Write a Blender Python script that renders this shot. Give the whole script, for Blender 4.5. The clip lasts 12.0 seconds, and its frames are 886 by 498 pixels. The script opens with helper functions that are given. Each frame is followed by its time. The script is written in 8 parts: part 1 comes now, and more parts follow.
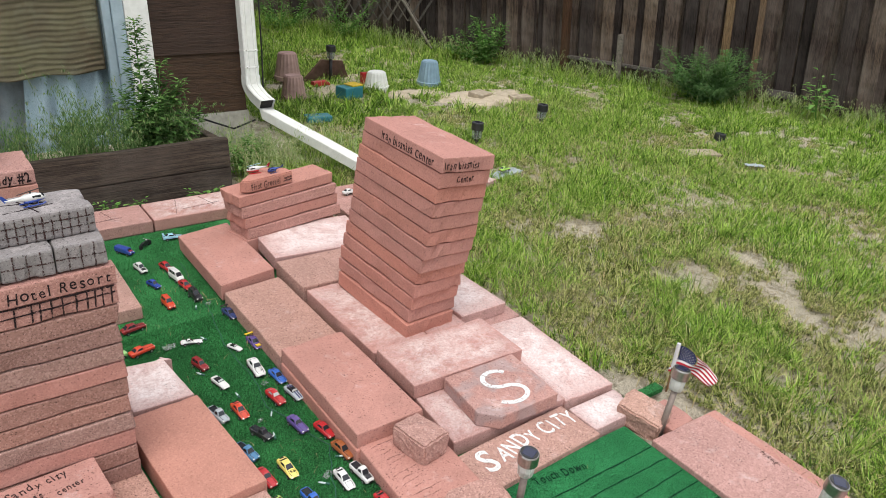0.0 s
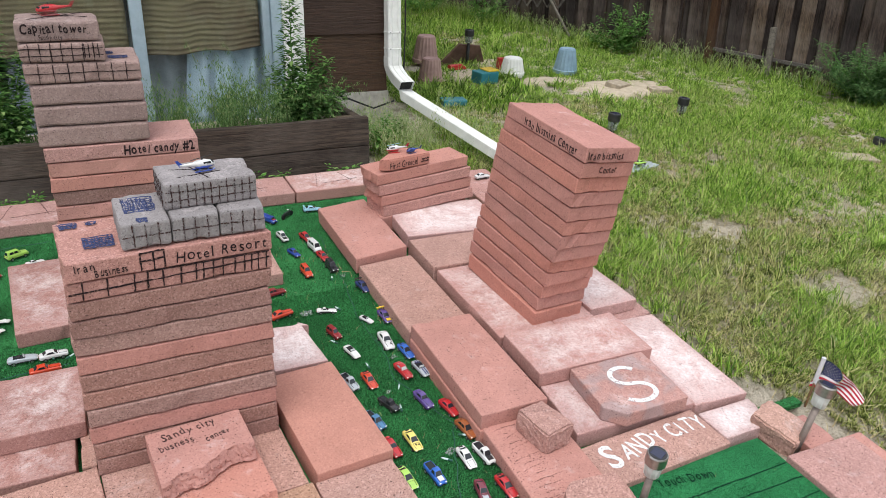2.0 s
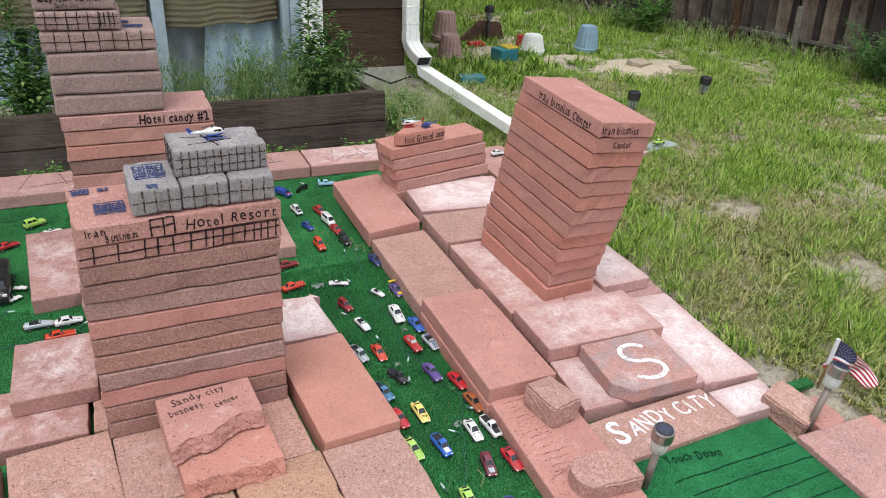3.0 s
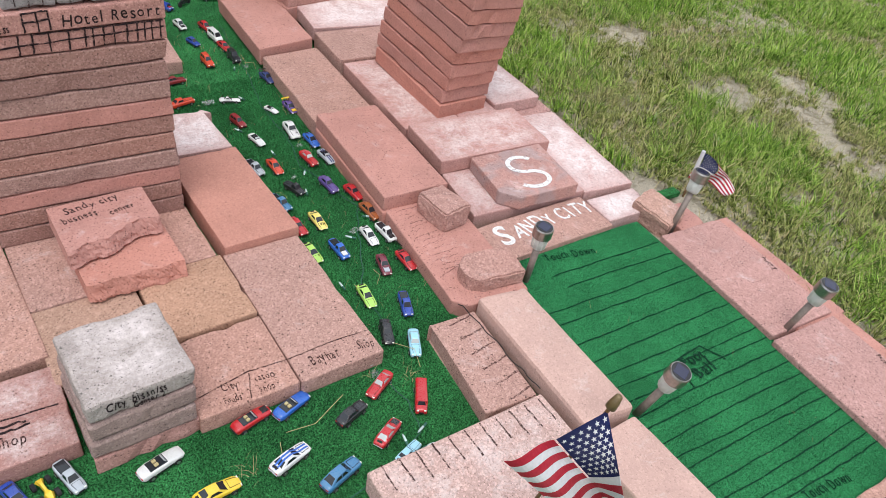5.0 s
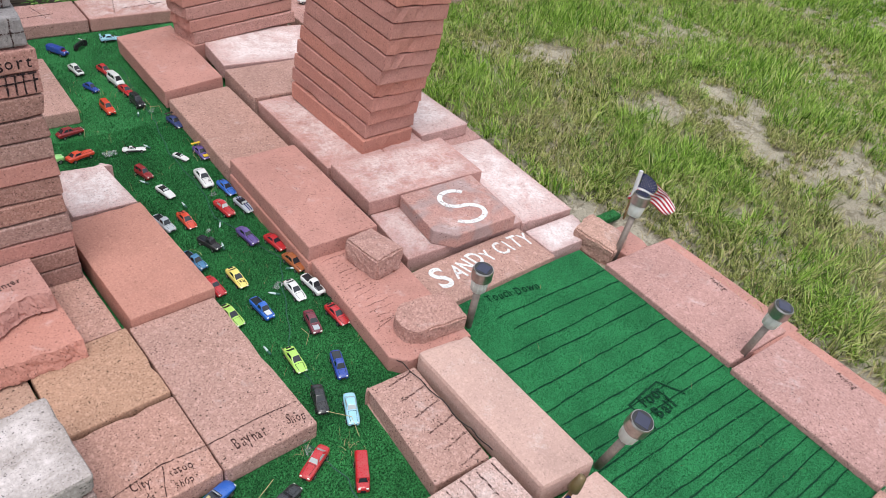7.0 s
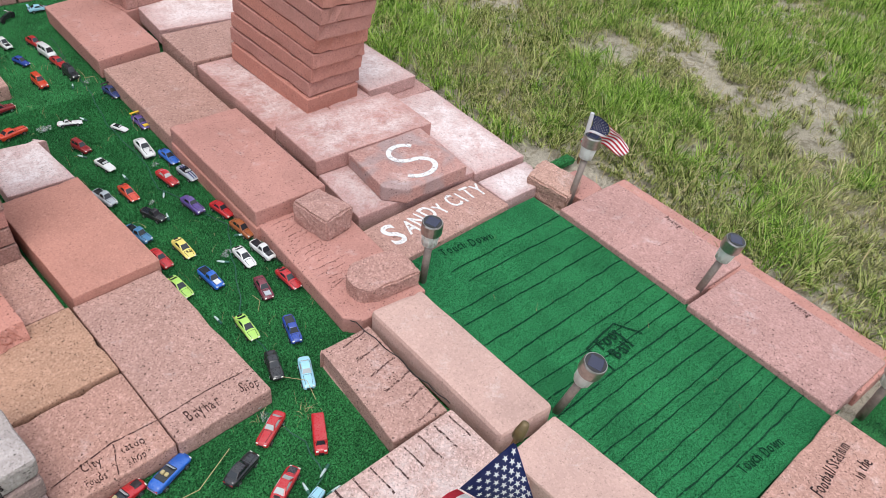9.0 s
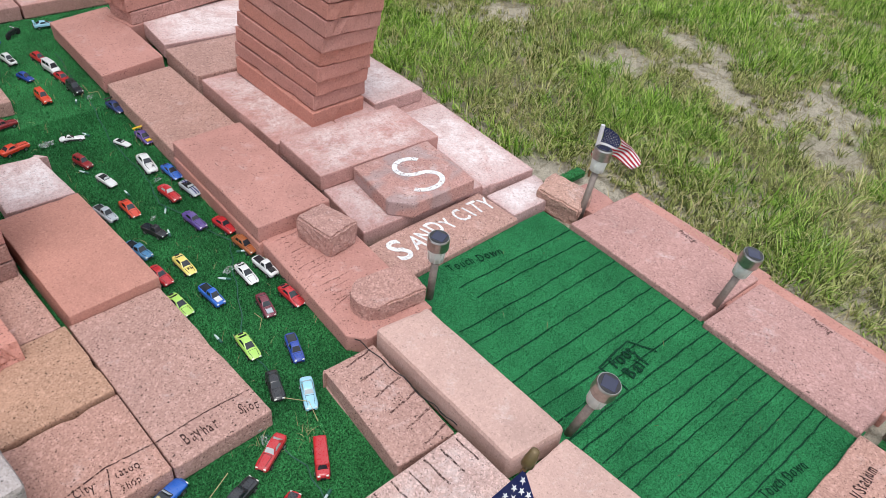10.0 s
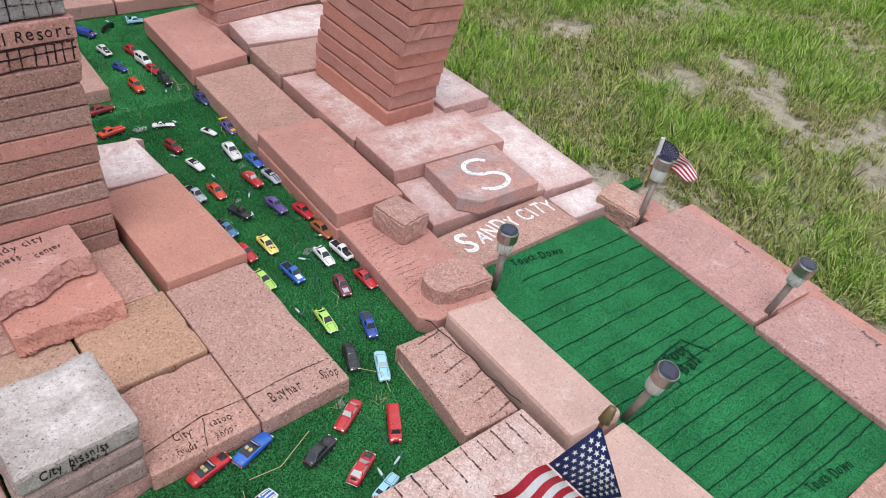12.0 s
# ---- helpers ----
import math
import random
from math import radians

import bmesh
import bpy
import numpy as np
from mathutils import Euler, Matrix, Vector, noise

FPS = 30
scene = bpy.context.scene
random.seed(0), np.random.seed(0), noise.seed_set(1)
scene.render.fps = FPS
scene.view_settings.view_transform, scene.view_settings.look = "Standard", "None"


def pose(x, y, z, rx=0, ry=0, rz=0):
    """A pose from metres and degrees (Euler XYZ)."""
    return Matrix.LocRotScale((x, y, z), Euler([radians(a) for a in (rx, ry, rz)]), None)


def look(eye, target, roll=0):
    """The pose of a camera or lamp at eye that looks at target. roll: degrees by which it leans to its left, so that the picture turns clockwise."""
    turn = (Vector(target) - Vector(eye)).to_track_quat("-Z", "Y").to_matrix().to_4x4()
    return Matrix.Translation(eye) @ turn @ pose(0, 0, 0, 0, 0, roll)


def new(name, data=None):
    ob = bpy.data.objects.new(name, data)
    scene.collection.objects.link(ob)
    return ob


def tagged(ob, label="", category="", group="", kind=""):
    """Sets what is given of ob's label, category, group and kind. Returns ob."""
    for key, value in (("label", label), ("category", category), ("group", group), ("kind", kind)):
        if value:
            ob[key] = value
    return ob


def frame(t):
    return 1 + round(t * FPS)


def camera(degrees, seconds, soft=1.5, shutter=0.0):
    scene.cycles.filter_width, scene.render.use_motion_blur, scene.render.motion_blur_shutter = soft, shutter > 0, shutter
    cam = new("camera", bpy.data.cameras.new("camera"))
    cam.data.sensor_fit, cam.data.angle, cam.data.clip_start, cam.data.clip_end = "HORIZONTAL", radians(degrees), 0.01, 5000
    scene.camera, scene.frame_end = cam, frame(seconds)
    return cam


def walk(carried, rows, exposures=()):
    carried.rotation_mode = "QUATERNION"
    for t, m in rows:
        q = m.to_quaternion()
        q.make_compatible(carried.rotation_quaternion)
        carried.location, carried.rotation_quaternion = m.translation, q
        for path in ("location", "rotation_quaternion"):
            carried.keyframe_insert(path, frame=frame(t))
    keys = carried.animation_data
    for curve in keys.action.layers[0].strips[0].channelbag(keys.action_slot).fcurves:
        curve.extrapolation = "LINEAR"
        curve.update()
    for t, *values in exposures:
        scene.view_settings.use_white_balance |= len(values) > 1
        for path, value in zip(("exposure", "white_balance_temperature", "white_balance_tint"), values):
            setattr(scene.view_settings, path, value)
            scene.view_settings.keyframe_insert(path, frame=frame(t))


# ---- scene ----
# The toy city lies on a yard that rises gently towards the house: CITY turns its plan into the world.
CITY = pose(0, 0, 0, 5.2, 0, 0)
cam = camera(61.9, 12.0, 0.5)
PATH = [
    (0, (-0.5, -0.83, 1.274), (0.588, 0.622, 0.432), 3.7),
    (0.5, (-0.55, -0.819, 1.279), (0.529, 0.642, 0.442), 2.9),
    (1, (-0.573, -0.815, 1.282), (0.322, 0.769, 0.449), 2.4),
    (1.5, (-0.559, -0.805, 1.277), (0.318, 0.766, 0.403), 3.9),
    (2, (-0.551, -0.811, 1.271), (0.262, 0.784, 0.379), 3.7),
    (2.5, (-0.54, -0.822, 1.265), (0.237, 0.779, 0.352), 3.8),
    (2.7, (-0.539, -0.82, 1.263), (0.225, 0.788, 0.353), 3.9),
    (4.3, (-0.48, -0.867, 1.19), (0.273, 0.492, -0.069), 6.0),
    (4.5, (-0.509, -0.867, 1.192), (0.28, 0.463, -0.077), 7.3),
    (5, (-0.568, -0.915, 1.22), (0.358, 0.328, -0.045), 9.8),
    (5.5, (-0.572, -0.899, 1.218), (0.563, 0.259, 0.047), 9.4),
    (6, (-0.542, -0.888, 1.209), (0.523, 0.343, 0.047), 6.7),
    (6.5, (-0.485, -0.848, 1.208), (0.606, 0.374, 0.061), 7.5),
    (7, (-0.466, -0.804, 1.186), (0.602, 0.382, -0.019), 8.7),
    (7.1, (-0.458, -0.816, 1.184), (0.633, 0.413, 0.044), 5.7),
    (7.5, (-0.432, -0.807, 1.18), (0.63, 0.401, -0.008), 5.2),
    (7.7, (-0.423, -0.822, 1.176), (0.689, 0.345, -0.007), 5.7),
    (9.3, (-0.399, -0.828, 1.166), (0.670, 0.250, -0.136), 6.1),
    (9.5, (-0.388, -0.811, 1.156), (0.683, 0.281, -0.133), 4.8),
    (10, (-0.376, -0.806, 1.140), (0.698, 0.318, -0.118), 5.7),
    (10.5, (-0.378, -0.821, 1.129), (0.631, 0.339, -0.149), 5.5),
    (11, (-0.404, -0.803, 1.137), (0.646, 0.291, -0.167), 6.6),
    (11.5, (-0.440, -0.822, 1.149), (0.595, 0.334, -0.113), 6.3),
    (12, (-0.517, -0.847, 1.152), (0.506, 0.355, -0.076), 7.0),
]
walk(cam, [(t, CITY @ look(eye, target, roll)) for t, eye, target, roll in PATH],
     [(0, 0.36, 6720, 8), (1.0, 0.36, 6650, 9), (2.0, 0.35, 6480, 9), (2.7, 0.35, 6450, 9), (4.3, 0.31, 6420, 9), (7.7, 0.29, 6370, 9), (9.3, 0.25, 6320, 9), (12, 0.24, 6320, 9)])

# ---- light: bright overcast day ----
world = bpy.data.worlds.new("overcast_sky")
scene.world = world
world.use_nodes = True
sky_nodes = world.node_tree
sky = sky_nodes.nodes.new("ShaderNodeTexSky")
sky.sky_type, sky.sun_disc = "NISHITA", False
sky.sun_elevation, sky.sun_rotation = radians(64), radians(213)
sky.air_density, sky.dust_density, sky.ozone_density = 1.0, 6.0, 1.0
soft_cloud = sky_nodes.nodes.new("ShaderNodeMix")
soft_cloud.data_type = "RGBA"
soft_cloud.inputs[0].default_value = 0.75
soft_cloud.inputs[7].default_value = (8.7, 9.1, 9.9, 1)
sky_nodes.links.new(sky.outputs[0], soft_cloud.inputs[6])
backdrop_node = sky_nodes.nodes["Background"]
backdrop_node.inputs[1].default_value = 0.12
sky_nodes.links.new(soft_cloud.outputs[2], backdrop_node.inputs[0])
sun = new("sun", bpy.data.lights.new("sun", "SUN"))
sun.data.energy, sun.data.angle, sun.data.color = 1.3, radians(28), (1.0, 0.985, 0.965)
sun.matrix_world = look((-1.5, -2.2, 7.0), (0.3, 0.6, 0.0))


# ---- materials ----
class Shade:
    """A node material under construction."""

    def __init__(self, name, rough=0.85, metal=0.0, spec=0.4):
        self.mat = bpy.data.materials.new(name)
        self.mat.use_nodes = True
        self.tree = self.mat.node_tree
        self.bsdf = self.tree.nodes["Principled BSDF"]
        self.bsdf.inputs["Roughness"].default_value = rough
        self.bsdf.inputs["Metallic"].default_value = metal
        self.bsdf.inputs["Specular IOR Level"].default_value = spec
        self.coord = self.node("ShaderNodeTexCoord").outputs["Object"]

    def node(self, kind):
        return self.tree.nodes.new(kind)

    def link(self, a, b):
        self.tree.links.new(a, b)

    def shifted(self, stretch=(1, 1, 1)):
        """Object coordinates, moved by a random step for each object."""
        info = self.node("ShaderNodeObjectInfo")
        step = self.node("ShaderNodeVectorMath")
        step.operation = "MULTIPLY_ADD"
        mul = self.node("ShaderNodeMath")
        mul.operation = "MULTIPLY"
        mul.inputs[1].default_value = 37.0
        self.link(info.outputs["Random"], mul.inputs[0])
        step.inputs[1].default_value = stretch
        self.link(self.coord, step.inputs[0])
        self.link(mul.outputs[0], step.inputs[2])
        return step.outputs[0]

    def noise(self, vec, scale, detail=4.0, rough=0.6, distort=0.0):
        n = self.node("ShaderNodeTexNoise")
        n.inputs["Scale"].default_value = scale
        n.inputs["Detail"].default_value = detail
        n.inputs["Roughness"].default_value = rough
        n.inputs["Distortion"].default_value = distort
        self.link(vec, n.inputs["Vector"])
        return n.outputs["Fac"]

    def ramp(self, fac, *stops):
        r = self.node("ShaderNodeValToRGB")
        while len(r.color_ramp.elements) < len(stops):
            r.color_ramp.elements.new(0.5)
        for e, (p, c) in zip(r.color_ramp.elements, stops):
            e.position = p
            e.color = (*c, 1) if isinstance(c, tuple) else (c, c, c, 1)
        self.link(fac, r.inputs[0])
        return r.outputs[0]

    def mix(self, fac, a, b, mode="MIX"):
        m = self.node("ShaderNodeMix")
        m.data_type, m.blend_type = "RGBA", mode
        for socket, value in ((m.inputs[0], fac), (m.inputs[6], a), (m.inputs[7], b)):
            if isinstance(value, tuple):
                socket.default_value = (*value, 1)
            elif isinstance(value, (int, float)):
                socket.default_value = value
            else:
                self.link(value, socket)
        return m.outputs[2]

    def vary(self, col, fac, hue=0.02, sat=0.2, val=0.3):
        """Shift a colour by a 0 to 1 value."""
        h = self.node("ShaderNodeHueSaturation")
        for name, mid, span in (("Hue", 0.5, hue), ("Saturation", 1.0, sat), ("Value", 1.0, val)):
            m = self.node("ShaderNodeMapRange")
            m.inputs[3].default_value, m.inputs[4].default_value = mid - span / 2, mid + span / 2
            self.link(fac, m.inputs[0])
            self.link(m.outputs[0], h.inputs[name])
        self.link(col, h.inputs["Color"]) if not isinstance(col, tuple) else None
        if isinstance(col, tuple):
            h.inputs["Color"].default_value = (*col, 1)
        return h.outputs[0]

    def bump(self, height, strength=0.4, distance=0.002):
        b = self.node("ShaderNodeBump")
        b.inputs["Strength"].default_value = strength
        b.inputs["Distance"].default_value = distance
        self.link(height, b.inputs["Height"])
        old = self.bsdf.inputs["Normal"].links
        if old:
            self.link(old[0].from_socket, b.inputs["Normal"])
        self.link(b.outputs[0], self.bsdf.inputs["Normal"])

    def color(self, col):
        if isinstance(col, tuple):
            self.bsdf.inputs["Base Color"].default_value = (*col, 1)
        else:
            self.link(col, self.bsdf.inputs["Base Color"])
        return self.mat


def paver(name, base, bloom=0.0, pits=0.5, tint=0.12, grey=0.0, grain=0.5):
    """Cast concrete paver: grain, aggregate flecks, pits, stains, and white bloom on the upper face."""
    s = Shade(name, 0.92, spec=0.2)
    vec = s.shifted()
    info = s.node("ShaderNodeObjectInfo").outputs["Random"]
    big = s.noise(vec, 8, 4)
    fine = s.noise(vec, 210, 4, 0.75)
    flecks = s.node("ShaderNodeTexVoronoi")
    flecks.inputs["Scale"].default_value = 330
    s.link(vec, flecks.inputs["Vector"])
    crumbs = s.node("ShaderNodeTexVoronoi")
    crumbs.inputs["Scale"].default_value = 150
    s.link(vec, crumbs.inputs["Vector"])
    dark = tuple(v * 0.80 for v in base)
    pale = tuple(min(1, v * 1.25 + 0.07) for v in base)
    col = s.mix(s.ramp(big, (0.3, 0.0), (0.7, 1.0)), dark, base)
    col = s.mix(s.ramp(fine, (0.38, grain), (0.52, 0.0)), col, tuple(v * 0.55 for v in base))
    col = s.mix(s.ramp(flecks.outputs["Color"], (0.62, 0.0), (0.86, grain)), col, pale)
    col = s.mix(s.ramp(flecks.outputs["Color"], (0.12, grain * 0.9), (0.26, 0.0)), col, tuple(v * 0.42 for v in base))
    col = s.mix(s.ramp(crumbs.outputs["Color"], (0.80, 0.0), (0.90, grain * 0.7)), col, pale)
    if grey:
        patch = s.ramp(s.noise(vec, 11, 3, 0.5, 0.5), (0.46, 0.0), (0.56, grey))
        col = s.mix(patch, col, (0.30, 0.28, 0.29))
    if bloom:
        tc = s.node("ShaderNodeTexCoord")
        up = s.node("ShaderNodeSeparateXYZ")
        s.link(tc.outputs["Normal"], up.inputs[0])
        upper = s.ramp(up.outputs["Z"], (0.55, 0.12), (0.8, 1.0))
        box_c = s.node("ShaderNodeVectorMath")
        box_c.operation = "MULTIPLY_ADD"
        box_c.inputs[1].default_value, box_c.inputs[2].default_value = (2, 2, 0), (-1, -1, 0)
        s.link(tc.outputs["Generated"], box_c.inputs[0])
        absv = s.node("ShaderNodeVectorMath")
        absv.operation = "ABSOLUTE"
        s.link(box_c.outputs[0], absv.inputs[0])
        parts = s.node("ShaderNodeSeparateXYZ")
        s.link(absv.outputs[0], parts.inputs[0])
        far = s.node("ShaderNodeMath")
        far.operation = "MAXIMUM"
        s.link(parts.outputs["X"], far.inputs[0])
        s.link(parts.outputs["Y"], far.inputs[1])
        rim = s.ramp(far.outputs[0], (0.55, 1.0), (1.0, 0.25))
        patch = s.noise(vec, 15, 7, 0.76, 0.3)
        crust = s.noise(vec, 130, 4, 0.8)
        m1 = s.ramp(patch, (0.58 - bloom * 0.31, 0.0), (0.74 - bloom * 0.2, 1.0))
        m2 = s.ramp(crust, (0.36, 0.4), (0.56, 1.0))
        both = s.mix(1.0, m1, m2, "MULTIPLY")
        both = s.mix(1.0, both, rim, "MULTIPLY")
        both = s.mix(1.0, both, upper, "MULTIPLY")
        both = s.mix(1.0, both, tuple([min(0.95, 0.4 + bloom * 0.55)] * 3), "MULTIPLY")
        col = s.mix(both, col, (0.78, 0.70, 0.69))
    if pits:
        for scale, lo, hi in ((115, 0.49, 0.57), (230, 0.43, 0.53)):
            v = s.node("ShaderNodeTexVoronoi")
            v.inputs["Scale"].default_value = scale
            wob = s.node("ShaderNodeVectorMath")
            wob.operation = "MULTIPLY_ADD"
            n = s.node("ShaderNodeTexNoise")
            n.inputs["Scale"].default_value = scale * 2.5
            s.link(vec, n.inputs["Vector"])
            wob.inputs[1].default_value = (0.7 / scale,) * 3
            s.link(n.outputs["Color"], wob.inputs[0])
            s.link(vec, wob.inputs[2])
            s.link(wob.outputs[0], v.inputs["Vector"])
            seldom = s.ramp(s.noise(vec, scale * 0.62, 2), (lo, 0.0), (hi, min(1, pits)))
            dot = s.mix(1.0, s.ramp(v.outputs["Distance"], (0.17, 1.0), (0.25, 0.0)), seldom, "MULTIPLY")
            col = s.mix(dot, col, tuple(v * 0.17 for v in base))
            s.bump(s.ramp(dot, (0.0, 1.0), (1.0, 0.0)), 0.5, 0.002)
    col = s.vary(col, info, 0.004, 0.16, tint)
    s.bump(fine, 0.6, 0.0014)
    s.bump(flecks.outputs["Distance"], 0.3, 0.0008)
    return s.color(col)


RED = paver("paver_red", (0.54, 0.266, 0.22), 0.06, 0.85, 0.08, 0, 0.18)
ORANGE = paver("paver_orange", (0.52, 0.263, 0.213), 0, 0.35, 0.05, 0, 0.22)
SALMON = paver("paver_salmon", (0.485, 0.285, 0.236), 0.06, 1.0, 0.1, 0, 0.5)
TAN = paver("paver_tan", (0.475, 0.287, 0.205), 0, 1.0, 0.08, 0, 0.45)
ROSE = paver("paver_rose", (0.50, 0.282, 0.25), 0.1, 0.9, 0.08, 0, 0.45)
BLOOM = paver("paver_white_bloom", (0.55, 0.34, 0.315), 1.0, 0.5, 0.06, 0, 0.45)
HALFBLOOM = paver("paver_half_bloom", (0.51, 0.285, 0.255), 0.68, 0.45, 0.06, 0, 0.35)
RESORTPALE = paver("paver_resort_tan", (0.40, 0.238, 0.20), 0.05, 0.7, 0.14, 0, 0.5)
# Rose slab with bloom, its colours lowered to paint shade by the house.
SHADEBLOOM = paver("paver_rose_bloom_shaded", (0.41, 0.225, 0.20), 0.5, 0.5, 0.08, 0, 0.4)
KERB = paver("paver_kerb_pale", (0.585, 0.385, 0.328), 0.12, 0.35, 0.05, 0, 0.2)
GREYSTAIN = paver("paver_grey_stained", (0.48, 0.275, 0.245), 0.2, 0.8, 0.08, 0.45, 0.4)
TOWERRED = paver("paver_tower_red", (0.53, 0.246, 0.2), 0.06, 0.55, 0.16, 0, 0.25)
RESORTPINK = paver("paver_resort_pink", (0.45, 0.245, 0.215), 0.12, 0.6, 0.1, 0, 0.5)
RESORT = paver("paver_resort_brown", (0.355, 0.198, 0.165), 0.05, 0.7, 0.3, 0, 0.5)
TAUPE = paver("paver_taupe", (0.33, 0.235, 0.213), 0.15, 0.7, 0.16, 0, 0.38)
GREY = paver("paver_grey", (0.285, 0.262, 0.262), 0.2, 0.6, 0.1, 0, 0.28)
ASHEN = paver("paver_ashen", (0.42, 0.36, 0.335), 0.6, 0.8, 0.08, 0, 0.35)
CHUNK = paver("rough_chunk", (0.495, 0.305, 0.25), 0.15, 0.7, 0.1, 0, 0.65)
PINKCHUNK = paver("rough_pink_chunk", (0.47, 0.275, 0.237), 0.1, 0.7, 0.1, 0, 0.55)
PALETICK = paver("paver_pale_sandy", (0.57, 0.385, 0.34), 0.4, 0.6, 0.05, 0, 0.6)


def plain(name, col, rough=0.5, metal=0.0, spec=0.5, wear=0.12, scale=60, bump=0.0, coat=0.0):
    """Paint, plastic, metal or cloth with slight mottling."""
    s = Shade(name, rough, metal, spec)
    vec = s.shifted()
    n = s.noise(vec, scale, 4, 0.65)
    m = s.noise(vec, scale * 0.13, 3)
    c = s.mix(s.ramp(n, (0.35, 0.0), (0.7, 1.0)), tuple(v * (1 - wear) for v in col), tuple(min(1, v * (1 + wear * 0.5)) for v in col))
    c = s.mix(s.ramp(m, (0.45, 0.0), (0.75, wear)), c, (0.3, 0.27, 0.22))
    s.link(s.ramp(n, (0.3, min(1, rough * 1.25)), (0.7, rough * 0.85)), s.bsdf.inputs["Roughness"])
    if bump:
        s.bump(n, bump, 0.002)
    s.bsdf.inputs["Coat Weight"].default_value = coat
    return s.color(c)


def car_paint(name, col):
    return plain("paint_" + name, col, 0.28, 0.0, 0.5, 0.1, 300, 0, 0.6)


PAINT = {n: car_paint(n, c) for n, c in {
    "red": (0.48, 0.015, 0.022), "darkred": (0.24, 0.016, 0.02), "maroon": (0.17, 0.025, 0.045), "orange": (0.60, 0.055, 0.02),
    "brown": (0.34, 0.10, 0.03), "yellow": (0.80, 0.55, 0.04), "paleyellow": (0.80, 0.66, 0.17), "lime": (0.40, 0.66, 0.12), "green": (0.32, 0.66, 0.22),
    "blue": (0.02, 0.06, 0.34), "midblue": (0.02, 0.12, 0.50), "steelblue": (0.06, 0.20, 0.38), "navy": (0.025, 0.045, 0.16), "lightblue": (0.33, 0.62, 0.76),
    "purple": (0.10, 0.06, 0.25), "white": (0.70, 0.70, 0.69), "silver": (0.42, 0.46, 0.50), "grey": (0.13, 0.16, 0.19), "black": (0.014, 0.014, 0.018)}.items()}
TINT = plain("toy_window_tint", (0.02, 0.024, 0.03), 0.12, 0, 0.6, 0.05, 200)
PALETINT = plain("toy_window_pale", (0.42, 0.45, 0.45), 0.2, 0, 0.6, 0.05, 200)
RUBBER = plain("rubber", (0.018, 0.018, 0.02), 0.8, 0, 0.3, 0.1, 200)
CHROME = plain("chrome", (0.66, 0.66, 0.68), 0.22, 1.0, 0.5, 0.06, 200)
STAKE = plain("dull_stake_metal", (0.27, 0.22, 0.195), 0.55, 0.4, 0.4, 0.2, 90)
STEEL = plain("brushed_steel", (0.46, 0.44, 0.42), 0.33, 1.0, 0.5, 0.2, 90)
BLACKPL = plain("black_plastic", (0.018, 0.018, 0.02), 0.45, 0, 0.5, 0.1, 80)
def ink(name, col, gaps, scale=240):
    """Marker ink that leaves the pits and grains of the surface bare."""
    s = Shade(name, 0.9, spec=0.08)
    vec = s.shifted()
    s.color(s.mix(s.noise(vec, 90, 3), col, tuple(min(1, v * 2.2 + 0.01) for v in col)))
    bare = s.node("ShaderNodeBsdfTransparent")
    both = s.node("ShaderNodeMixShader")
    s.link(s.ramp(s.noise(vec, scale, 3, 0.7), (gaps - 0.05, 1.0), (gaps + 0.03, 0.0)), both.inputs[0])
    s.link(s.bsdf.outputs[0], both.inputs[1])
    s.link(bare.outputs[0], both.inputs[2])
    s.link(both.outputs[0], s.tree.nodes["Material Output"].inputs[0])
    return s.mat


INK = ink("marker_ink", (0.014, 0.009, 0.010), 0.42)
INKTHIN = ink("marker_ink_thin", (0.035, 0.018, 0.017), 0.49)
INKBLUE = ink("marker_ink_blue", (0.035, 0.045, 0.10), 0.42)
FADED = ink("marker_ink_faded", (0.06, 0.03, 0.027), 0.51)
GHOST = ink("marker_ink_worn_off", (0.13, 0.066, 0.058), 0.55)
TURFINK = ink("marker_on_turf", (0.002, 0.022, 0.010), 0.44)
CHALK = ink("white_brush_paint", (0.45, 0.44, 0.44), 0.40, 160)
WHITEPAINT = plain("white_house_paint", (0.74, 0.75, 0.72), 0.5, 0, 0.45, 0.1, 25, 0.08)
BLUEFRAME = plain("aluminium_window_frame", (0.36, 0.46, 0.52), 0.4, 0.4, 0.5, 0.12, 20)
CONCRETE = plain("foundation_concrete", (0.40, 0.39, 0.34), 0.9, 0, 0.3, 0.3, 22, 0.5)
SOLAR = plain("solar_cell", (0.025, 0.028, 0.06), 0.18, 0, 0.6, 0.08, 60)
RIM = plain("toy_rim", (0.50, 0.50, 0.52), 0.3, 0.9, 0.5, 0.1, 200)
LAMPLIGHT = plain("headlamp", (0.75, 0.75, 0.68), 0.15, 0, 0.6, 0.05, 200)
TAILLAMP = plain("tail_lamp", (0.45, 0.02, 0.02), 0.2, 0, 0.6, 0.05, 200)
FLAGRED = plain("flag_red", (0.38, 0.02, 0.038), 0.85, 0, 0.2, 0.1, 120)
FLAGWHITE = plain("flag_white", (0.62, 0.62, 0.64), 0.85, 0, 0.2, 0.08, 120)
FLAGBLUE = plain("flag_blue", (0.02, 0.028, 0.12), 0.85, 0, 0.2, 0.1, 120)
BRASS = plain("gilt_wood", (0.15, 0.10, 0.04), 0.4, 0.3, 0.5, 0.25, 60)
DOWEL = plain("dowel_wood", (0.17, 0.085, 0.035), 0.6, 0, 0.4, 0.2, 60)
WIRE = plain("green_wire", (0.03, 0.12, 0.085), 0.6, 0, 0.4, 0.1, 90)
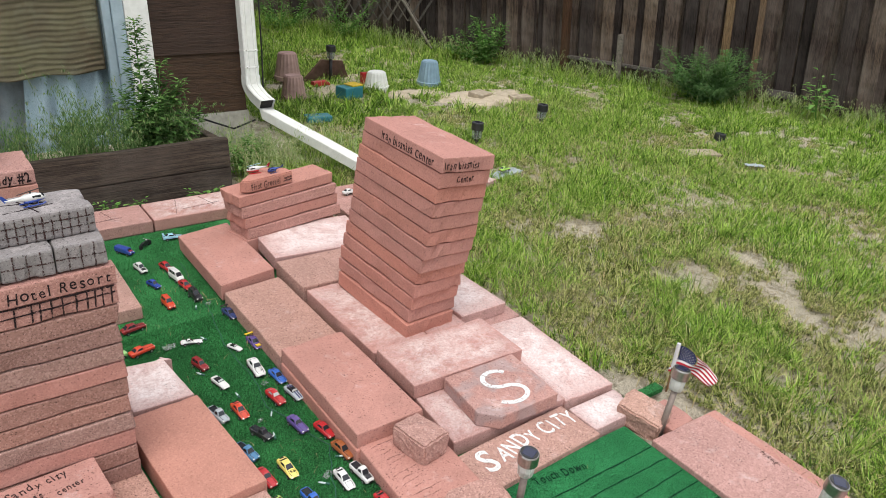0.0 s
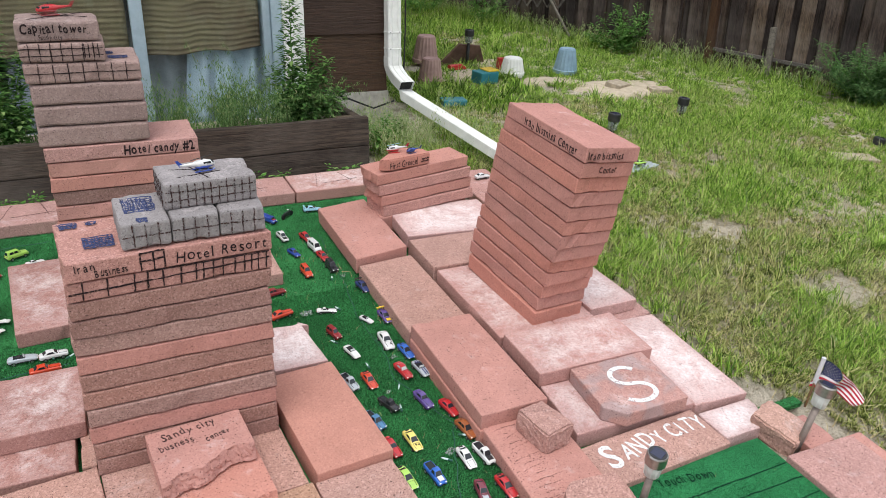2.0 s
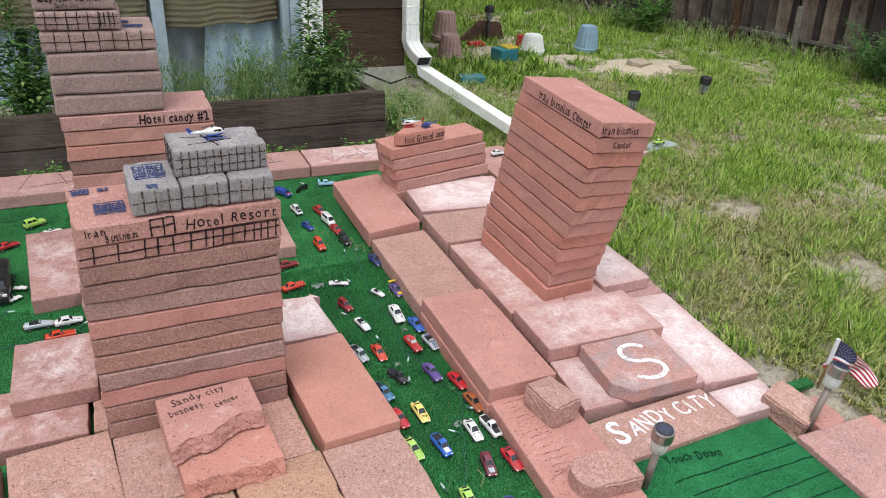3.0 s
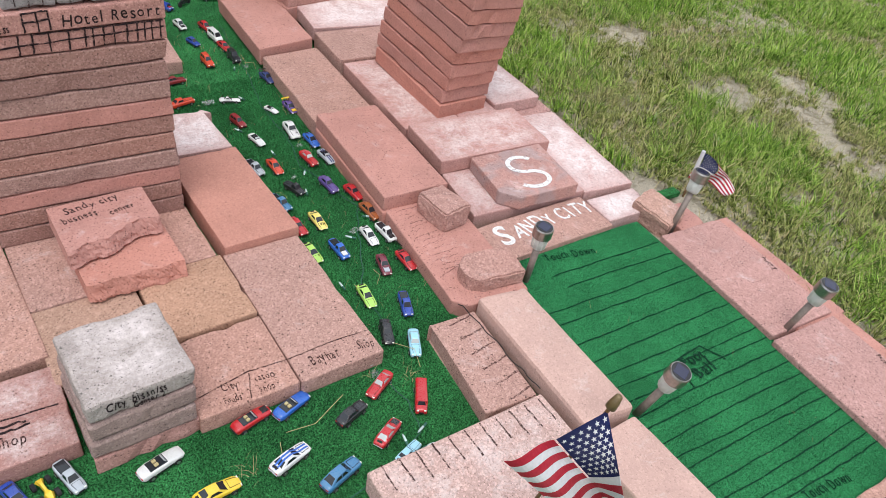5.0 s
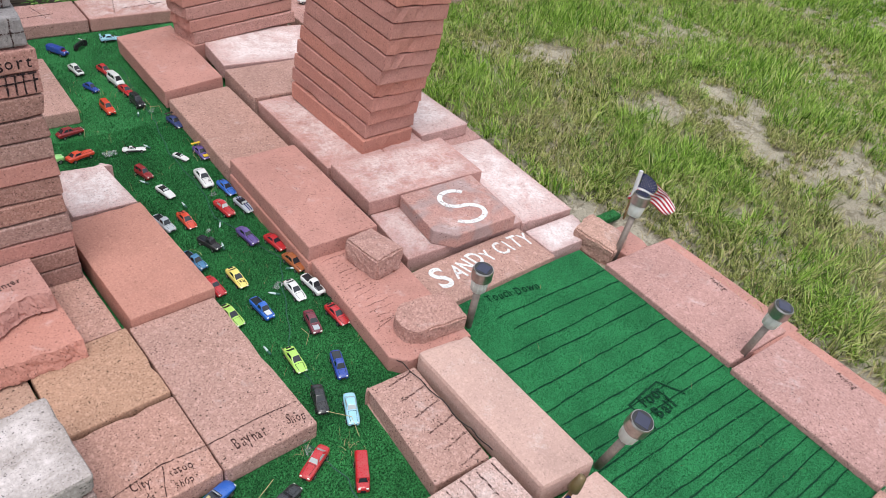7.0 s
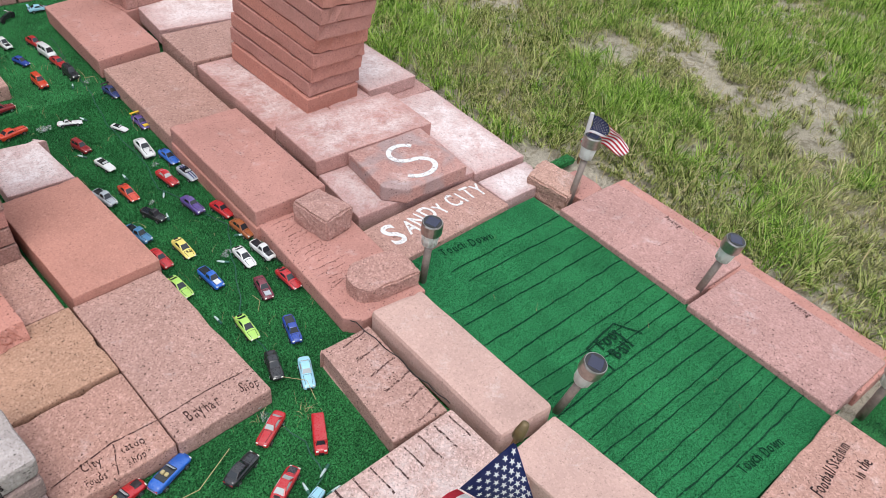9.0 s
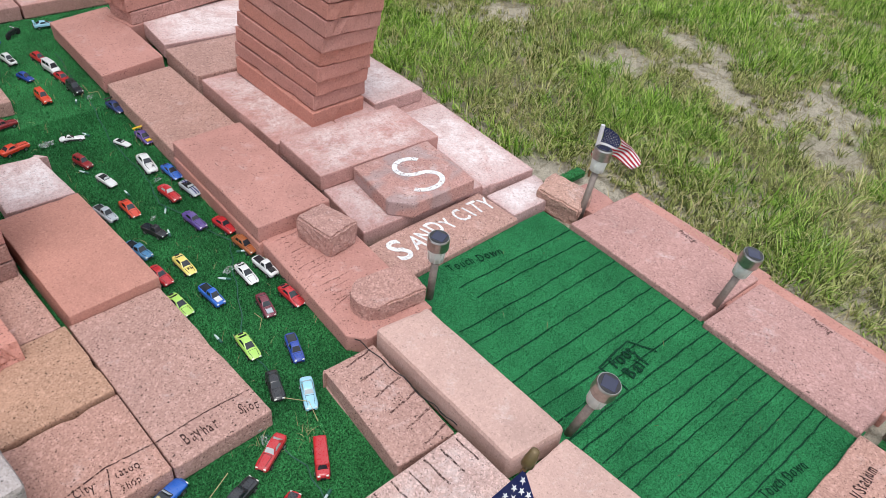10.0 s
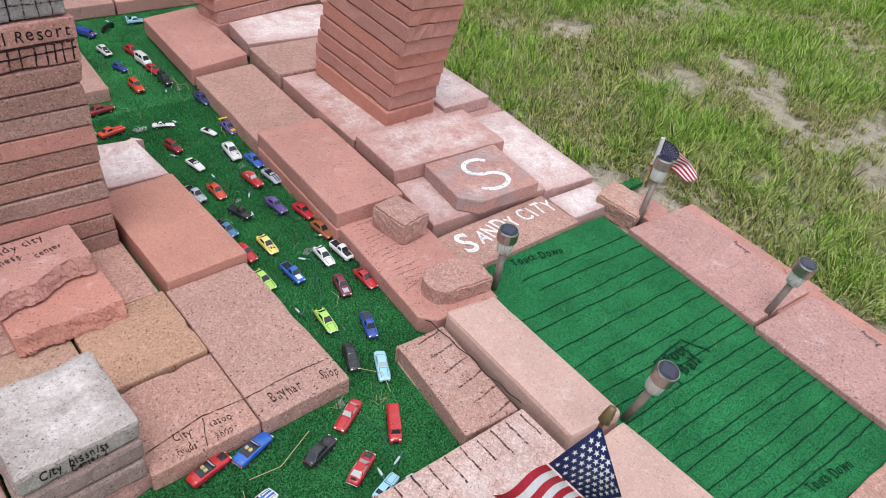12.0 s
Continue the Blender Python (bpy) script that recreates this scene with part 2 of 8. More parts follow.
STRAW = plain("dry_straw", (0.50, 0.41, 0.21), 0.9, 0, 0.2, 0.2, 90)
POTPINK = plain("faded_terracotta_plastic", (0.44, 0.28, 0.25), 0.7, 0, 0.35, 0.25, 14)
BUCKETBLUE = plain("faded_blue_plastic", (0.22, 0.34, 0.43), 0.6, 0, 0.4, 0.2, 14)
TEAL = plain("teal_plastic", (0.03, 0.20, 0.24), 0.45, 0, 0.4, 0.15, 14)
RUST = plain("rust_brown_board", (0.13, 0.075, 0.055), 0.8, 0, 0.3, 0.3, 14)
SHEET = plain("pale_plastic_sheet", (0.38, 0.44, 0.47), 0.4, 0, 0.4, 0.2, 12)
# Grey that paints the shaded part of the curtain.
CURTAINSHADE = plain("grey_cloth", (0.27, 0.30, 0.33), 0.9, 0, 0.2, 0.25, 4)
CURTAIN = plain("pale_blue_curtain", (0.42, 0.52, 0.58), 0.85, 0, 0.2, 0.2, 5)
# Wall colour lightened to blue-grey, painting the sky reflected in the window.
ROOMSKY = plain("room_wall_sky_reflection", (0.34, 0.40, 0.42), 0.9, 0, 0.2, 0.2, 4)


def clear(name, tint, rough, alpha):
    """Clear or frosted plastic and thin glass."""
    s = Shade(name, rough, 0, 0.5)
    s.bsdf.inputs["Transmission Weight"].default_value = alpha
    s.bsdf.inputs["IOR"].default_value = 1.2
    n = s.noise(s.coord, 40, 3)
    return s.color(s.mix(s.ramp(n, (0.3, 0.0), (0.8, 1.0)), tint, tuple(v * 0.85 for v in tint)))


LENS = clear("frosted_lens", (0.84, 0.86, 0.82), 0.4, 0.35)
BULB = clear("clear_bulb", (0.72, 0.88, 0.86), 0.2, 0.35)
FILM = clear("clear_film", (0.85, 0.9, 0.88), 0.25, 0.8)
GLASS = clear("window_glass", (0.93, 0.97, 0.98), 0.02, 1.0)


def turf_material(name, dark, light, scale, speck=260, depth=0.85, worn_top=0.45):
    s = Shade(name, 0.8, spec=0.2)
    isl = s.node("ShaderNodeNewGeometry").outputs["Random Per Island"]
    worn = s.noise(s.coord, scale, 4, 0.6)
    c = s.mix(isl, dark, light)
    c = s.mix(s.ramp(worn, (0.35, 0.0), (0.75, worn_top)), c, tuple(v * 1.4 for v in light))
    c = s.mix(s.ramp(s.noise(s.coord, speck, 3, 0.7), (0.40, depth), (0.56, 0.0)), c, tuple(v * 0.55 for v in dark))
    s.bump(s.noise(s.coord, 300, 3, 0.7), 1.0, 0.005)
    return s.color(c)


TURF = turf_material("artificial_turf", (0.0015, 0.024, 0.006), (0.10, 0.51, 0.155), 5)
FIELD = turf_material("football_turf", (0.002, 0.06, 0.02), (0.09, 0.56, 0.20), 9, 420, 0.7, 0.25)


def grass_material(name, cols, straw, dry):
    """Blades: colour varies from blade to blade and from patch to patch."""
    s = Shade(name, 0.8, spec=0.1)
    isl = s.node("ShaderNodeNewGeometry").outputs["Random Per Island"]
    patch = s.noise(s.coord, 1.7, 4, 0.65)
    c = s.ramp(isl, (0.18, cols[0]), (0.54, cols[1]), (0.88, cols[2]), (1.0, straw))
    c = s.mix(s.ramp(patch, (0.42, 0.0), (0.68, dry)), c, straw)
    s.bsdf.inputs["Subsurface Weight"].default_value = 0.0
    s.color(c)
    trans = s.node("ShaderNodeBsdfTranslucent")
    s.link(c, trans.inputs[0])
    both = s.node("ShaderNodeMixShader")
    both.inputs[0].default_value = 0.2
    s.link(s.bsdf.outputs[0], both.inputs[1])
    s.link(trans.outputs[0], both.inputs[2])
    s.link(both.outputs[0], s.tree.nodes["Material Output"].inputs[0])
    return s.mat


LAWN = grass_material("lawn_grass", ((0.045, 0.115, 0.014), (0.225, 0.40, 0.045), (0.44, 0.62, 0.13)), (0.56, 0.55, 0.24), 0.14)
OLIVE = grass_material("lawn_grass_olive", ((0.03, 0.05, 0.01), (0.26, 0.32, 0.065), (0.54, 0.57, 0.22)), (0.66, 0.57, 0.34), 0.3)
DARKWEED = grass_material("tall_weed_leaf", ((0.035, 0.095, 0.022), (0.08, 0.19, 0.045), (0.16, 0.30, 0.08)), (0.24, 0.34, 0.12), 0.1)
WEED = grass_material("weed_leaf", ((0.06, 0.16, 0.03), (0.11, 0.26, 0.05), (0.18, 0.35, 0.09)), (0.30, 0.38, 0.15), 0.15)
OATS = grass_material("wild_oats", ((0.07, 0.15, 0.045), (0.13, 0.235, 0.075), (0.22, 0.33, 0.13)), (0.34, 0.37, 0.17), 0.15)
SEEDHEAD = grass_material("seed_heads", ((0.22, 0.34, 0.11), (0.33, 0.44, 0.19), (0.45, 0.50, 0.26)), (0.55, 0.48, 0.28), 0.25)
CEDAR = grass_material("shrub_leaf", ((0.045, 0.11, 0.033), (0.085, 0.18, 0.055), (0.14, 0.25, 0.085)), (0.2, 0.26, 0.11), 0.2)


def soil_material():
    s = Shade("sandy_soil", 0.95, spec=0.2)
    a = s.noise(s.coord, 1.3, 5, 0.6)
    b = s.noise(s.coord, 22, 5, 0.7)
    c = s.noise(s.coord, 160, 3, 0.7)
    col = s.mix(s.ramp(a, (0.35, 0.0), (0.65, 1.0)), (0.52, 0.45, 0.34), (0.76, 0.69, 0.56))
    col = s.mix(s.ramp(b, (0.38, 0.7), (0.52, 0.0)), col, (0.19, 0.155, 0.095))
    col = s.mix(s.ramp(c, (0.5, 0.0), (0.7, 0.6)), col, (0.62, 0.55, 0.44))
    d = s.noise(s.coord, 420, 2, 0.7)
    col = s.mix(s.ramp(d, (0.36, 0.75), (0.47, 0.0)), col, (0.24, 0.20, 0.135))
    col = s.mix(s.ramp(s.noise(s.coord, 70, 4, 0.75), (0.34, 0.8), (0.46, 0.0)), col, (0.27, 0.225, 0.155))
    s.bump(b, 1.0, 0.03)
    s.bump(c, 1.0, 0.012)
    s.bump(d, 0.8, 0.004)
    return s.color(col)


SOIL = soil_material()
SAND = plain("pale_sand", (0.52, 0.44, 0.33), 0.95, 0, 0.2, 0.25, 18, 0.6)
STONE = plain("sandy_fieldstone", (0.42, 0.35, 0.26), 0.9, 0, 0.3, 0.35, 30, 0.6)


def wood_material(name, dark, light, grey, stretch, scale=9.0, rough=0.85, vary=0.75):
    """Weathered wood: streaks along the grain, knots, per-board shade."""
    s = Shade(name, rough, spec=0.25)
    vec = s.shifted(stretch)
    info = s.node("ShaderNodeObjectInfo").outputs["Random"]
    isl = s.node("ShaderNodeNewGeometry").outputs["Random Per Island"]
    grain = s.noise(vec, scale, 6, 0.7, 1.2)
    streak = s.noise(vec, scale * 4, 4, 0.7)
    col = s.mix(s.ramp(grain, (0.3, 0.0), (0.7, 1.0)), dark, light)
    col = s.mix(s.ramp(streak, (0.48, 0.0), (0.66, 0.75)), col, tuple(v * 0.4 for v in dark))
    col = s.mix(s.ramp(s.noise(s.coord, 3.1, 3), (0.42, 0.0), (0.72, 0.7)), col, grey)
    col = s.vary(col, info, 0.03, 0.4, vary)
    s.bump(streak, 0.9, 0.006)
    s.bump(grain, 0.6, 0.008)
    return s.color(col)


FENCEWOOD = wood_material("weathered_fence_board", (0.013, 0.010, 0.009), (0.115, 0.08, 0.063), (0.20, 0.17, 0.15), (7, 7, 0.45), vary=1.25)
RAWWOOD = wood_material("newer_fence_wood", (0.10, 0.062, 0.036), (0.22, 0.145, 0.085), (0.18, 0.14, 0.105), (7, 7, 0.45))
POSTWOOD = wood_material("reddish_fence_post", (0.03, 0.015, 0.011), (0.07, 0.036, 0.025), (0.065, 0.048, 0.038), (7, 7, 0.45))
PLANTERWOOD = wood_material("weathered_planter_timber", (0.022, 0.017, 0.014), (0.14, 0.105, 0.077), (0.155, 0.13, 0.108), (0.35, 9, 9))
SIDINGWOOD = wood_material("brown_embossed_siding", (0.026, 0.015, 0.010), (0.070, 0.040, 0.028), (0.05, 0.031, 0.023), (0.3, 5, 5), 12.0, 0.5)
LATTICEWOOD = wood_material("grey_lattice_strip", (0.08, 0.07, 0.06), (0.18, 0.16, 0.14), (0.2, 0.18, 0.16), (3, 3, 3))


def shade_cloth():
    """Pleated tan window shade, with water stains."""
    s = Shade("tan_pleated_shade", 0.9, spec=0.15)
    stain = s.noise(s.coord, 3.2, 4)
    col = s.mix(s.ramp(stain, (0.4, 0.0), (0.65, 0.8)), (0.17, 0.145, 0.085), (0.10, 0.072, 0.05))
    col = s.mix(s.ramp(s.noise(s.coord, 9, 5, 0.7), (0.5, 0.0), (0.7, 0.5)), col, (0.22, 0.20, 0.14))
    return s.color(col)


SHADECLOTH = shade_cloth()


# ---- small tools ----
def mesh_of(bm, name, material, smooth=False):
    me = bpy.data.meshes.new(name)
    bm.to_mesh(me)
    bm.free()
    for m in material if isinstance(material, (list, tuple)) else [material]:
        me.materials.append(m)
    if smooth:
        me.shade_smooth()
    return me


def part(name, bm, material, parent, label="", at=None, smooth=False):
    """One mesh object under a thing or a part."""
    ob = new(name, mesh_of(bm, name, material, smooth) if isinstance(bm, bmesh.types.BMesh) else bm)
    ob.parent = parent
    if at is not None:
        ob.matrix_local = at
    return tagged(ob, label)


def thing(name, m, label, category, group="", kind="", data=None):
    ob = new(name, data)
    ob.matrix_world = m
    return tagged(ob, label, category, group, kind)


def box(bm, x0, x1, y0, y1, z0, z1, mat=0, m=None):
    vs = [bm.verts.new(Vector(p) if m is None else m @ Vector(p)) for p in
          ((x0, y0, z0), (x1, y0, z0), (x1, y1, z0), (x0, y1, z0), (x0, y0, z1), (x1, y0, z1), (x1, y1, z1), (x0, y1, z1))]
    for f in ((3, 2, 1, 0), (4, 5, 6, 7), (0, 1, 5, 4), (1, 2, 6, 5), (2, 3, 7, 6), (3, 0, 4, 7)):
        bm.faces.new([vs[i] for i in f]).material_index = mat
    return vs


def soft_box(x0, x1, y0, y1, z0, z1, r=0.002, seg=2):
    bm = bmesh.new()
    box(bm, x0, x1, y0, y1, z0, z1)
    bmesh.ops.bevel(bm, geom=bm.edges[:], offset=r, segments=seg, affect="EDGES", profile=0.6)
    return bm


def tube(bm, pts, radii, n=8, mat=0, cap=True):
    """A round tube through points; radii one number or one for each."""
    pts = [Vector(p) for p in pts]
    radii = [radii] * len(pts) if isinstance(radii, (int, float)) else radii
    rings = []
    for i, p in enumerate(pts):
        d = (pts[min(i + 1, len(pts) - 1)] - pts[max(i - 1, 0)]).normalized()
        a = d.orthogonal().normalized() if i == 0 else (a - d * a.dot(d)).normalized()
        b = d.cross(a)
        rings.append([bm.verts.new(p + (a * math.cos(k * math.tau / n) + b * math.sin(k * math.tau / n)) * radii[i]) for k in range(n)])
    for r0, r1 in zip(rings, rings[1:]):
        for k in range(n):
            bm.faces.new((r0[k], r0[(k + 1) % n], r1[(k + 1) % n], r1[k])).material_index = mat
    if cap:
        bm.faces.new(rings[0][::-1]).material_index = mat
        bm.faces.new(rings[-1]).material_index = mat


def lathe(bm, profile, n=20, mat=0, m=None):
    """A turned body from (radius, z) pairs."""
    rings = []
    for r, z in profile:
        ps = [Vector((r * math.cos(k * math.tau / n), r * math.sin(k * math.tau / n), z)) for k in range(n)]
        rings.append([bm.verts.new(p if m is None else m @ p) for p in ps])
    for r0, r1 in zip(rings, rings[1:]):
        for k in range(n):
            bm.faces.new((r0[k], r0[(k + 1) % n], r1[(k + 1) % n], r1[k])).material_index = mat
    bm.faces.new(rings[0][::-1]).material_index = mat
    bm.faces.new(rings[-1]).material_index = mat


def ribbon(bm, pts, width, lift=0.0, wobble=0.0, rng=random):
    """A drawn line: a thin raised strip through 2D or 3D points lying on a surface facing +z."""
    pts = [Vector((p[0], p[1], p[2] if len(p) > 2 else 0)) for p in pts]
    sides = []
    for i, p in enumerate(pts):
        d = pts[min(i + 1, len(pts) - 1)] - pts[max(i - 1, 0)]
        q = Vector((-d.y, d.x, 0)).normalized() * width * 0.5 * (1 + rng.uniform(-0.3, 0.3) * (wobble > 0))
        j = Vector((rng.uniform(-1, 1), rng.uniform(-1, 1), 0)) * wobble
        sides.append([bm.verts.new(p + j + q + Vector((0, 0, z))) for z in (lift, lift - 0.0012)] +
                     [bm.verts.new(p + j - q + Vector((0, 0, z))) for z in (lift, lift - 0.0012)])
    for s0, s1 in zip(sides, sides[1:]):
        bm.faces.new((s0[0], s0[2], s1[2], s1[0]))
        bm.faces.new((s0[1], s0[0], s1[0], s1[1]))
        bm.faces.new((s0[2], s0[3], s1[3], s1[2]))


def line(a, b, n=6):
    return [tuple(u + (v - u) * i / n for u, v in zip(a, b)) for i in range(n + 1)]


GLYPHS = {}


def glyph(ch, bold):
    """The outline mesh of one character, one unit high, as vertices and faces."""
    if (ch, bold) not in GLYPHS:
        cu = bpy.data.curves.new("glyph", "FONT")
        cu.body, cu.size, cu.resolution_u, cu.offset = ch, 1.0, 3, bold
        ob = bpy.data.objects.new("glyph", cu)
        scene.collection.objects.link(ob)
        me = ob.evaluated_get(bpy.context.evaluated_depsgraph_get()).to_mesh()
        vs = [v.co.copy() for v in me.vertices]
        fs = [list(p.vertices) for p in me.polygons]
        wide = max((v.x for v in vs), default=0.3)
        bpy.data.objects.remove(ob)
        bpy.data.curves.remove(cu)
        GLYPHS[ch, bold] = (vs, fs, wide)
    return GLYPHS[ch, bold]


def writing(text, height, material, parent, at, spread=1.0, wild=1.0, bold=0.0, name="writing", label=""):
    """Words in an uneven hand, lying in the xy plane of `at`, starting at its origin."""
    rng = random.Random(text)
    bm = bmesh.new()
    x = 0.0
    for ch in text:
        if ch == " ":
            x += height * 0.5 * spread
            continue
        vs, fs, wide = glyph(ch, bold)
        k = height * 1.3 * (1 + rng.uniform(-0.12, 0.12) * wild)
        m = pose(x, rng.uniform(-0.08, 0.08) * height * wild, 0, 0, 0, rng.uniform(-9, 9) * wild)
        made = [bm.verts.new(m @ Vector((v.x * k * spread, v.y * k, 0.0004))) for v in vs]
        for f in fs:
            try:
                bm.faces.new([made[i] for i in f])
            except ValueError:
                pass
        x += (wide * k + height * 0.18) * spread
    top = bm.faces[:]
    bmesh.ops.extrude_face_region(bm, geom=top)
    for f in top:
        for v in f.verts:
            v.co.z = -0.0006
    bmesh.ops.recalc_face_normals(bm, faces=bm.faces[:])
    return part(name, bm, material, parent, label, at)


def face_front(x, y, z):
    """The plane of a face that looks to -y, for writing."""
    return pose(x, y, z, 90, 0, 0)


# ---- the ground ----
SLOPE = math.tan(radians(5.2))


def ground_height(x, y):
    """World height of the yard."""
    flat = max(-4.0, min(7.5, y))
    return SLOPE * flat


def axis_steps(lo, hi, near, far):
    """Grid lines: fine between lo and hi, growing outwards to far."""
    out = list(np.arange(lo, hi + near / 2, near))
    step, a, b = near, lo, hi
    while b < far:
        step *= 1.35
        a, b = a - step, b + step
        out = [a] + out + [b]
    return out


def build_ground():
    xs, ys = axis_steps(-2.0, 6.5, 0.1, 900), axis_steps(-2.0, 8.0, 0.1, 900)
    vs, fs = [], []
    for y in ys:
        for x in xs:
            city = -2.0 < x < 1.06 and -2.5 < y < 2.4
            bump = 0 if city else noise.fractal(Vector((x * 0.9, y * 0.9, 0)), 1.0, 2.0, 4) * 0.022 + noise.noise(Vector((x * 6, y * 6, 3))) * 0.006
            vs.append((x, y, ground_height(x, y) - 0.009 + (bump if abs(x) < 40 and abs(y) < 40 else 0)))
    n = len(xs)
    for j in range(len(ys) - 1):
        for i in range(n - 1):
            fs.append((j * n + i, j * n + i + 1, (j + 1) * n + i + 1, (j + 1) * n + i))
    me = bpy.data.meshes.new("ground")
    me.from_pydata(vs, [], fs)
    me.materials.append(SOIL)
    me.shade_smooth()
    return tagged(new("ground", me), "sandy bare soil of the sloping back yard", "ground", kind="structure")


build_ground()


def blades(name, xy, length, width, lean, material, parent=None, m=CITY, segs=2, seed=1, base=0.0, droop=1.0, heights=None):
    """Many thin tapered blades in one mesh. xy: n x 2 places in the plan."""
    rng = np.random.default_rng(seed)
    n = len(xy)
    ang = rng.uniform(0, math.tau, n)
    ln = rng.uniform(0.55, 1.25, n) * length
    ln = ln * heights if heights is not None else ln
    le = rng.uniform(0.1, 1.0, n) * lean
    wd = width * rng.uniform(0.7, 1.3, n)
    dx, dy = np.cos(ang), np.sin(ang)
    face = rng.uniform(0, math.tau, n)
    sx, sy = np.cos(face), np.sin(face)
    rows = []
    for k in range(segs + 1):
        f = k / segs
        out = np.sin(le) * ln * f ** (1 + 0.6 * droop)
        up = ln * f * np.cos(le * (0.35 + 0.65 * f * droop))
        cx, cy, cz = xy[:, 0] + dx * out, xy[:, 1] + dy * out, base + up
        w = wd * (1 - f * 0.85) * 0.5
        if k < segs:
            rows.append(np.stack([cx - sx * w, cy - sy * w, cz], 1))
            rows.append(np.stack([cx + sx * w, cy + sy * w, cz], 1))
        else:
            rows.append(np.stack([cx, cy, cz], 1))
    per = 2 * segs + 1
    co = np.stack(rows, 1).reshape(-1, 3)
    first = np.arange(n) * per
    faces = []
    for k in range(segs - 1):
        a = first + 2 * k
        faces.append(np.stack([a, a + 1, a + 3], 1))
        faces.append(np.stack([a, a + 3, a + 2], 1))
    a = first + 2 * (segs - 1)
    faces.append(np.stack([a, a + 1, a + 2], 1))
    tri = np.stack(faces, 1).reshape(-1, 3).astype(np.int32)
    me = bpy.data.meshes.new(name)
    me.vertices.add(len(co))
    me.vertices.foreach_set("co", co.astype(np.float32).ravel())
    me.loops.add(tri.size)
    me.loops.foreach_set("vertex_index", tri.ravel())
    me.polygons.add(len(tri))
    me.polygons.foreach_set("loop_start", np.arange(0, tri.size, 3, dtype=np.int32))
    me.polygons.foreach_set("loop_total", np.full(len(tri), 3, dtype=np.int32))
    me.materials.append(material)
    me.update()
    me.validate()
    ob = new(name, me)
    ob.parent = parent
    ob.matrix_world = m
    return ob


def arched(name, xy, ang, length, bend, width, material, segs=3, seed=1, m=CITY):
    """Blades that rise and arch over. ang: way each one falls; length and bend: one for each."""
    rng = np.random.default_rng(seed)
    n = len(xy)
    wd = width * rng.uniform(0.65, 1.3, n)
    face = ang + math.pi / 2 + rng.normal(0, 0.5, n)
    sx, sy = np.cos(face), np.sin(face)
    start = rng.uniform(0.0, 0.35, n)
    cx, cy, cz = xy[:, 0].copy(), xy[:, 1].copy(), np.full(n, -0.006)
    rows = []
    for k in range(segs + 1):
        w = wd * (1 - (k / segs) ** 1.5) * 0.5
        if k < segs:
            rows += [np.stack([cx - sx * w, cy - sy * w, cz], 1), np.stack([cx + sx * w, cy + sy * w, cz], 1)]
        else:
            rows.append(np.stack([cx, cy, cz], 1))
        th = start + bend * (k + 0.5) / segs
        cx, cy, cz = cx + np.cos(ang) * np.sin(th) * length / segs, cy + np.sin(ang) * np.sin(th) * length / segs, np.maximum(cz + np.cos(th) * length / segs, 0.002)
    per = 2 * segs + 1
    co = np.stack(rows, 1).reshape(-1, 3)
    first = np.arange(n) * per
    faces = []
    for k in range(segs - 1):
        a = first + 2 * k
        faces += [np.stack([a, a + 1, a + 3], 1), np.stack([a, a + 3, a + 2], 1)]
    a = first + 2 * (segs - 1)
    faces.append(np.stack([a, a + 1, a + 2], 1))
    tri = np.stack(faces, 1).reshape(-1, 3).astype(np.int32)
    me = bpy.data.meshes.new(name)
    me.vertices.add(len(co))
    me.vertices.foreach_set("co", co.astype(np.float32).ravel())
    me.loops.add(tri.size)
    me.loops.foreach_set("vertex_index", tri.ravel())
    me.polygons.add(len(tri))
    me.polygons.foreach_set("loop_start", np.arange(0, tri.size, 3, dtype=np.int32))
    me.polygons.foreach_set("loop_total", np.full(len(tri), 3, dtype=np.int32))
    me.materials.append(material)
    me.update()
    me.validate()
    ob = new(name, me)
    ob.matrix_world = m
    return ob


# ---- paving slabs ----
PLAN = []  # rectangles of the plan covered by slabs, to keep turf blades out


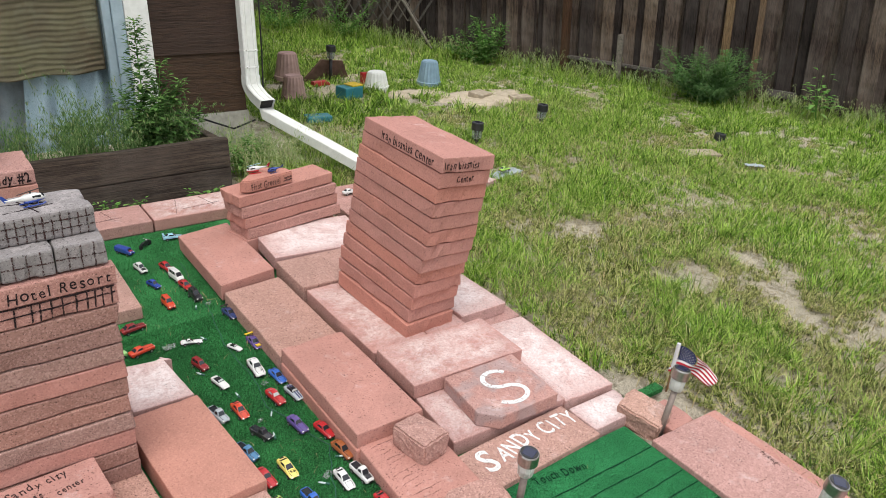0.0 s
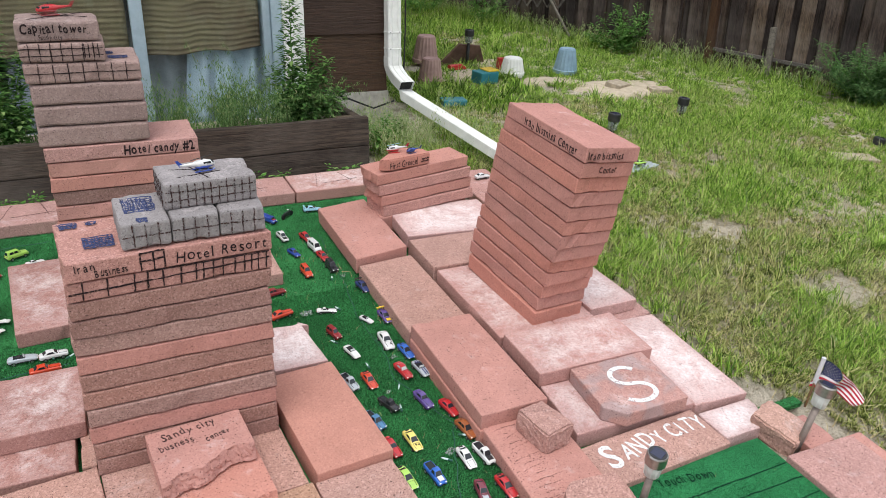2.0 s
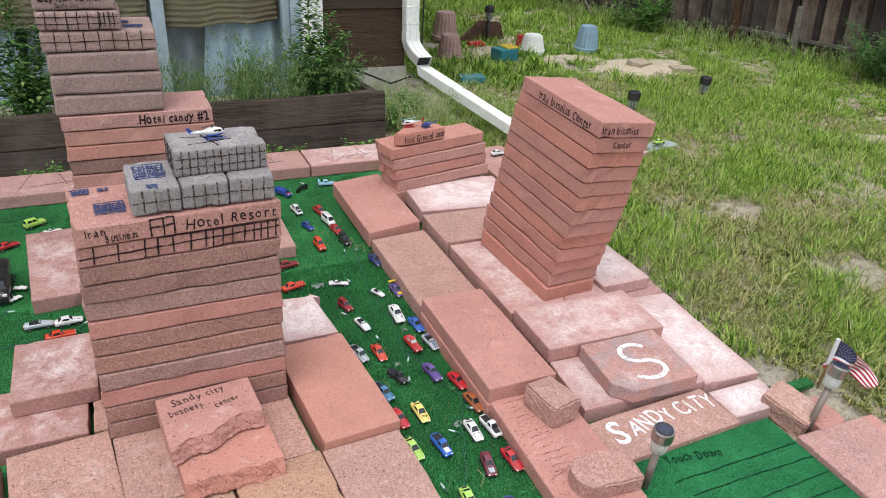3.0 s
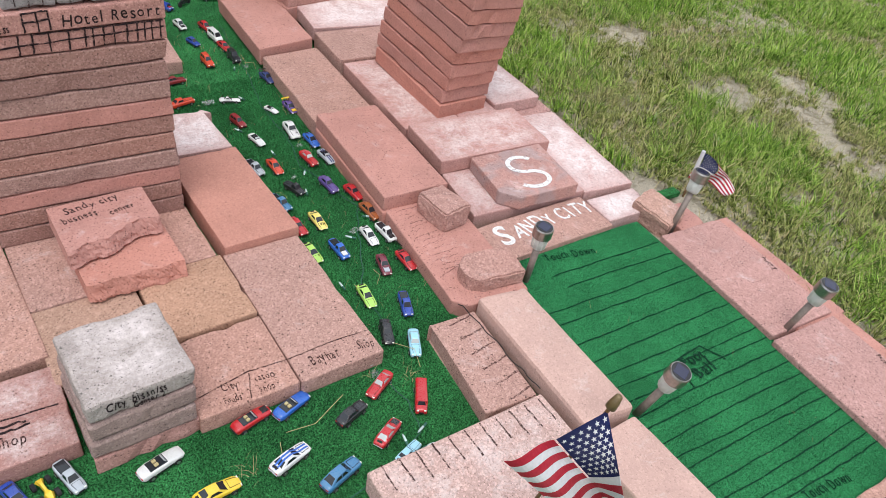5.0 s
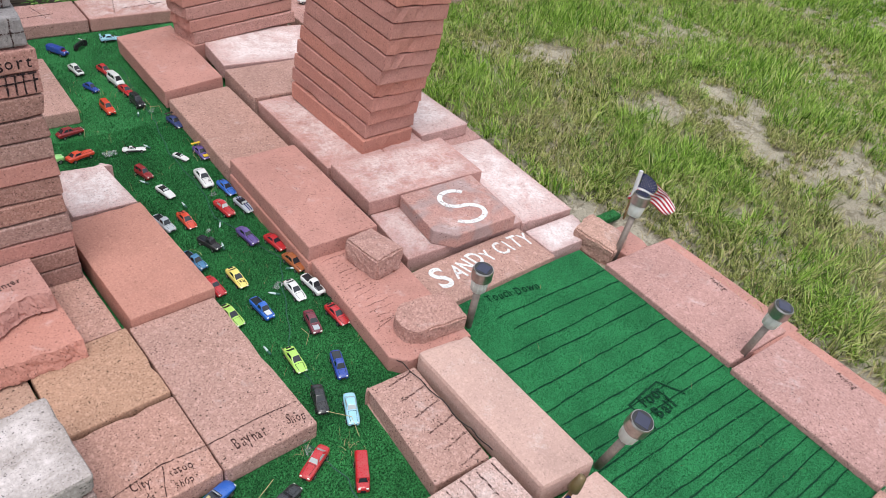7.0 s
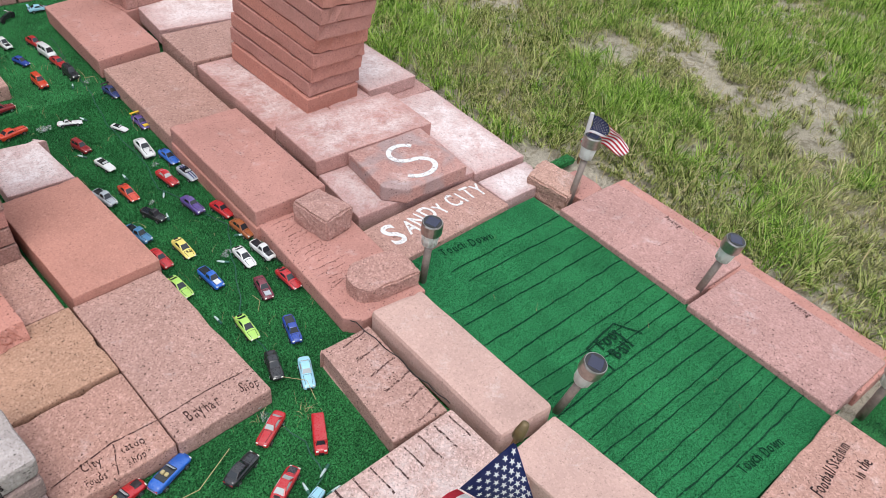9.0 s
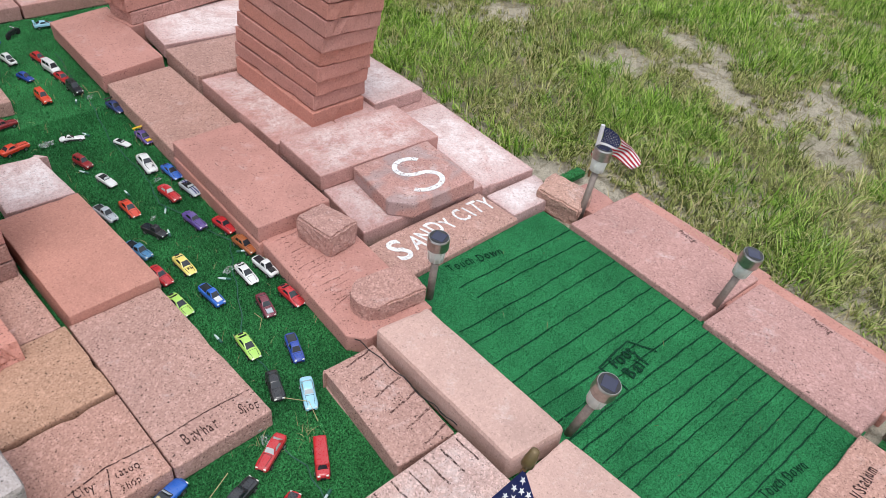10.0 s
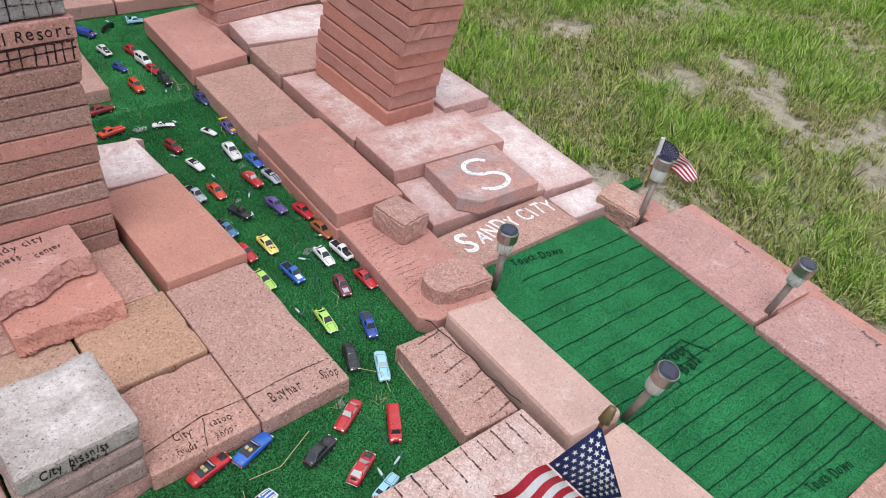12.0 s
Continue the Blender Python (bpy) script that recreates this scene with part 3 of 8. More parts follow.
def paver_mesh(lx, ly, t, material, seed, r=0.004, rough=0.0009, chips=3, cut=None, skew=0.0, skew_x=0.0):
    """A cast slab centred on its base, with worn arrises and a few chipped corners. cut: (corner x sign, y sign, size) sawn off."""
    rng = random.Random(seed)
    bm = bmesh.new()
    a, b = lx / 2, ly / 2
    ring = [(-a, -b), (a, -b), (a, b), (-a, b)]
    ring = [(x + skew_x * y, y + skew * x) for x, y in ring]
    if cut:
        cx, cy, c = cut
        out = []
        for x, y in ring:
            if (x > 0) == (cx > 0) and (y > 0) == (cy > 0):
                two = [(x, y - cy * c), (x - cx * c, y)]
                out += two if (cx > 0) != (cy > 0) else two[::-1]
                if (cx < 0 and cy < 0):
                    out[-2:] = [(x, y - cy * c), (x - cx * c, y)]
                if (cx > 0 and cy < 0):
                    out[-2:] = [(x - cx * c, y), (x, y - cy * c)]
            else:
                out.append((x, y))
        ring = out
    lo = [bm.verts.new((x, y, 0)) for x, y in ring]
    hi = [bm.verts.new((x, y, t)) for x, y in ring]
    n = len(ring)
    bm.faces.new(lo[::-1])
    bm.faces.new(hi)
    for i in range(n):
        bm.faces.new((lo[i], lo[(i + 1) % n], hi[(i + 1) % n], hi[i]))
    bmesh.ops.bevel(bm, geom=bm.edges[:], offset=r, segments=2, affect="EDGES", profile=0.55)
    long_edges = [e for e in bm.edges if e.calc_length() > 0.06]
    bmesh.ops.subdivide_edges(bm, edges=long_edges, cuts=7, use_grid_fill=True)
    spots = [Vector((rng.choice((-a, a)), rng.uniform(-b, b), rng.choice((0, t)))) if rng.random() < 0.5 else
             Vector((rng.uniform(-a, a), rng.choice((-b, b)), rng.choice((0, t)))) for _ in range(chips)]
    middle = Vector((0, 0, t / 2))
    off = Vector((seed % 97, seed % 31, 0))
    for v in bm.verts:
        v.co += noise.noise_vector(v.co * 60 + off) * rough
        for s in spots:
            d = (v.co - s).length
            if d < 0.016:
                v.co += (middle - v.co).normalized() * (0.016 - d) * 0.4
    return mesh_of(bm, "paver", material)


COUNT = [0]


def slab(x0, x1, y0, y1, top, material, label, t=None, turn=0.0, tip=(0, 0), cut=None, group="paving slabs", cover=True, r=0.004, chips=3, skew=0.0, skew_x=0.0):
    """One loose slab lying in the plan; top is its upper face; tip leans it about x and y."""
    COUNT[0] += 1
    t = t or max(0.045, top)
    me = paver_mesh(x1 - x0, y1 - y0, t, material, 100 + COUNT[0] * 7, r, cut=cut, chips=chips, skew=skew, skew_x=skew_x)
    if cover:
        PLAN.append((x0, x1, y0, y1))
    return thing("patio_stone", CITY @ pose((x0 + x1) / 2, (y0 + y1) / 2, top - t, tip[0], tip[1], turn), label, "paving slab", group, data=me)


def top_plane(ob, x, y, lift=0.0003, turn=0.0):
    """A writing plane on the upper face of a slab; x, y in the plan."""
    t = max(v.co.z for v in ob.data.vertices)
    loc = ob.matrix_world.inverted() @ (CITY @ Vector((x, y, 0)))
    spun = math.degrees((CITY.inverted() @ ob.matrix_world).to_euler().z)
    return pose(loc.x, loc.y, t + lift, 0, 0, turn - spun)


def marks(name, lines, width, material, parent, at, wobble=0.0006, seed=0, label=""):
    """Drawn lines in the plane `at`."""
    rng = random.Random(seed)
    if name in ("window_grid", "yard_line", "helipad_lines"):
        for pts in lines:
            bm = bmesh.new()
            ribbon(bm, pts, width, 0.0005, wobble, rng)
            ob = part("drawn_line", bm, material, parent, label, at)
        return ob
    bm = bmesh.new()
    for pts in lines:
        ribbon(bm, pts, width, 0.0005, wobble, rng)
    return part(name, bm, material, parent, label, at)


PINK = "weathered pinkish concrete paving slab lying on artificial turf"
WHITE = "pink concrete paving slab bleached by white bloom"

shop_slab = slab(-0.1995, -0.0095, -0.01, 0.4175, 0.045, SALMON, "speckled salmon paving slab with a shop name in black marker", turn=3.3)
writing("Bayhar", 0.029, INKTHIN, shop_slab, top_plane(shop_slab, -0.152, 0.017, turn=1), 0.5)
writing("Shop", 0.024, INKTHIN, shop_slab, top_plane(shop_slab, -0.048, 0.019, turn=-6), 0.5)
marks("marker_line", [line((-0.196, 0.05), (-0.1, 0.062), 8) + line((-0.1, 0.062), (-0.008, 0.062), 8)[1:]], 0.0018, INKTHIN, shop_slab, top_plane(shop_slab, 0, 0), 0.0012, 5)
slab(-0.22, -0.03, 0.4195, 0.8125, 0.066, ORANGE, "plain orange-pink smooth concrete paving slab", r=0.003, turn=4.2)
slab(-0.2, -0.042, 0.846, 1.072, 0.05, BLOOM, "short pale slab with rounded corners and grey bloom", cut=(1, 1, 0.03))
slab(-0.24, -0.032, 1.39, 1.79, 0.045, SALMON, PINK)
foods_slab = slab(-0.3975, -0.1955, -0.0185, 0.1885, 0.045, SALMON, "square salmon paving slab with shop names in marker", turn=3)
writing("City", 0.019, INKTHIN, foods_slab, top_plane(foods_slab, -0.334, 0.021, turn=2), 0.6)
writing("Foods", 0.018, INKTHIN, foods_slab, top_plane(foods_slab, -0.34, -0.007, turn=-3), 0.52)
writing("tatoo", 0.019, INKTHIN, foods_slab, top_plane(foods_slab, -0.27, 0.022, turn=-3), 0.62)
writing("shop", 0.018, INKTHIN, foods_slab, top_plane(foods_slab, -0.27, -0.007, turn=-2), 0.6)
marks("marker_line", [line((-0.385, 0.026), (-0.275, 0.053), 6) + line((-0.275, 0.053), (-0.196, 0.051), 6)[1:], line((-0.275, 0.05), (-0.29, -0.014), 5)], 0.0018, INKTHIN, foods_slab, top_plane(foods_slab, 0, 0), 0.001, 6)
slab(-0.406, -0.209, 0.194, 0.405, 0.051, TAN, "orange-tan speckled square paving slab", turn=4)
slab(-0.432, -0.231, 0.411, 0.66, 0.045, SALMON, PINK, turn=4)
slab(-0.636, -0.437, 0.387, 0.66, 0.045, SALMON, PINK, turn=4)
slab(-0.618, -0.41, 0.168, 0.384, 0.045, TAN, "orange-tan speckled off-cut of a paving slab", turn=4)
slab(-0.833, -0.627, 0.229, 0.629, 0.05, SALMON, PINK, turn=6)
slab(-1.045, -0.846, 0.21, 0.61, 0.045, RESORTPALE, PINK, turn=6)
tordy = slab(-0.796, -0.597, 0.0126, 0.2136, 0.045, SHADEBLOOM, "pale pink slab with marker writing and white bloom", turn=3)
marks("marker_bars", [line((-0.724, 0.088), (-0.66, 0.092), 8), line((-0.722, 0.1), (-0.664, 0.103), 8)], 0.004, INK, tordy, top_plane(tordy, 0, 0), 0.003, 9)
writing("Shop", 0.026, INKTHIN, tordy, top_plane(tordy, -0.722, 0.056, turn=-2), 0.62)
marks("marker_line", [line((-0.785, 0.116), (-0.61, 0.118), 12)], 0.0028, INK, tordy, top_plane(tordy, 0, 0), 0.001, 7)
slab(-1.01, -0.808, 0.0, 0.2, 0.045, RESORTPALE, PINK, turn=3)
slab(-1.07, -0.69, 0.652, 0.862, 0.042, SHADEBLOOM, WHITE, t=0.045)
slab(-0.68, -0.648, 0.652, 0.82, 0.042, SALMON, "narrow off-cut of pink paving slab", t=0.045)
slab(-0.85, -0.66, 0.868, 1.03, 0.042, ROSE, PINK, t=0.045)
slab(-0.85, -0.662, 0.758, 1.0, 0.0875, SHADEBLOOM, WHITE, t=0.0455, turn=0.5, cover=False)
slab(-0.848, -0.648, 1.28, 1.73, 0.05, SHADEBLOOM, WHITE, turn=4.5)
slab(-0.644, -0.235, 0.664, 0.84, 0.044, SALMON, "pink paving slab under the hotel tower", turn=1)
# row beside the street
slab(0.219, 0.42, 1.367, 1.822, 0.08, RED, "reddish paving slab tilted beside the toy street", t=0.06, tip=(0.4, -2.6), skew=0.10)
slab(0.222, 0.427, 0.9, 1.35, 0.055, SALMON, "pitted pink paving slab beside the toy street", skew=0.10)
slab(0.218, 0.416, 0.43, 0.878, 0.042, RED, "reddish paving slab under another slab", t=0.046)
slab(0.222, 0.418, 0.435, 0.882, 0.0875, RED, "smooth reddish paving slab laid on another slab", t=0.045, cover=False)
written_slab = slab(0.222, 0.42, 0.037, 0.438, 0.045, RED, "reddish paving slab with faded writing and clipped corner", cut=(-1, -1, 0.03), turn=-2)
rng = random.Random(3)
for y in np.arange(0.17, 0.43, 0.019):
    marks("faded_bar", [line((0.24 + rng.uniform(0, 0.03), y), (0.275 + rng.uniform(0, 0.05), y + rng.uniform(-0.002, 0.014)), 6)], 0.002, GHOST, written_slab, top_plane(written_slab, 0, 0), 0.0025, 8)
marks("faded_line", [line((0.23, 0.15), (0.36, 0.19), 8)], 0.0022, GHOST, written_slab, top_plane(written_slab, 0, 0), 0.001, 8)
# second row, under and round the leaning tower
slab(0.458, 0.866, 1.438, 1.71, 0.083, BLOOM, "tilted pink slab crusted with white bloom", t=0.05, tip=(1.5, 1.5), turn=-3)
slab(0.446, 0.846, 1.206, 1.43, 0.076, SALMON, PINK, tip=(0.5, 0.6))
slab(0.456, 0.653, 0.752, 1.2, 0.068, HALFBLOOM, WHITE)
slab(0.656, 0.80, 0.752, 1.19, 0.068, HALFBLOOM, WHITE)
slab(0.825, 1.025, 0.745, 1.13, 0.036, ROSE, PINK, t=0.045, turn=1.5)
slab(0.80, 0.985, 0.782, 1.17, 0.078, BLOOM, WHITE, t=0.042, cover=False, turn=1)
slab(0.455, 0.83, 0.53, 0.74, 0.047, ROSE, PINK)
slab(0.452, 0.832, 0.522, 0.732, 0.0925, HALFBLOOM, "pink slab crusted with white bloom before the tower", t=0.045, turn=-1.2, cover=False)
slab(0.447, 0.824, 0.317, 0.522, 0.05, HALFBLOOM, PINK, turn=-1.5, skew_x=0.06)
s_slab = slab(0.534, 0.777, 0.3, 0.517, 0.0925, GREYSTAIN, "grey-pink slab with a white painted letter", t=0.042, turn=-0.5, skew_x=0.07, cut=(-1, -1, 0.045), cover=False)
bm = bmesh.new()
pts = []
for k in range(49):
    u = k / 48
    if u < 0.5:
        a = radians(25 + 245 * (u * 2))
        pts.append((0.664 + 0.042 * math.cos(a), 0.437 + 0.036 * math.sin(a)))
    else:
        a = radians(90 - 245 * (u - 0.5) * 2)
        pts.append((0.656 + 0.05 * math.cos(a), 0.365 + 0.036 * math.sin(a)))
ribbon(bm, pts, 0.014, 0.0008, 0.0, random.Random(2))
part("painted_letter", bm, CHALK, s_slab, "thick white brushed letter S", top_plane(s_slab, 0, 0))
name_slab = slab(0.424, 0.802, 0.157, 0.302, 0.034, SALMON, "pink slab with the city name painted white", turn=2.6)
writing("S", 0.077, CHALK, name_slab, top_plane(name_slab, 0.459, 0.201, turn=4), 0.9, 0.7, 0.015, "painted_name")
writing("ANDY", 0.055, CHALK, name_slab, top_plane(name_slab, 0.515, 0.218, turn=6), 0.66, 1.2, 0.015, "painted_name")
writing("CITY", 0.052, CHALK, name_slab, top_plane(name_slab, 0.679, 0.235, turn=2), 0.66, 1.2, 0.01, "painted_name")
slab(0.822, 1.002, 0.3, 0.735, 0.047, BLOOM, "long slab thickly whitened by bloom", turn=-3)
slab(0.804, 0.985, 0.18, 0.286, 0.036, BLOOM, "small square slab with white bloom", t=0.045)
# the football field's border
for x0, y0, y1, word in ((0.899, -0.335, 0.072, "Parking"), (0.877, -0.712, -0.345, "Parking")):
    slab(x0 + 0.09, x0 + 0.274, y0 - 0.01, y1 + 0.005, 0.026, RED, "reddish slab edging the lawn", t=0.045, turn=-1)
    side = slab(x0, x0 + 0.225, y0, y1, 0.036, ROSE, "rose pink slab with a word in marker beside the football field", t=0.042, tip=(0, -0.8), turn=-1.6, cover=False)
    writing(word, 0.017, INKTHIN, side, top_plane(side, x0 + 0.208, y0 + 0.225, turn=-97), 0.62)
stadium = slab(0.478, 0.873, -0.918, -0.714, 0.034, SALMON, "pink slab with the stadium's name in marker", turn=1.5)
writing("Football Stadium", 0.026, INK, stadium, top_plane(stadium, 0.66, -0.79, turn=8), 0.55)
writing("in the", 0.024, INK, stadium, top_plane(stadium, 0.76, -0.82, turn=8), 0.6)
slab(0.261, 0.388, -0.363, 0.026, 0.074, KERB, "thick pale kerb stone beside the football field", t=0.07, r=0.01, turn=0.6, skew=-0.1)
slab(0.265, 0.404, -0.79, -0.38, 0.055, KERB, "thick pale kerb stone beside the football field", r=0.006, turn=4)
win = slab(0.117, 0.243, -0.24, 0.024, 0.045, SALMON, "salmon slab with six drawn parking lines", turn=-2, cut=(-1, 1, 0.012))
for k in range(6):
    marks("parking_line", [line((0.165 + k * 0.002, 0.0 - k * 0.046), (0.238, 0.012 - k * 0.046), 6)], 0.0036, FADED, win, top_plane(win, 0, 0), 0.0012, 12 + k)
tick = slab(-0.163, 0.241, -0.459, -0.258, 0.06, PALETICK, "pale salmon slab with drawn parking lines", turn=2)
for k in range(11):
    marks("parking_line", [line((0.222 - k * 0.036, -0.262), (0.226 - k * 0.036, -0.318 - 0.004 * (k % 3)), 5)], 0.0028, INKTHIN, tick, top_plane(tick, 0, 0), 0.001, 13 + k)
# back border against the planter
for k, x in enumerate((-1.41, -1.01, -0.61, -0.205, 0.198)):
    border = slab(x, x + 0.396, 2.06, 2.262, 0.05, HALFBLOOM if k in (2, 4) else ROSE, "pink slab of the border below the timber planter", group="border slabs")
    marks("marker_line", [line((x + 0.1, 2.09), (x + 0.14, 2.25), 6), line((x + 0.14, 2.13), (x + 0.3, 2.15), 6), line((x + 0.24, 2.24), (x + 0.27, 2.12), 6)], 0.003, FADED, border, top_plane(border, 0, 0), 0.001, k)
slab(0.60, 0.99, 2.0, 2.2, 0.05, ROSE, "pink slab of the border below the timber planter", group="border slabs")
slab(0.93, 1.13, 1.7, 2.1, 0.045, ROSE, PINK)


def rough_chunk(name, lx, ly, h, m, label, material, round_end=False, seed=0):
    """A broken block with coarse, uneven faces."""
    bm = bmesh.new()
    if round_end:
        ring = [(lx / 2, -ly / 2), (lx / 2, ly / 2)] + [(-lx / 2 + ly / 2 + ly / 2 * math.cos(a), ly / 2 * math.sin(a)) for a in np.linspace(math.pi / 2, math.pi * 1.5, 9)]
        lo = [bm.verts.new((x, y, 0)) for x, y in ring]
        hi = [bm.verts.new((x, y, h)) for x, y in ring]
        bm.faces.new(lo[::-1])
        bm.faces.new(hi)
        for i in range(len(ring)):
            bm.faces.new((lo[i], lo[(i + 1) % len(ring)], hi[(i + 1) % len(ring)], hi[i]))
    else:
        box(bm, -lx / 2, lx / 2, -ly / 2, ly / 2, 0, h)
    bmesh.ops.recalc_face_normals(bm, faces=bm.faces[:])
    bmesh.ops.bevel(bm, geom=[e for e in bm.edges if e.calc_length() > 0.02], offset=0.005, segments=2, affect="EDGES")
    bmesh.ops.triangulate(bm, faces=bm.faces[:])
    bmesh.ops.subdivide_edges(bm, edges=[e for e in bm.edges if e.calc_length() > 0.03], cuts=4, use_grid_fill=True)
    bmesh.ops.subdivide_edges(bm, edges=[e for e in bm.edges if e.calc_length() > 0.012], cuts=1)
    for v in bm.verts:
        v.co += noise.noise_vector(v.co * 28 + Vector((seed, 0, 0))) * 0.0034 + noise.noise_vector(v.co * 140) * (0.0018 if round_end else 0.003)
        v.co.z = max(0, v.co.z)
    return thing(name, CITY @ m, label, "broken block", data=mesh_of(bm, name, material))


rough_chunk("concrete_chunk", 0.088, 0.114, 0.062, pose(0.357, 0.356, 0.043, 0, 0, 11), "rough broken pink block lying on a paving slab", PINKCHUNK, seed=4)
rough_chunk("rounded_block", 0.155, 0.10, 0.042, pose(0.342, 0.112, 0.043, 0, 0, -4), "rough pink block with one rounded end on a paving slab", PINKCHUNK, True, 9)
rough_chunk("concrete_chunk", 0.09, 0.125, 0.066, pose(0.975, 0.168, -0.004, 8, -6, 16), "rough broken sandy-pink block at the field's corner", CHUNK, seed=14)
slab(1.0, 1.1, 0.08, 0.19, 0.02, RED, "reddish slab off-cut behind a broken block", t=0.03, cover=False)


# ---- stacks of pavers ----
def stack(name, label, layers, group=""):
    """A tower: an empty at its base, and one paver a layer. layers: (x0, x1, y0, y1, z0, z1, material[, turn, fall, rise])."""
    x0, x1, y0, y1, z0 = layers[0][:5]
    foot = Vector(((x0 + x1) / 2, (y0 + y1) / 2, z0))
    root = thing(name, CITY @ Matrix.Translation(foot), label, "brick tower", group)
    out = []
    for k, (x0, x1, y0, y1, z0, z1, mat, *turn) in enumerate(layers):
        me = paver_mesh(x1 - x0, y1 - y0, z1 - z0 - 0.0038, mat, 900 + 13 * k + len(name), 0.0075 if mat in (TAUPE, ASHEN) else 0.003, 0.0013 if mat in (TAUPE, ASHEN) else 0.0009, 22)
        at = pose((x0 + x1) / 2 - foot.x, (y0 + y1) / 2 - foot.y, z0 - foot.z, turn[2] if len(turn) > 2 else 0, turn[1] if len(turn) > 1 else 0, turn[0] if turn else 0)
        out.append(part("paver", me, mat, root, at=at))
    return root, out


def on_front(ob, x, z):
    """Writing plane on a stacked paver's front face; x from its left edge, z from its base."""
    lo = Vector(ob.data.vertices[0].co)
    xs = [v.co.x for v in ob.data.vertices]
    ys = [v.co.y for v in ob.data.vertices]
    return face_front(min(xs) + x, min(ys) - 0.0006, z)


rng = random.Random(11)
layers = []
# near left corner of each course, its turn, and how far its back edge rises
courses = ((0.584, 0.776, 3.0, 0.017), (0.593, 0.780, 3.8, 0.019), (0.595, 0.771, 3.8, 0.021), (0.596, 0.760, 3.5, 0.024), (0.597, 0.752, 2.9, 0.025), (0.596, 0.735, 2.7, 0.026), (0.599, 0.724, 2.9, 0.026),
           (0.602, 0.716, 3.1, 0.025), (0.603, 0.709, 3.0, 0.025), (0.602, 0.699, 2.8, 0.023), (0.603, 0.692, 2.4, 0.021), (0.605, 0.682, 1.7, 0.018), (0.606, 0.673, 1.6, 0.015))
for k, (x, y, spin, rise) in enumerate(courses):
    wide, long = 0.183, 0.4
    fall = math.degrees(math.asin(0.0014 * k / wide))
    mid = Vector((x, y)) + Matrix.Rotation(radians(spin), 2) @ Vector((wide / 2, long / 2))
    z = 0.069 + k * 0.0463 - 0.00045 * k + rise / 2
    low = 0.012 if k == 0 else 0
    layers.append((mid.x - wide / 2, mid.x + wide / 2, mid.y - long / 2, mid.y + long / 2, z - low, z + 0.0463, TOWERRED, spin, fall, math.degrees(math.asin(rise / long))))
tower, pavers = stack("leaning_tower", "tall leaning stack of thirteen red concrete pavers", layers)
left_face = pose(-0.0923, 0.10, 0.006, 90, 0, -90)
writing("Iran bissniss Center", 0.0285, INK, pavers[12], left_face, 0.72)
writing("Iran bissniss", 0.025, INK, pavers[12], on_front(pavers[12], 0.008, 0.01), 0.62)
writing("Center", 0.021, INK, pavers[11], on_front(pavers[11], 0.06, 0.014), 0.62)

layers = []
for k in range(12):
    jx, jy = rng.uniform(-0.004, 0.004), rng.uniform(-0.004, 0.004)
    mat = (RESORT, RESORT, TOWERRED, RESORTPALE, RESORT, RESORT, TOWERRED, RESORTPALE, RESORT, RESORT, RESORTPINK, RESORTPINK)[k]
    spin = 0.9 + 0.8 * max(0, k - 7) + rng.uniform(-0.3, 0.3)
    layers.append((-0.648 + jx * 0.6, -0.243 + jx * 0.6, 0.611 - 0.002 * max(0, k - 7) + jy * 0.6, 0.813 - 0.002 * max(0, k - 7) + jy * 0.6, 0.045 + k * 0.045, 0.045 + (k + 1) * 0.045, mat, spin))
resort, pavers = stack("hotel_tower", "stack of twelve brown-red pavers with drawn windows", layers)
writing("Iran", 0.020, INK, pavers[11], on_front(pavers[11], 0.02, 0.02), 0.8)
writing("Business", 0.019, INK, pavers[11], on_front(pavers[11], 0.055, 0.006), 0.6)
writing("Hotel Resort", 0.026, INK, pavers[11], on_front(pavers[11], 0.205, 0.008), 0.85)
marks("window_grid", [line((x, 0.003), (x, 0.042), 5) for x in (0.14, 0.165, 0.185)] + [line((0.14, 0.022), (0.186, 0.025), 5), line((0.14, 0.04), (0.186, 0.042), 5)], 0.0032, INK, pavers[11], on_front(pavers[11], 0, 0), 0.0007, 2)
marks("window_grid", [line((x, 0.003), (x + 0.002, 0.042), 5) for x in (0.03, 0.075, 0.125, 0.15, 0.18, 0.215, 0.245, 0.26, 0.28, 0.3, 0.325, 0.345, 0.36, 0.375, 0.392)] +
      [line((0.005, 0.018), (0.4, 0.028), 24), line((0.15, 0.042), (0.4, 0.042), 20)], 0.003, INK, pavers[10], on_front(pavers[10], 0, 0), 0.0007, 3)


def scribble(parent, at, w, h, seed, material=INKBLUE):
    """A scribbled, framed rectangle."""
    rng = random.Random(seed)
    lines = [line((0, 0), (w, 0)), line((w, 0), (w, h)), line((w, h), (0, h)), line((0, h), (0, 0))]
    for k in range(int(w / 0.0042)):
        lines.append(line((k * 0.0042 + rng.uniform(0, 0.004), rng.uniform(0, h * 0.2)), (k * 0.0042 + rng.uniform(-0.004, 0.006), h * rng.uniform(0.8, 1)), 5))
    for k in range(int(h / 0.008)):
        lines.append(line((0, k * 0.008), (w, k * 0.008 + rng.uniform(-0.004, 0.006)), 6))
    return marks("scribbled_box", lines, 0.0026, material, parent, at, 0.0016, seed)


scribble(pavers[11], pose(-0.155, -0.05, 0.0448), 0.055, 0.05, 21)
scribble(pavers[11], pose(-0.19, 0.06, 0.0448), 0.03, 0.024, 22)
scribble(pavers[11], pose(-0.14, 0.065, 0.0448), 0.018, 0.014, 23)


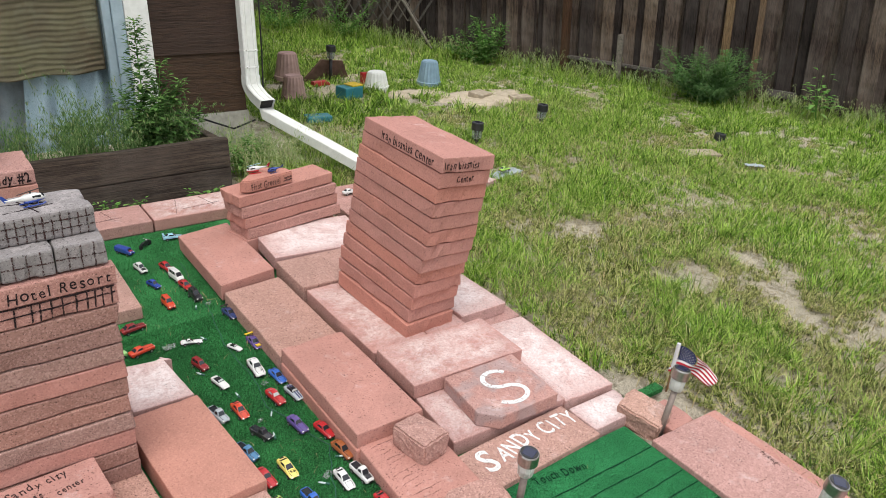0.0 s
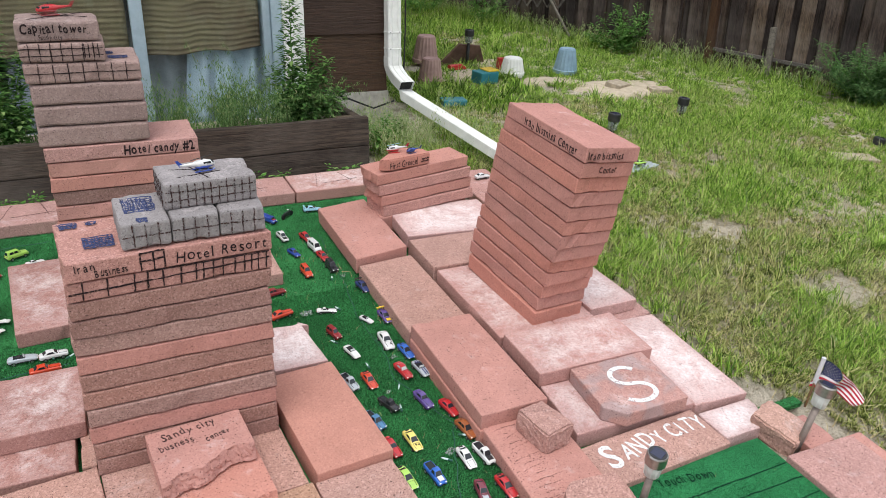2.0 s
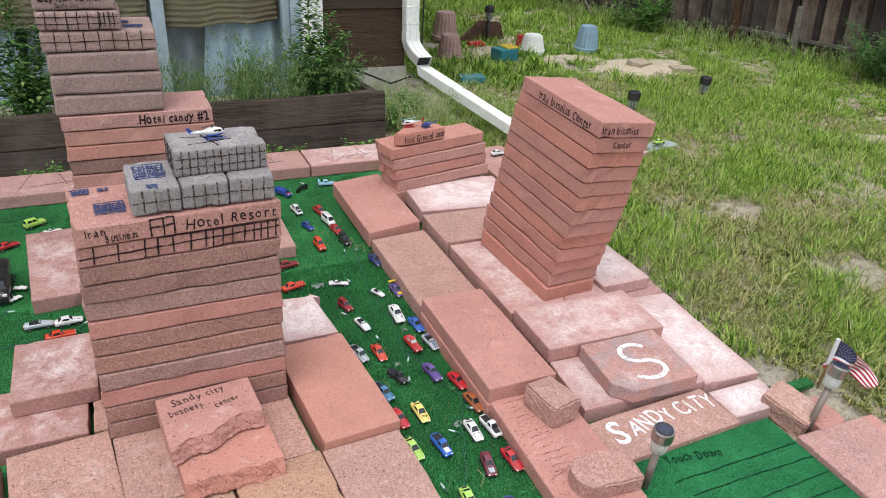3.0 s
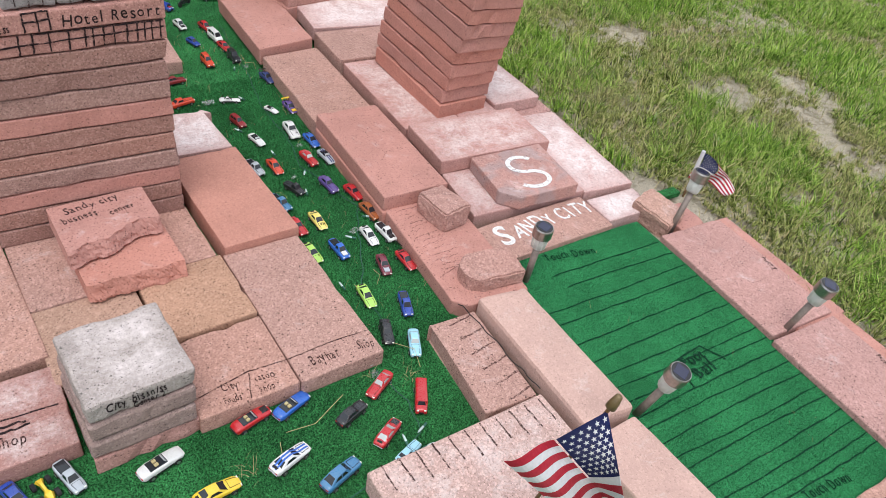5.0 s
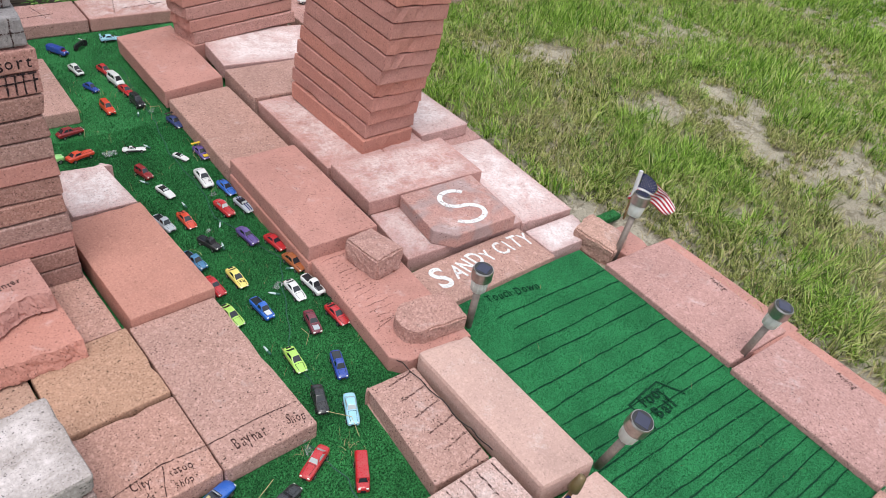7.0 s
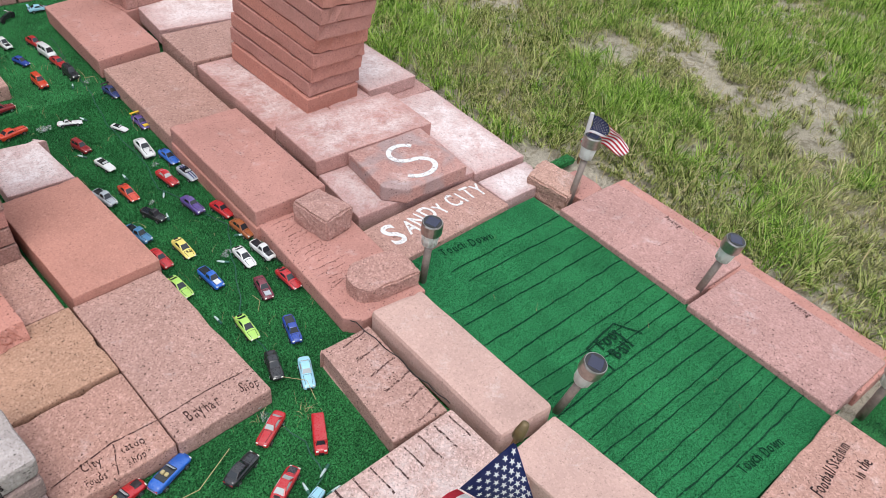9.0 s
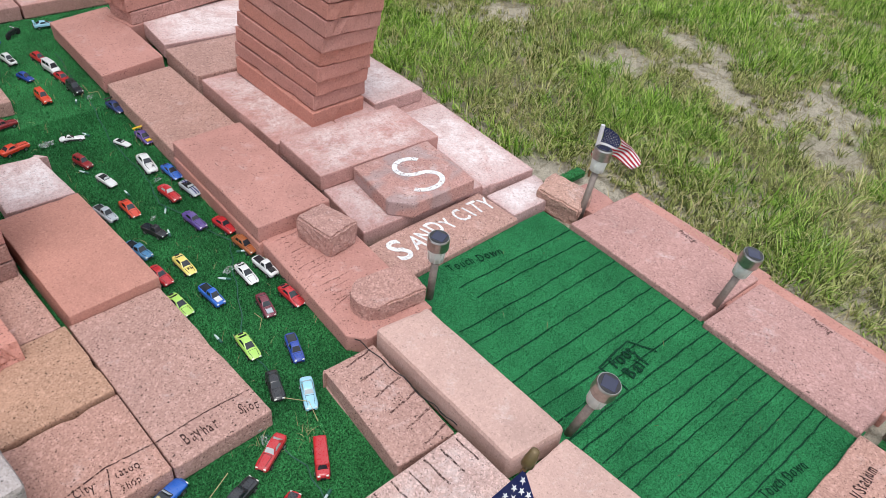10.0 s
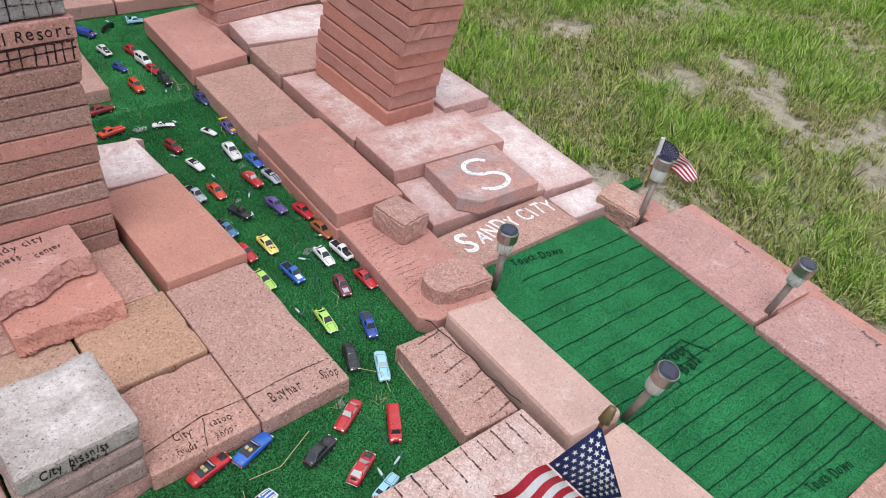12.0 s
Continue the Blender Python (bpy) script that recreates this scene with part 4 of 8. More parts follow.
def grid_lines(w, h, nx, ny):
    return [line((w * i / nx, 0.002), (w * i / nx, h - 0.002), 5) for i in range(1, nx)] + [line((0.002, h * j / ny), (w - 0.002, h * j / ny), 8) for j in range(1, ny)]


def small_block(name, x0, x1, y0, y1, z0, z1, mat, label, nx=0, ny=3, sides=False, seed=0, turn=0.0):
    me = paver_mesh(x1 - x0, y1 - y0, z1 - z0, mat, 300 + seed, 0.006, 0.0022, 7)
    ob = thing(name, CITY @ pose((x0 + x1) / 2, (y0 + y1) / 2, z0, 0, 0, turn), label, "block", "blocks on the towers", data=me)
    if nx:
        marks("window_grid", grid_lines(x1 - x0, z1 - z0, nx, ny), 0.0024, INKTHIN, ob, face_front(-(x1 - x0) / 2, -(y1 - y0) / 2 - 0.0009, 0), 0.0008, seed)
    return ob


left_block = small_block("concrete_block", -0.533, -0.438, 0.61, 0.765, 0.585, 0.64, GREY, "grey tumbled concrete block with drawn windows", 4, 2, seed=1, turn=2)
scribble(left_block, pose(-0.03, -0.02, 0.0554), 0.058, 0.075, 31)
scribble(left_block, pose(-0.012, -0.07, 0.0554), 0.018, 0.016, 32)
small_block("concrete_block", -0.436, -0.342, 0.616, 0.78, 0.585, 0.64, GREY, "grey tumbled concrete block with drawn windows", 4, 2, seed=2, turn=1)
small_block("concrete_block", -0.34, -0.246, 0.62, 0.785, 0.585, 0.64, GREY, "grey tumbled concrete block with drawn windows", 4, 2, seed=3)
high_block = small_block("concrete_block", -0.443, -0.254, 0.658, 0.776, 0.641, 0.697, GREY, "long grey block with a dense drawn window grid", 12, 3, seed=4, turn=3)
marks("window_grid", grid_lines(0.118, 0.056, 6, 3), 0.0024, INKTHIN, high_block, pose(-0.0953, 0.059, 0, 90, 0, -90), 0.0008, 5)
marks("helipad_lines", [line((-0.07, 0.02), (0.02, 0.0), 6), line((-0.06, -0.03), (0.03, -0.015), 6), line((-0.03, 0.04), (0.0, -0.05), 6)], 0.003, INK, high_block, pose(0, 0, 0.0563), 0.001, 6)

# the capital tower behind it
layers = []
for k in range(11):
    jx, jy = rng.uniform(-0.003, 0.003), rng.uniform(-0.003, 0.003)
    mat = (RED, RED, RESORT, RED, RESORT, RED, RED, RESORT, RED, ORANGE, ROSE)[k]
    layers.append((-0.682 + jx, -0.253 + jx, 1.5 + jy, 1.7 + jy, 0.004 + k * 0.0465, 0.004 + (k + 1) * 0.0465, mat, rng.uniform(-0.5, 0.5)))
for k in range(3):
    jx = rng.uniform(-0.004, 0.004)
    layers.append((-0.69 + jx, -0.388 + jx - 0.003 * k, 1.5, 1.70, 0.5155 + k * 0.061, 0.5155 + (k + 1) * 0.061, TAUPE, 0))
layers.append((-0.697, -0.394, 1.502, 1.70, 0.6985, 0.757, TAUPE, 0.4))
layers.append((-0.70, -0.482, 1.502, 1.64, 0.757, 0.812, TAUPE, -0.6))
layers.append((-0.70, -0.49, 1.51, 1.65, 0.812, 0.87, TAUPE, 0.3))
capital, pavers = stack("capital_tower", "tall stepped stack of red and taupe pavers with drawn windows", layers)
writing("Hotel candy #2", 0.030, INK, pavers[10], on_front(pavers[10], 0.212, 0.008), 0.66, bold=0.02)
marks("window_grid", grid_lines(0.301, 0.058, 8, 2), 0.0026, INK, pavers[14], on_front(pavers[14], 0, 0), 0.001, 7)
marks("window_grid", grid_lines(0.216, 0.055, 8, 3) + [line((0.165 + 0.012 * i, 0.01), (0.165 + 0.012 * i, 0.05), 4) for i in range(4)], 0.0026, INK, pavers[15], on_front(pavers[15], 0, 0), 0.001, 8)
writing("Capital tower", 0.026, INK, pavers[16], on_front(pavers[16], 0.012, 0.024), 0.68, bold=0.02)
writing("Sandy city", 0.015, INK, pavers[16], on_front(pavers[16], 0.055, 0.006), 0.62)
marks("helipad_lines", [line((-0.07, -0.05), (0.07, 0.05), 8), line((-0.06, 0.03), (0.08, -0.02), 8)], 0.004, INK, pavers[16], pose(0, 0, 0.0575), 0.001, 9)
scribble(pavers[14], pose(0.045, 0.0, 0.058), 0.04, 0.03, 33)
scribble(pavers[14], pose(0.07, -0.06, 0.058), 0.05, 0.03, 34)

# the low stack beside the street's far end
layers = []
for k in range(4):
    spin = 11.3 + rng.uniform(-0.8, 0.8)
    mid = Vector((0.424 - 0.010 * k, 1.624)) + Matrix.Rotation(radians(spin), 2) @ Vector((0.22, 0.0655))
    layers.append((mid.x - 0.22, mid.x + 0.22, mid.y - 0.0655, mid.y + 0.0655, 0.09 + k * 0.0455, 0.09 + (k + 1) * 0.0455, (ROSE, RED, ROSE, RED)[k], spin, -0.25 * k))
station, pavers = stack("low_tower", "low stack of four reddish pavers beside the toy street", layers)
slab(0.40, 0.60, 1.64, 1.78, 0.09, RED, "reddish slab under the low stack", t=0.09, turn=13, cover=False)
slab(0.61, 0.82, 1.70, 1.85, 0.09, RED, "reddish slab under the low stack", t=0.09, turn=13, cover=False)

bm = bmesh.new()
ring = [(-0.115, -0.03), (-0.08, -0.05), (0.11, -0.05), (0.11, 0.0), (0.03, 0.07)]
lo, hi = [bm.verts.new((x, y, 0)) for x, y in ring], [bm.verts.new((x, y, 0.045)) for x, y in ring]
bm.faces.new(lo[::-1])
bm.faces.new(hi)
for i in range(5):
    bm.faces.new((lo[i], lo[(i + 1) % 5], hi[(i + 1) % 5], hi[i]))
bmesh.ops.bevel(bm, geom=bm.edges[:], offset=0.004, segments=2, affect="EDGES")
wedge = thing("broken_paver", CITY @ pose(0.515, 1.70, 0.2725, 0, 0, 12), "broken reddish paver with marker writing on a low stack", "broken paver", data=mesh_of(bm, "broken_paver", RED))
writing("First Greece/", 0.029, INK, wedge, pose(-0.077, -0.0508, 0.008, 90, 0, 0), 0.52)
marks("marker_bars", [line((0.066, 0.002), (0.104, 0.004), 6), line((0.068, 0.012), (0.104, 0.014), 6)], 0.004, INK, wedge, pose(0, -0.0508, 0.012, 90, 0, 0), 0.002, 4)

# the business centre and the grey block before the hotel


def broken_slab(x0, x1, y0, y1, z0, z1, mat, label, bite, seed):
    """A half slab whose front edge is a rough break."""
    rng = random.Random(seed)
    bm = bmesh.new()
    n = 44
    rows = []
    for k in range(8):
        f = k / 7
        row = []
        for i in range(n + 1):
            u = i / n
            jag = noise.noise(Vector((u * 3.5, 0, seed))) * 0.017 + noise.noise(Vector((u * 13, k * 0.5, seed))) * 0.0045 + noise.noise(Vector((u * 41, k * 1.7, seed))) * 0.0035
            row.append(bm.verts.new((x0 + (x1 - x0) * u, y0 + bite * (1 - u) * -1 + bite + jag - 0.012 * f + (0.014 if k == 7 else 0), z1 - (z1 - z0) * f)))
        rows.append(row)
    for a, b in zip(rows, rows[1:]):
        for i in range(n):
            bm.faces.new((a[i], b[i], b[i + 1], a[i + 1]))
    back = [[bm.verts.new((x0 + (x1 - x0) * i / n, y1, z)) for i in range(n + 1)] for z in (z1, z0)]
    for i in range(n):
        bm.faces.new((rows[0][i], rows[0][i + 1], back[0][i + 1], back[0][i]))
        bm.faces.new((rows[-1][i + 1], rows[-1][i], back[1][i], back[1][i + 1]))
        bm.faces.new((back[0][i], back[0][i + 1], back[1][i + 1], back[1][i]))
    bm.faces.new([r[0] for r in rows] + [back[1][0], back[0][0]])
    bm.faces.new([r[n] for r in rows[::-1]] + [back[0][n], back[1][n]])
    bmesh.ops.recalc_face_normals(bm, faces=bm.faces[:])
    c = Vector(((x0 + x1) / 2, (y0 + y1) / 2, z0))
    bmesh.ops.translate(bm, verts=bm.verts[:], vec=-c)
    return thing("broken_paver", CITY @ pose(*c, 0, 0, 5), label, "broken paver", "broken pavers", data=mesh_of(bm, "broken_paver", mat))


broken_slab(-0.52, -0.315, 0.375, 0.602, 0.0455, 0.092, RED, "broken half slab with a rough snapped front edge", -0.01, 1)
centre = broken_slab(-0.535, -0.328, 0.435, 0.602, 0.0925, 0.14, RED, "broken half slab with marker writing and rough edge", 0.055, 6)
writing("Sandy city", 0.026, INK, centre, pose(-0.075, 0.045, 0.0479, 0, 0, 6), 0.72)
writing("busness", 0.022, INK, centre, pose(-0.085, 0.01, 0.0479, 0, 0, 8), 0.66)
writing("center", 0.020, INK, centre, pose(0.012, 0.005, 0.0479, 0, 0, 12), 0.66)

layers = [(-0.587, -0.397, -0.024, 0.168, 0.0, 0.045, ROSE, 5)] + [(-0.589 + 0.003 * k, -0.402 + 0.003 * k, -0.028 + 0.003 * k, 0.166 + 0.003 * k, 0.045 + k * 0.046, 0.045 + (k + 1) * 0.046, TAUPE if k < 2 else ASHEN, 5 + 0.5 * k) for k in range(3)]
grey_stack, pavers = stack("grey_block_stack", "stack of grey tumbled blocks with bleached top", layers)
writing("City bissniss", 0.021, INK, pavers[3], on_front(pavers[3], 0.03, 0.018), 0.62)
writing("Center 2", 0.015, INK, pavers[3], on_front(pavers[3], 0.075, 0.003), 0.62)
PLAN.append((-0.587, -0.397, -0.024, 0.168))
PLAN += [(-0.66, -0.24, 0.6, 0.82), (-0.67, -0.25, 1.5, 1.7)]

# ---- turf ----
bm = bmesh.new()
box(bm, -1.75, 0.90, -1.5, 2.058, -0.008, 0.0)
thing("turf", CITY, "green artificial turf of the toy streets", "artificial turf", kind="structure", data=mesh_of(bm, "turf", TURF))
bm = bmesh.new()
box(bm, 0.392, 0.902, -0.712, 0.166, -0.006, 0.018)
field = thing("football_turf", CITY, "short green turf of the football field with drawn yard lines", "artificial turf", kind="structure", data=mesh_of(bm, "football_turf", FIELD))
bm = bmesh.new()
box(bm, 0.91, 1.6, -1.5, -0.74, -0.008, 0.0)
box(bm, 1.0, 1.15, 0.236, 0.264, -0.004, 0.012)
thing("turf_offcut", CITY, "loose strip of green artificial turf beside the slabs", "artificial turf", kind="structure", data=mesh_of(bm, "turf_offcut", TURF))


def scatter(n, x0, x1, y0, y1, seed, keep=None):
    r = np.random.default_rng(seed)
    p = np.stack([r.uniform(x0, x1, n), r.uniform(y0, y1, n)], 1)
    return p if keep is None else p[keep(p)]


def off_slabs(p):
    ok = np.ones(len(p), bool)
    for x0, x1, y0, y1 in PLAN:
        ok &= ~((p[:, 0] > x0 + 0.002) & (p[:, 0] < x1 - 0.002) & (p[:, 1] > y0 + 0.002) & (p[:, 1] < y1 - 0.002))
    return ok


near = scatter(260000, -0.42, 0.26, -0.5, 1.3, 2, off_slabs)
tagged(blades("turf_pile", near, 0.0085, 0.0016, 1.2, TURF, None, CITY, 1, 3), "short green pile of the artificial turf", "turf pile", kind="stuff")
far = np.concatenate([scatter(80000, -1.05, 0.45, 1.1, 2.06, 4, off_slabs), scatter(40000, -1.05, -0.38, -0.5, 0.1, 5, off_slabs), scatter(16000, -1.05, -0.6, 0.9, 1.3, 15, off_slabs)])
tagged(blades("turf_pile", far, 0.0085, 0.0018, 1.1, TURF, None, CITY, 1, 6), "short green pile of the artificial turf", "turf pile", kind="stuff")
tuft = scatter(110000, 0.394, 0.9, -0.71, 0.164, 7)
tagged(blades("field_pile", tuft, 0.0045, 0.0021, 1.3, FIELD, None, CITY, 1, 8, base=0.017), "tight short pile of the football turf", "turf pile", kind="stuff")
loose = np.concatenate([scatter(5000, 1.0, 1.15, 0.234, 0.266, 9), scatter(16000, 0.93, 1.3, -1.1, -0.74, 10)])
tagged(blades("offcut_pile", loose, 0.009, 0.0018, 1.1, TURF, None, CITY, 1, 11, base=0.006), "green pile of the loose turf strip", "turf pile", kind="stuff")
rng = random.Random(5)
yards = []
for k, y in enumerate((0.068, 0.018, -0.033, -0.082, -0.142, -0.195, -0.247, -0.285, -0.321, -0.362, -0.401, -0.438, -0.48, -0.51, -0.55, -0.583, -0.618, -0.645)):
    bow, fall = rng.uniform(-0.006, 0.004), rng.uniform(-0.012, 0.002)
    first = rng.uniform(0.12, 0.28) if k < 2 else rng.uniform(0.0, 0.06)
    yards.append([(0.40 + 0.496 * f, y + fall * (1 - f) ** 2 + bow * math.sin(math.pi * f), 0.0) for f in np.linspace(first, 1, 19)])
marks("yard_line", yards, 0.003, TURFINK, field, pose(0, 0, 0.0196), 0.0016, 41, "dark hand-drawn yard lines")
writing("Touch Down", 0.030, TURFINK, field, pose(0.54, 0.118, 0.0225, 0, 0, -8), 0.62)
writing("Touch Down", 0.026, TURFINK, field, pose(0.6, -0.672, 0.0225, 0, 0, -5), 0.6)
marks("drawn_frame", [line((0.6, -0.359), (0.598, -0.285), 6), line((0.598, -0.285), (0.705, -0.271), 8), line((0.705, -0.271), (0.735, -0.33), 6)], 0.004, TURFINK, field, pose(0, 0, 0.0202), 0.001, 42)
writing("Foot", 0.034, TURFINK, field, pose(0.622, -0.308, 0.0225, 0, 0, 3), 0.7, bold=0.02)
writing("Ball", 0.034, TURFINK, field, pose(0.628, -0.346, 0.0225, 0, 0, 3), 0.8, bold=0.02)


# ---- toy cars ----
def loft(bm, rings, mat=0, cap=True):
    rows = [[bm.verts.new(p) for p in r] for r in rings]
    n = len(rows[0])
    for a, b in zip(rows, rows[1:]):
        for k in range(n):
            bm.faces.new((a[k], a[(k + 1) % n], b[(k + 1) % n], b[k])).material_index = mat
    if cap:
        bm.faces.new(rows[0][::-1]).material_index = mat
        bm.faces.new(rows[-1]).material_index = mat


# style: length, width, wheel radius, belt profile (place along the length 0 rear to 1 front, belt height, half-width factor), cabin (rear foot, rear roof, front roof, front foot, roof height)
STYLES = {
    "sport": (0.076, 0.030, 0.0056, ((0, .0125, .86), (.05, .0155, .95), (.3, .0165, 1), (.62, .0145, .98), (.9, .0105, .93), (1, .007, .78)), (.12, .30, .50, .70, .0225)),
    "coupe": (0.074, 0.029, 0.0058, ((0, .013, .88), (.05, .016, .96), (.3, .0165, 1), (.65, .0155, 1), (.94, .013, .96), (1, .0095, .86)), (.12, .28, .52, .66, .024)),
    "muscle": (0.078, 0.029, 0.006, ((0, .0145, .9), (.04, .0165, .97), (.3, .0165, 1), (.62, .016, 1), (.95, .0145, .97), (1, .011, .88)), (.13, .27, .50, .60, .0245)),
    "sedan": (0.077, 0.028, 0.0056, ((0, .0135, .88), (.05, .0165, .96), (.3, .017, 1), (.66, .0155, 1), (.95, .013, .96), (1, .010, .85)), (.10, .26, .54, .70, .0265)),
    "suv": (0.074, 0.030, 0.0066, ((0, .016, .92), (.03, .019, .97), (.3, .0195, 1), (.68, .0185, 1), (.95, .016, .97), (1, .012, .9)), (.02, .07, .56, .68, .031)),
    "van": (0.075, 0.032, 0.006, ((0, .017, .92), (.03, .021, .97), (.4, .0215, 1), (.8, .0205, 1), (.96, .016, .97), (1, .011, .9)), (.02, .06, .72, .86, .034)),
    "pickup": (0.077, 0.0285, 0.0064, ((0, .0155, .93), (.03, .0165, .97), (.3, .0165, 1), (.66, .0165, 1), (.95, .0145, .97), (1, .011, .9)), (.42, .46, .64, .74, .028)),
    "open": (0.076, 0.029, 0.0058, ((0, .012, .84), (.06, .0155, .95), (.3, .0165, 1), (.62, .0155, 1), (.92, .012, .95), (1, .008, .8)), None),
    "racer": (0.076, 0.031, 0.0062, ((0, .010, .8), (.1, .013, .95), (.35, .0125, .62), (.6, .011, .6), (.85, .009, .9), (1, .006, .75)), (.22, .32, .42, .60, .019)),
    "truck": (0.08, 0.028, 0.0062, ((0, .024, .97), (.02, .026, 1), (.5, .026, 1), (.78, .026, 1), (.8, .0175, .98), (.97, .0165, .95), (1, .012, .9)), (.66, .68, .78, .84, .026)),
}


def toy_car(style, paint, x, y, deg, label, group="toy cars", glass="tint", wing=None, stripe=None, hood=None, z=0.0, size=1.0, number="", tip=0.0, seats=False):
    lng, wid, wr, prof, cabin = STYLES[style]
    w = wid * 0.46
    root = thing("toy_car", CITY @ pose(x, y, z + 0.004, 0, tip, deg) @ Matrix.Scale(size, 4), label, "toy car", group)
    body_mat = PAINT[paint]
    zb = 0.0042
    fine = sorted({0.0, 0.012, 0.035, 0.07, 0.93, 0.965, 0.988, 1.0, *np.linspace(0.1, 0.9, 13)} if style != "truck" else {0.0, 0.012, 0.05, 0.4, 0.775, 0.8, 0.85, 0.9, 0.95, 0.985, 1.0})

    def shape_at(f):
        for (f0, h0, k0), (f1, h1, k1) in zip(prof, prof[1:]):
            if f0 <= f <= f1:
                q = (f - f0) / max(1e-6, f1 - f0)
                q = q if style == "truck" else q * q * (3 - 2 * q) * 0.5 + q * 0.5
                return h0 + (h1 - h0) * q, k0 + (k1 - k0) * q
        return prof[-1][1:]

    bm = bmesh.new()
    rings = []
    for f in fine:
        h, k = shape_at(f)
        end = min(f, 1 - f)
        k *= 1.0 if style == "truck" else 1 - 0.16 * max(0, 1 - end / 0.07) ** 2
        k *= 1 + 0.05 * (math.exp(-((f - 0.2) / 0.08) ** 2) + math.exp(-((f - 0.8) / 0.08) ** 2)) - 0.03
        px, sw = (f - 0.5) * lng, w * k
        b = zb + 0.002 * max(0, 1 - end / 0.05)
        arch = 0.0032 * (max(0, 1 - ((f - 0.2) / 0.085) ** 2) ** 0.5 + max(0, 1 - ((f - 0.8) / 0.085) ** 2) ** 0.5) if style != "racer" else 0
        half = [(0.80, b + arch * 0.9), (0.97, b + arch + 0.0003), (1.0, b + (h - b) * 0.45 + arch * 0.3), (0.985, b + (h - b) * 0.7), (0.93, h - 0.0016), (0.84, h - 0.0005), (0.6, h + 0.0003), (0.25, h + 0.0007)]
        rings.append([Vector((px, -sw * c, z_)) for c, z_ in half] + [Vector((px, sw * c, z_)) for c, z_ in half[::-1]])
    loft(bm, rings)
    bmesh.ops.recalc_face_normals(bm, faces=bm.faces[:])
    body = part("body", bm, body_mat, root, smooth=True)
    body.data.set_sharp_from_angle(angle=radians(42))
    part("underbody", soft_box(-lng * 0.46, lng * 0.46, -w * 0.8, w * 0.8, 0.002, 0.0062, 0.0008, 1), RUBBER, root, "black underbody")
    belt = max(h for _, h, _ in prof)

    def height(f):
        for (f0, h0, _), (f1, h1, _) in zip(prof, prof[1:]):
            if f0 <= f <= f1:
                return h0 + (h1 - h0) * (f - f0) / max(1e-6, f1 - f0)
        return belt

    def along(f):
        return (f - 0.5) * lng

    if cabin:
        a0, a1, b1, b0, rh = cabin
        gw, rw = w * 0.86, w * 0.66
        if style == "racer":
            gw, rw = w * 0.5, w * 0.36
        za, zc = height(a0) - 0.001, height(b0) - 0.001
        foot = [Vector(p) for p in ((along(a0), -gw, za), (along(b0), -gw * 0.92, zc), (along(b0), gw * 0.92, zc), (along(a0), gw, za))]
        top = [Vector(p) for p in ((along(a1), -rw, rh), (along(b1), -rw * 0.95, rh), (along(b1), rw * 0.95, rh), (along(a1), rw, rh))]
        bm = bmesh.new()
        loft(bm, [foot, top])
        bmesh.ops.recalc_face_normals(bm, faces=bm.faces[:])
        bmesh.ops.bevel(bm, geom=[e for e in bm.edges if max(v.co.z for v in e.verts) > rh - 1e-5], offset=0.0022, segments=2, affect="EDGES", profile=0.6)
        hull = part("cabin", bm, body_mat, root, smooth=True)
        hull.data.set_sharp_from_angle(angle=radians(40))
        pane = TINT if glass == "tint" else PALETINT
        said = "dark tinted window" if glass == "tint" else "pale clear window"

        def window(i, j, u0, u1, v0, v1, name):
            """A pane on one slope of the cabin, between corners i and j."""
            def at(u, v):
                return (foot[i] * (1 - u) + foot[j] * u) * (1 - v) + (top[i] * (1 - u) + top[j] * u) * v
            quad = [at(u0, v0), at(u1, v0), at(u1 - 0.04, v1), at(u0 + 0.04, v1)]
            nn = (quad[1] - quad[0]).cross(quad[3] - quad[0]).normalized()
            nn = nn if nn.dot((quad[0] + quad[2]) / 2 - Vector((along((a1 + b1) / 2), 0, rh - 0.004))) > 0 else -nn
            bm = bmesh.new()
            loft(bm, [[q - nn * 0.0004 for q in quad], [q + nn * 0.00045 for q in quad]])
            bmesh.ops.recalc_face_normals(bm, faces=bm.faces[:])
            part(name, bm, pane, root, said)

        if style != "truck":
            window(0, 3, 0.1, 0.9, 0.12, 0.86, "rear_window")
        window(1, 2, 0.06, 0.94, 0.1, 0.9, "windscreen")
        for i, j in ((0, 1), (3, 2)):
            if style in ("sedan", "suv", "van"):
                window(i, j, 0.14, 0.5, 0.3, 0.86, "side_window")
                window(i, j, 0.53, 0.86, 0.3, 0.86, "side_window")
            else:
                window(i, j, 0.2, 0.84, 0.32, 0.86, "side_window")
    else:
        bm = bmesh.new()
        box(bm, along(0.2), along(0.6), -w * 0.74, w * 0.74, height(0.4) - 0.0012, height(0.4) + 0.0011)
        bmesh.ops.bevel(bm, geom=bm.edges[:], offset=0.0006, segments=1, affect="EDGES")
        part("cockpit", bm, TINT, root, "dark open cockpit")
        bm = bmesh.new()
        loft(bm, [[Vector((along(0.6), -w * 0.68, 0.0155)), Vector((along(0.585), -w * 0.68, 0.0155)), Vector((along(0.585), w * 0.68, 0.0155)), Vector((along(0.6), w * 0.68, 0.0155))],
                  [Vector((along(0.535), -w * 0.55, 0.0215)), Vector((along(0.525), -w * 0.55, 0.0215)), Vector((along(0.525), w * 0.55, 0.0215)), Vector((along(0.535), w * 0.55, 0.0215))]])
        part("windscreen", bm, PALETINT, root, "clear windscreen")
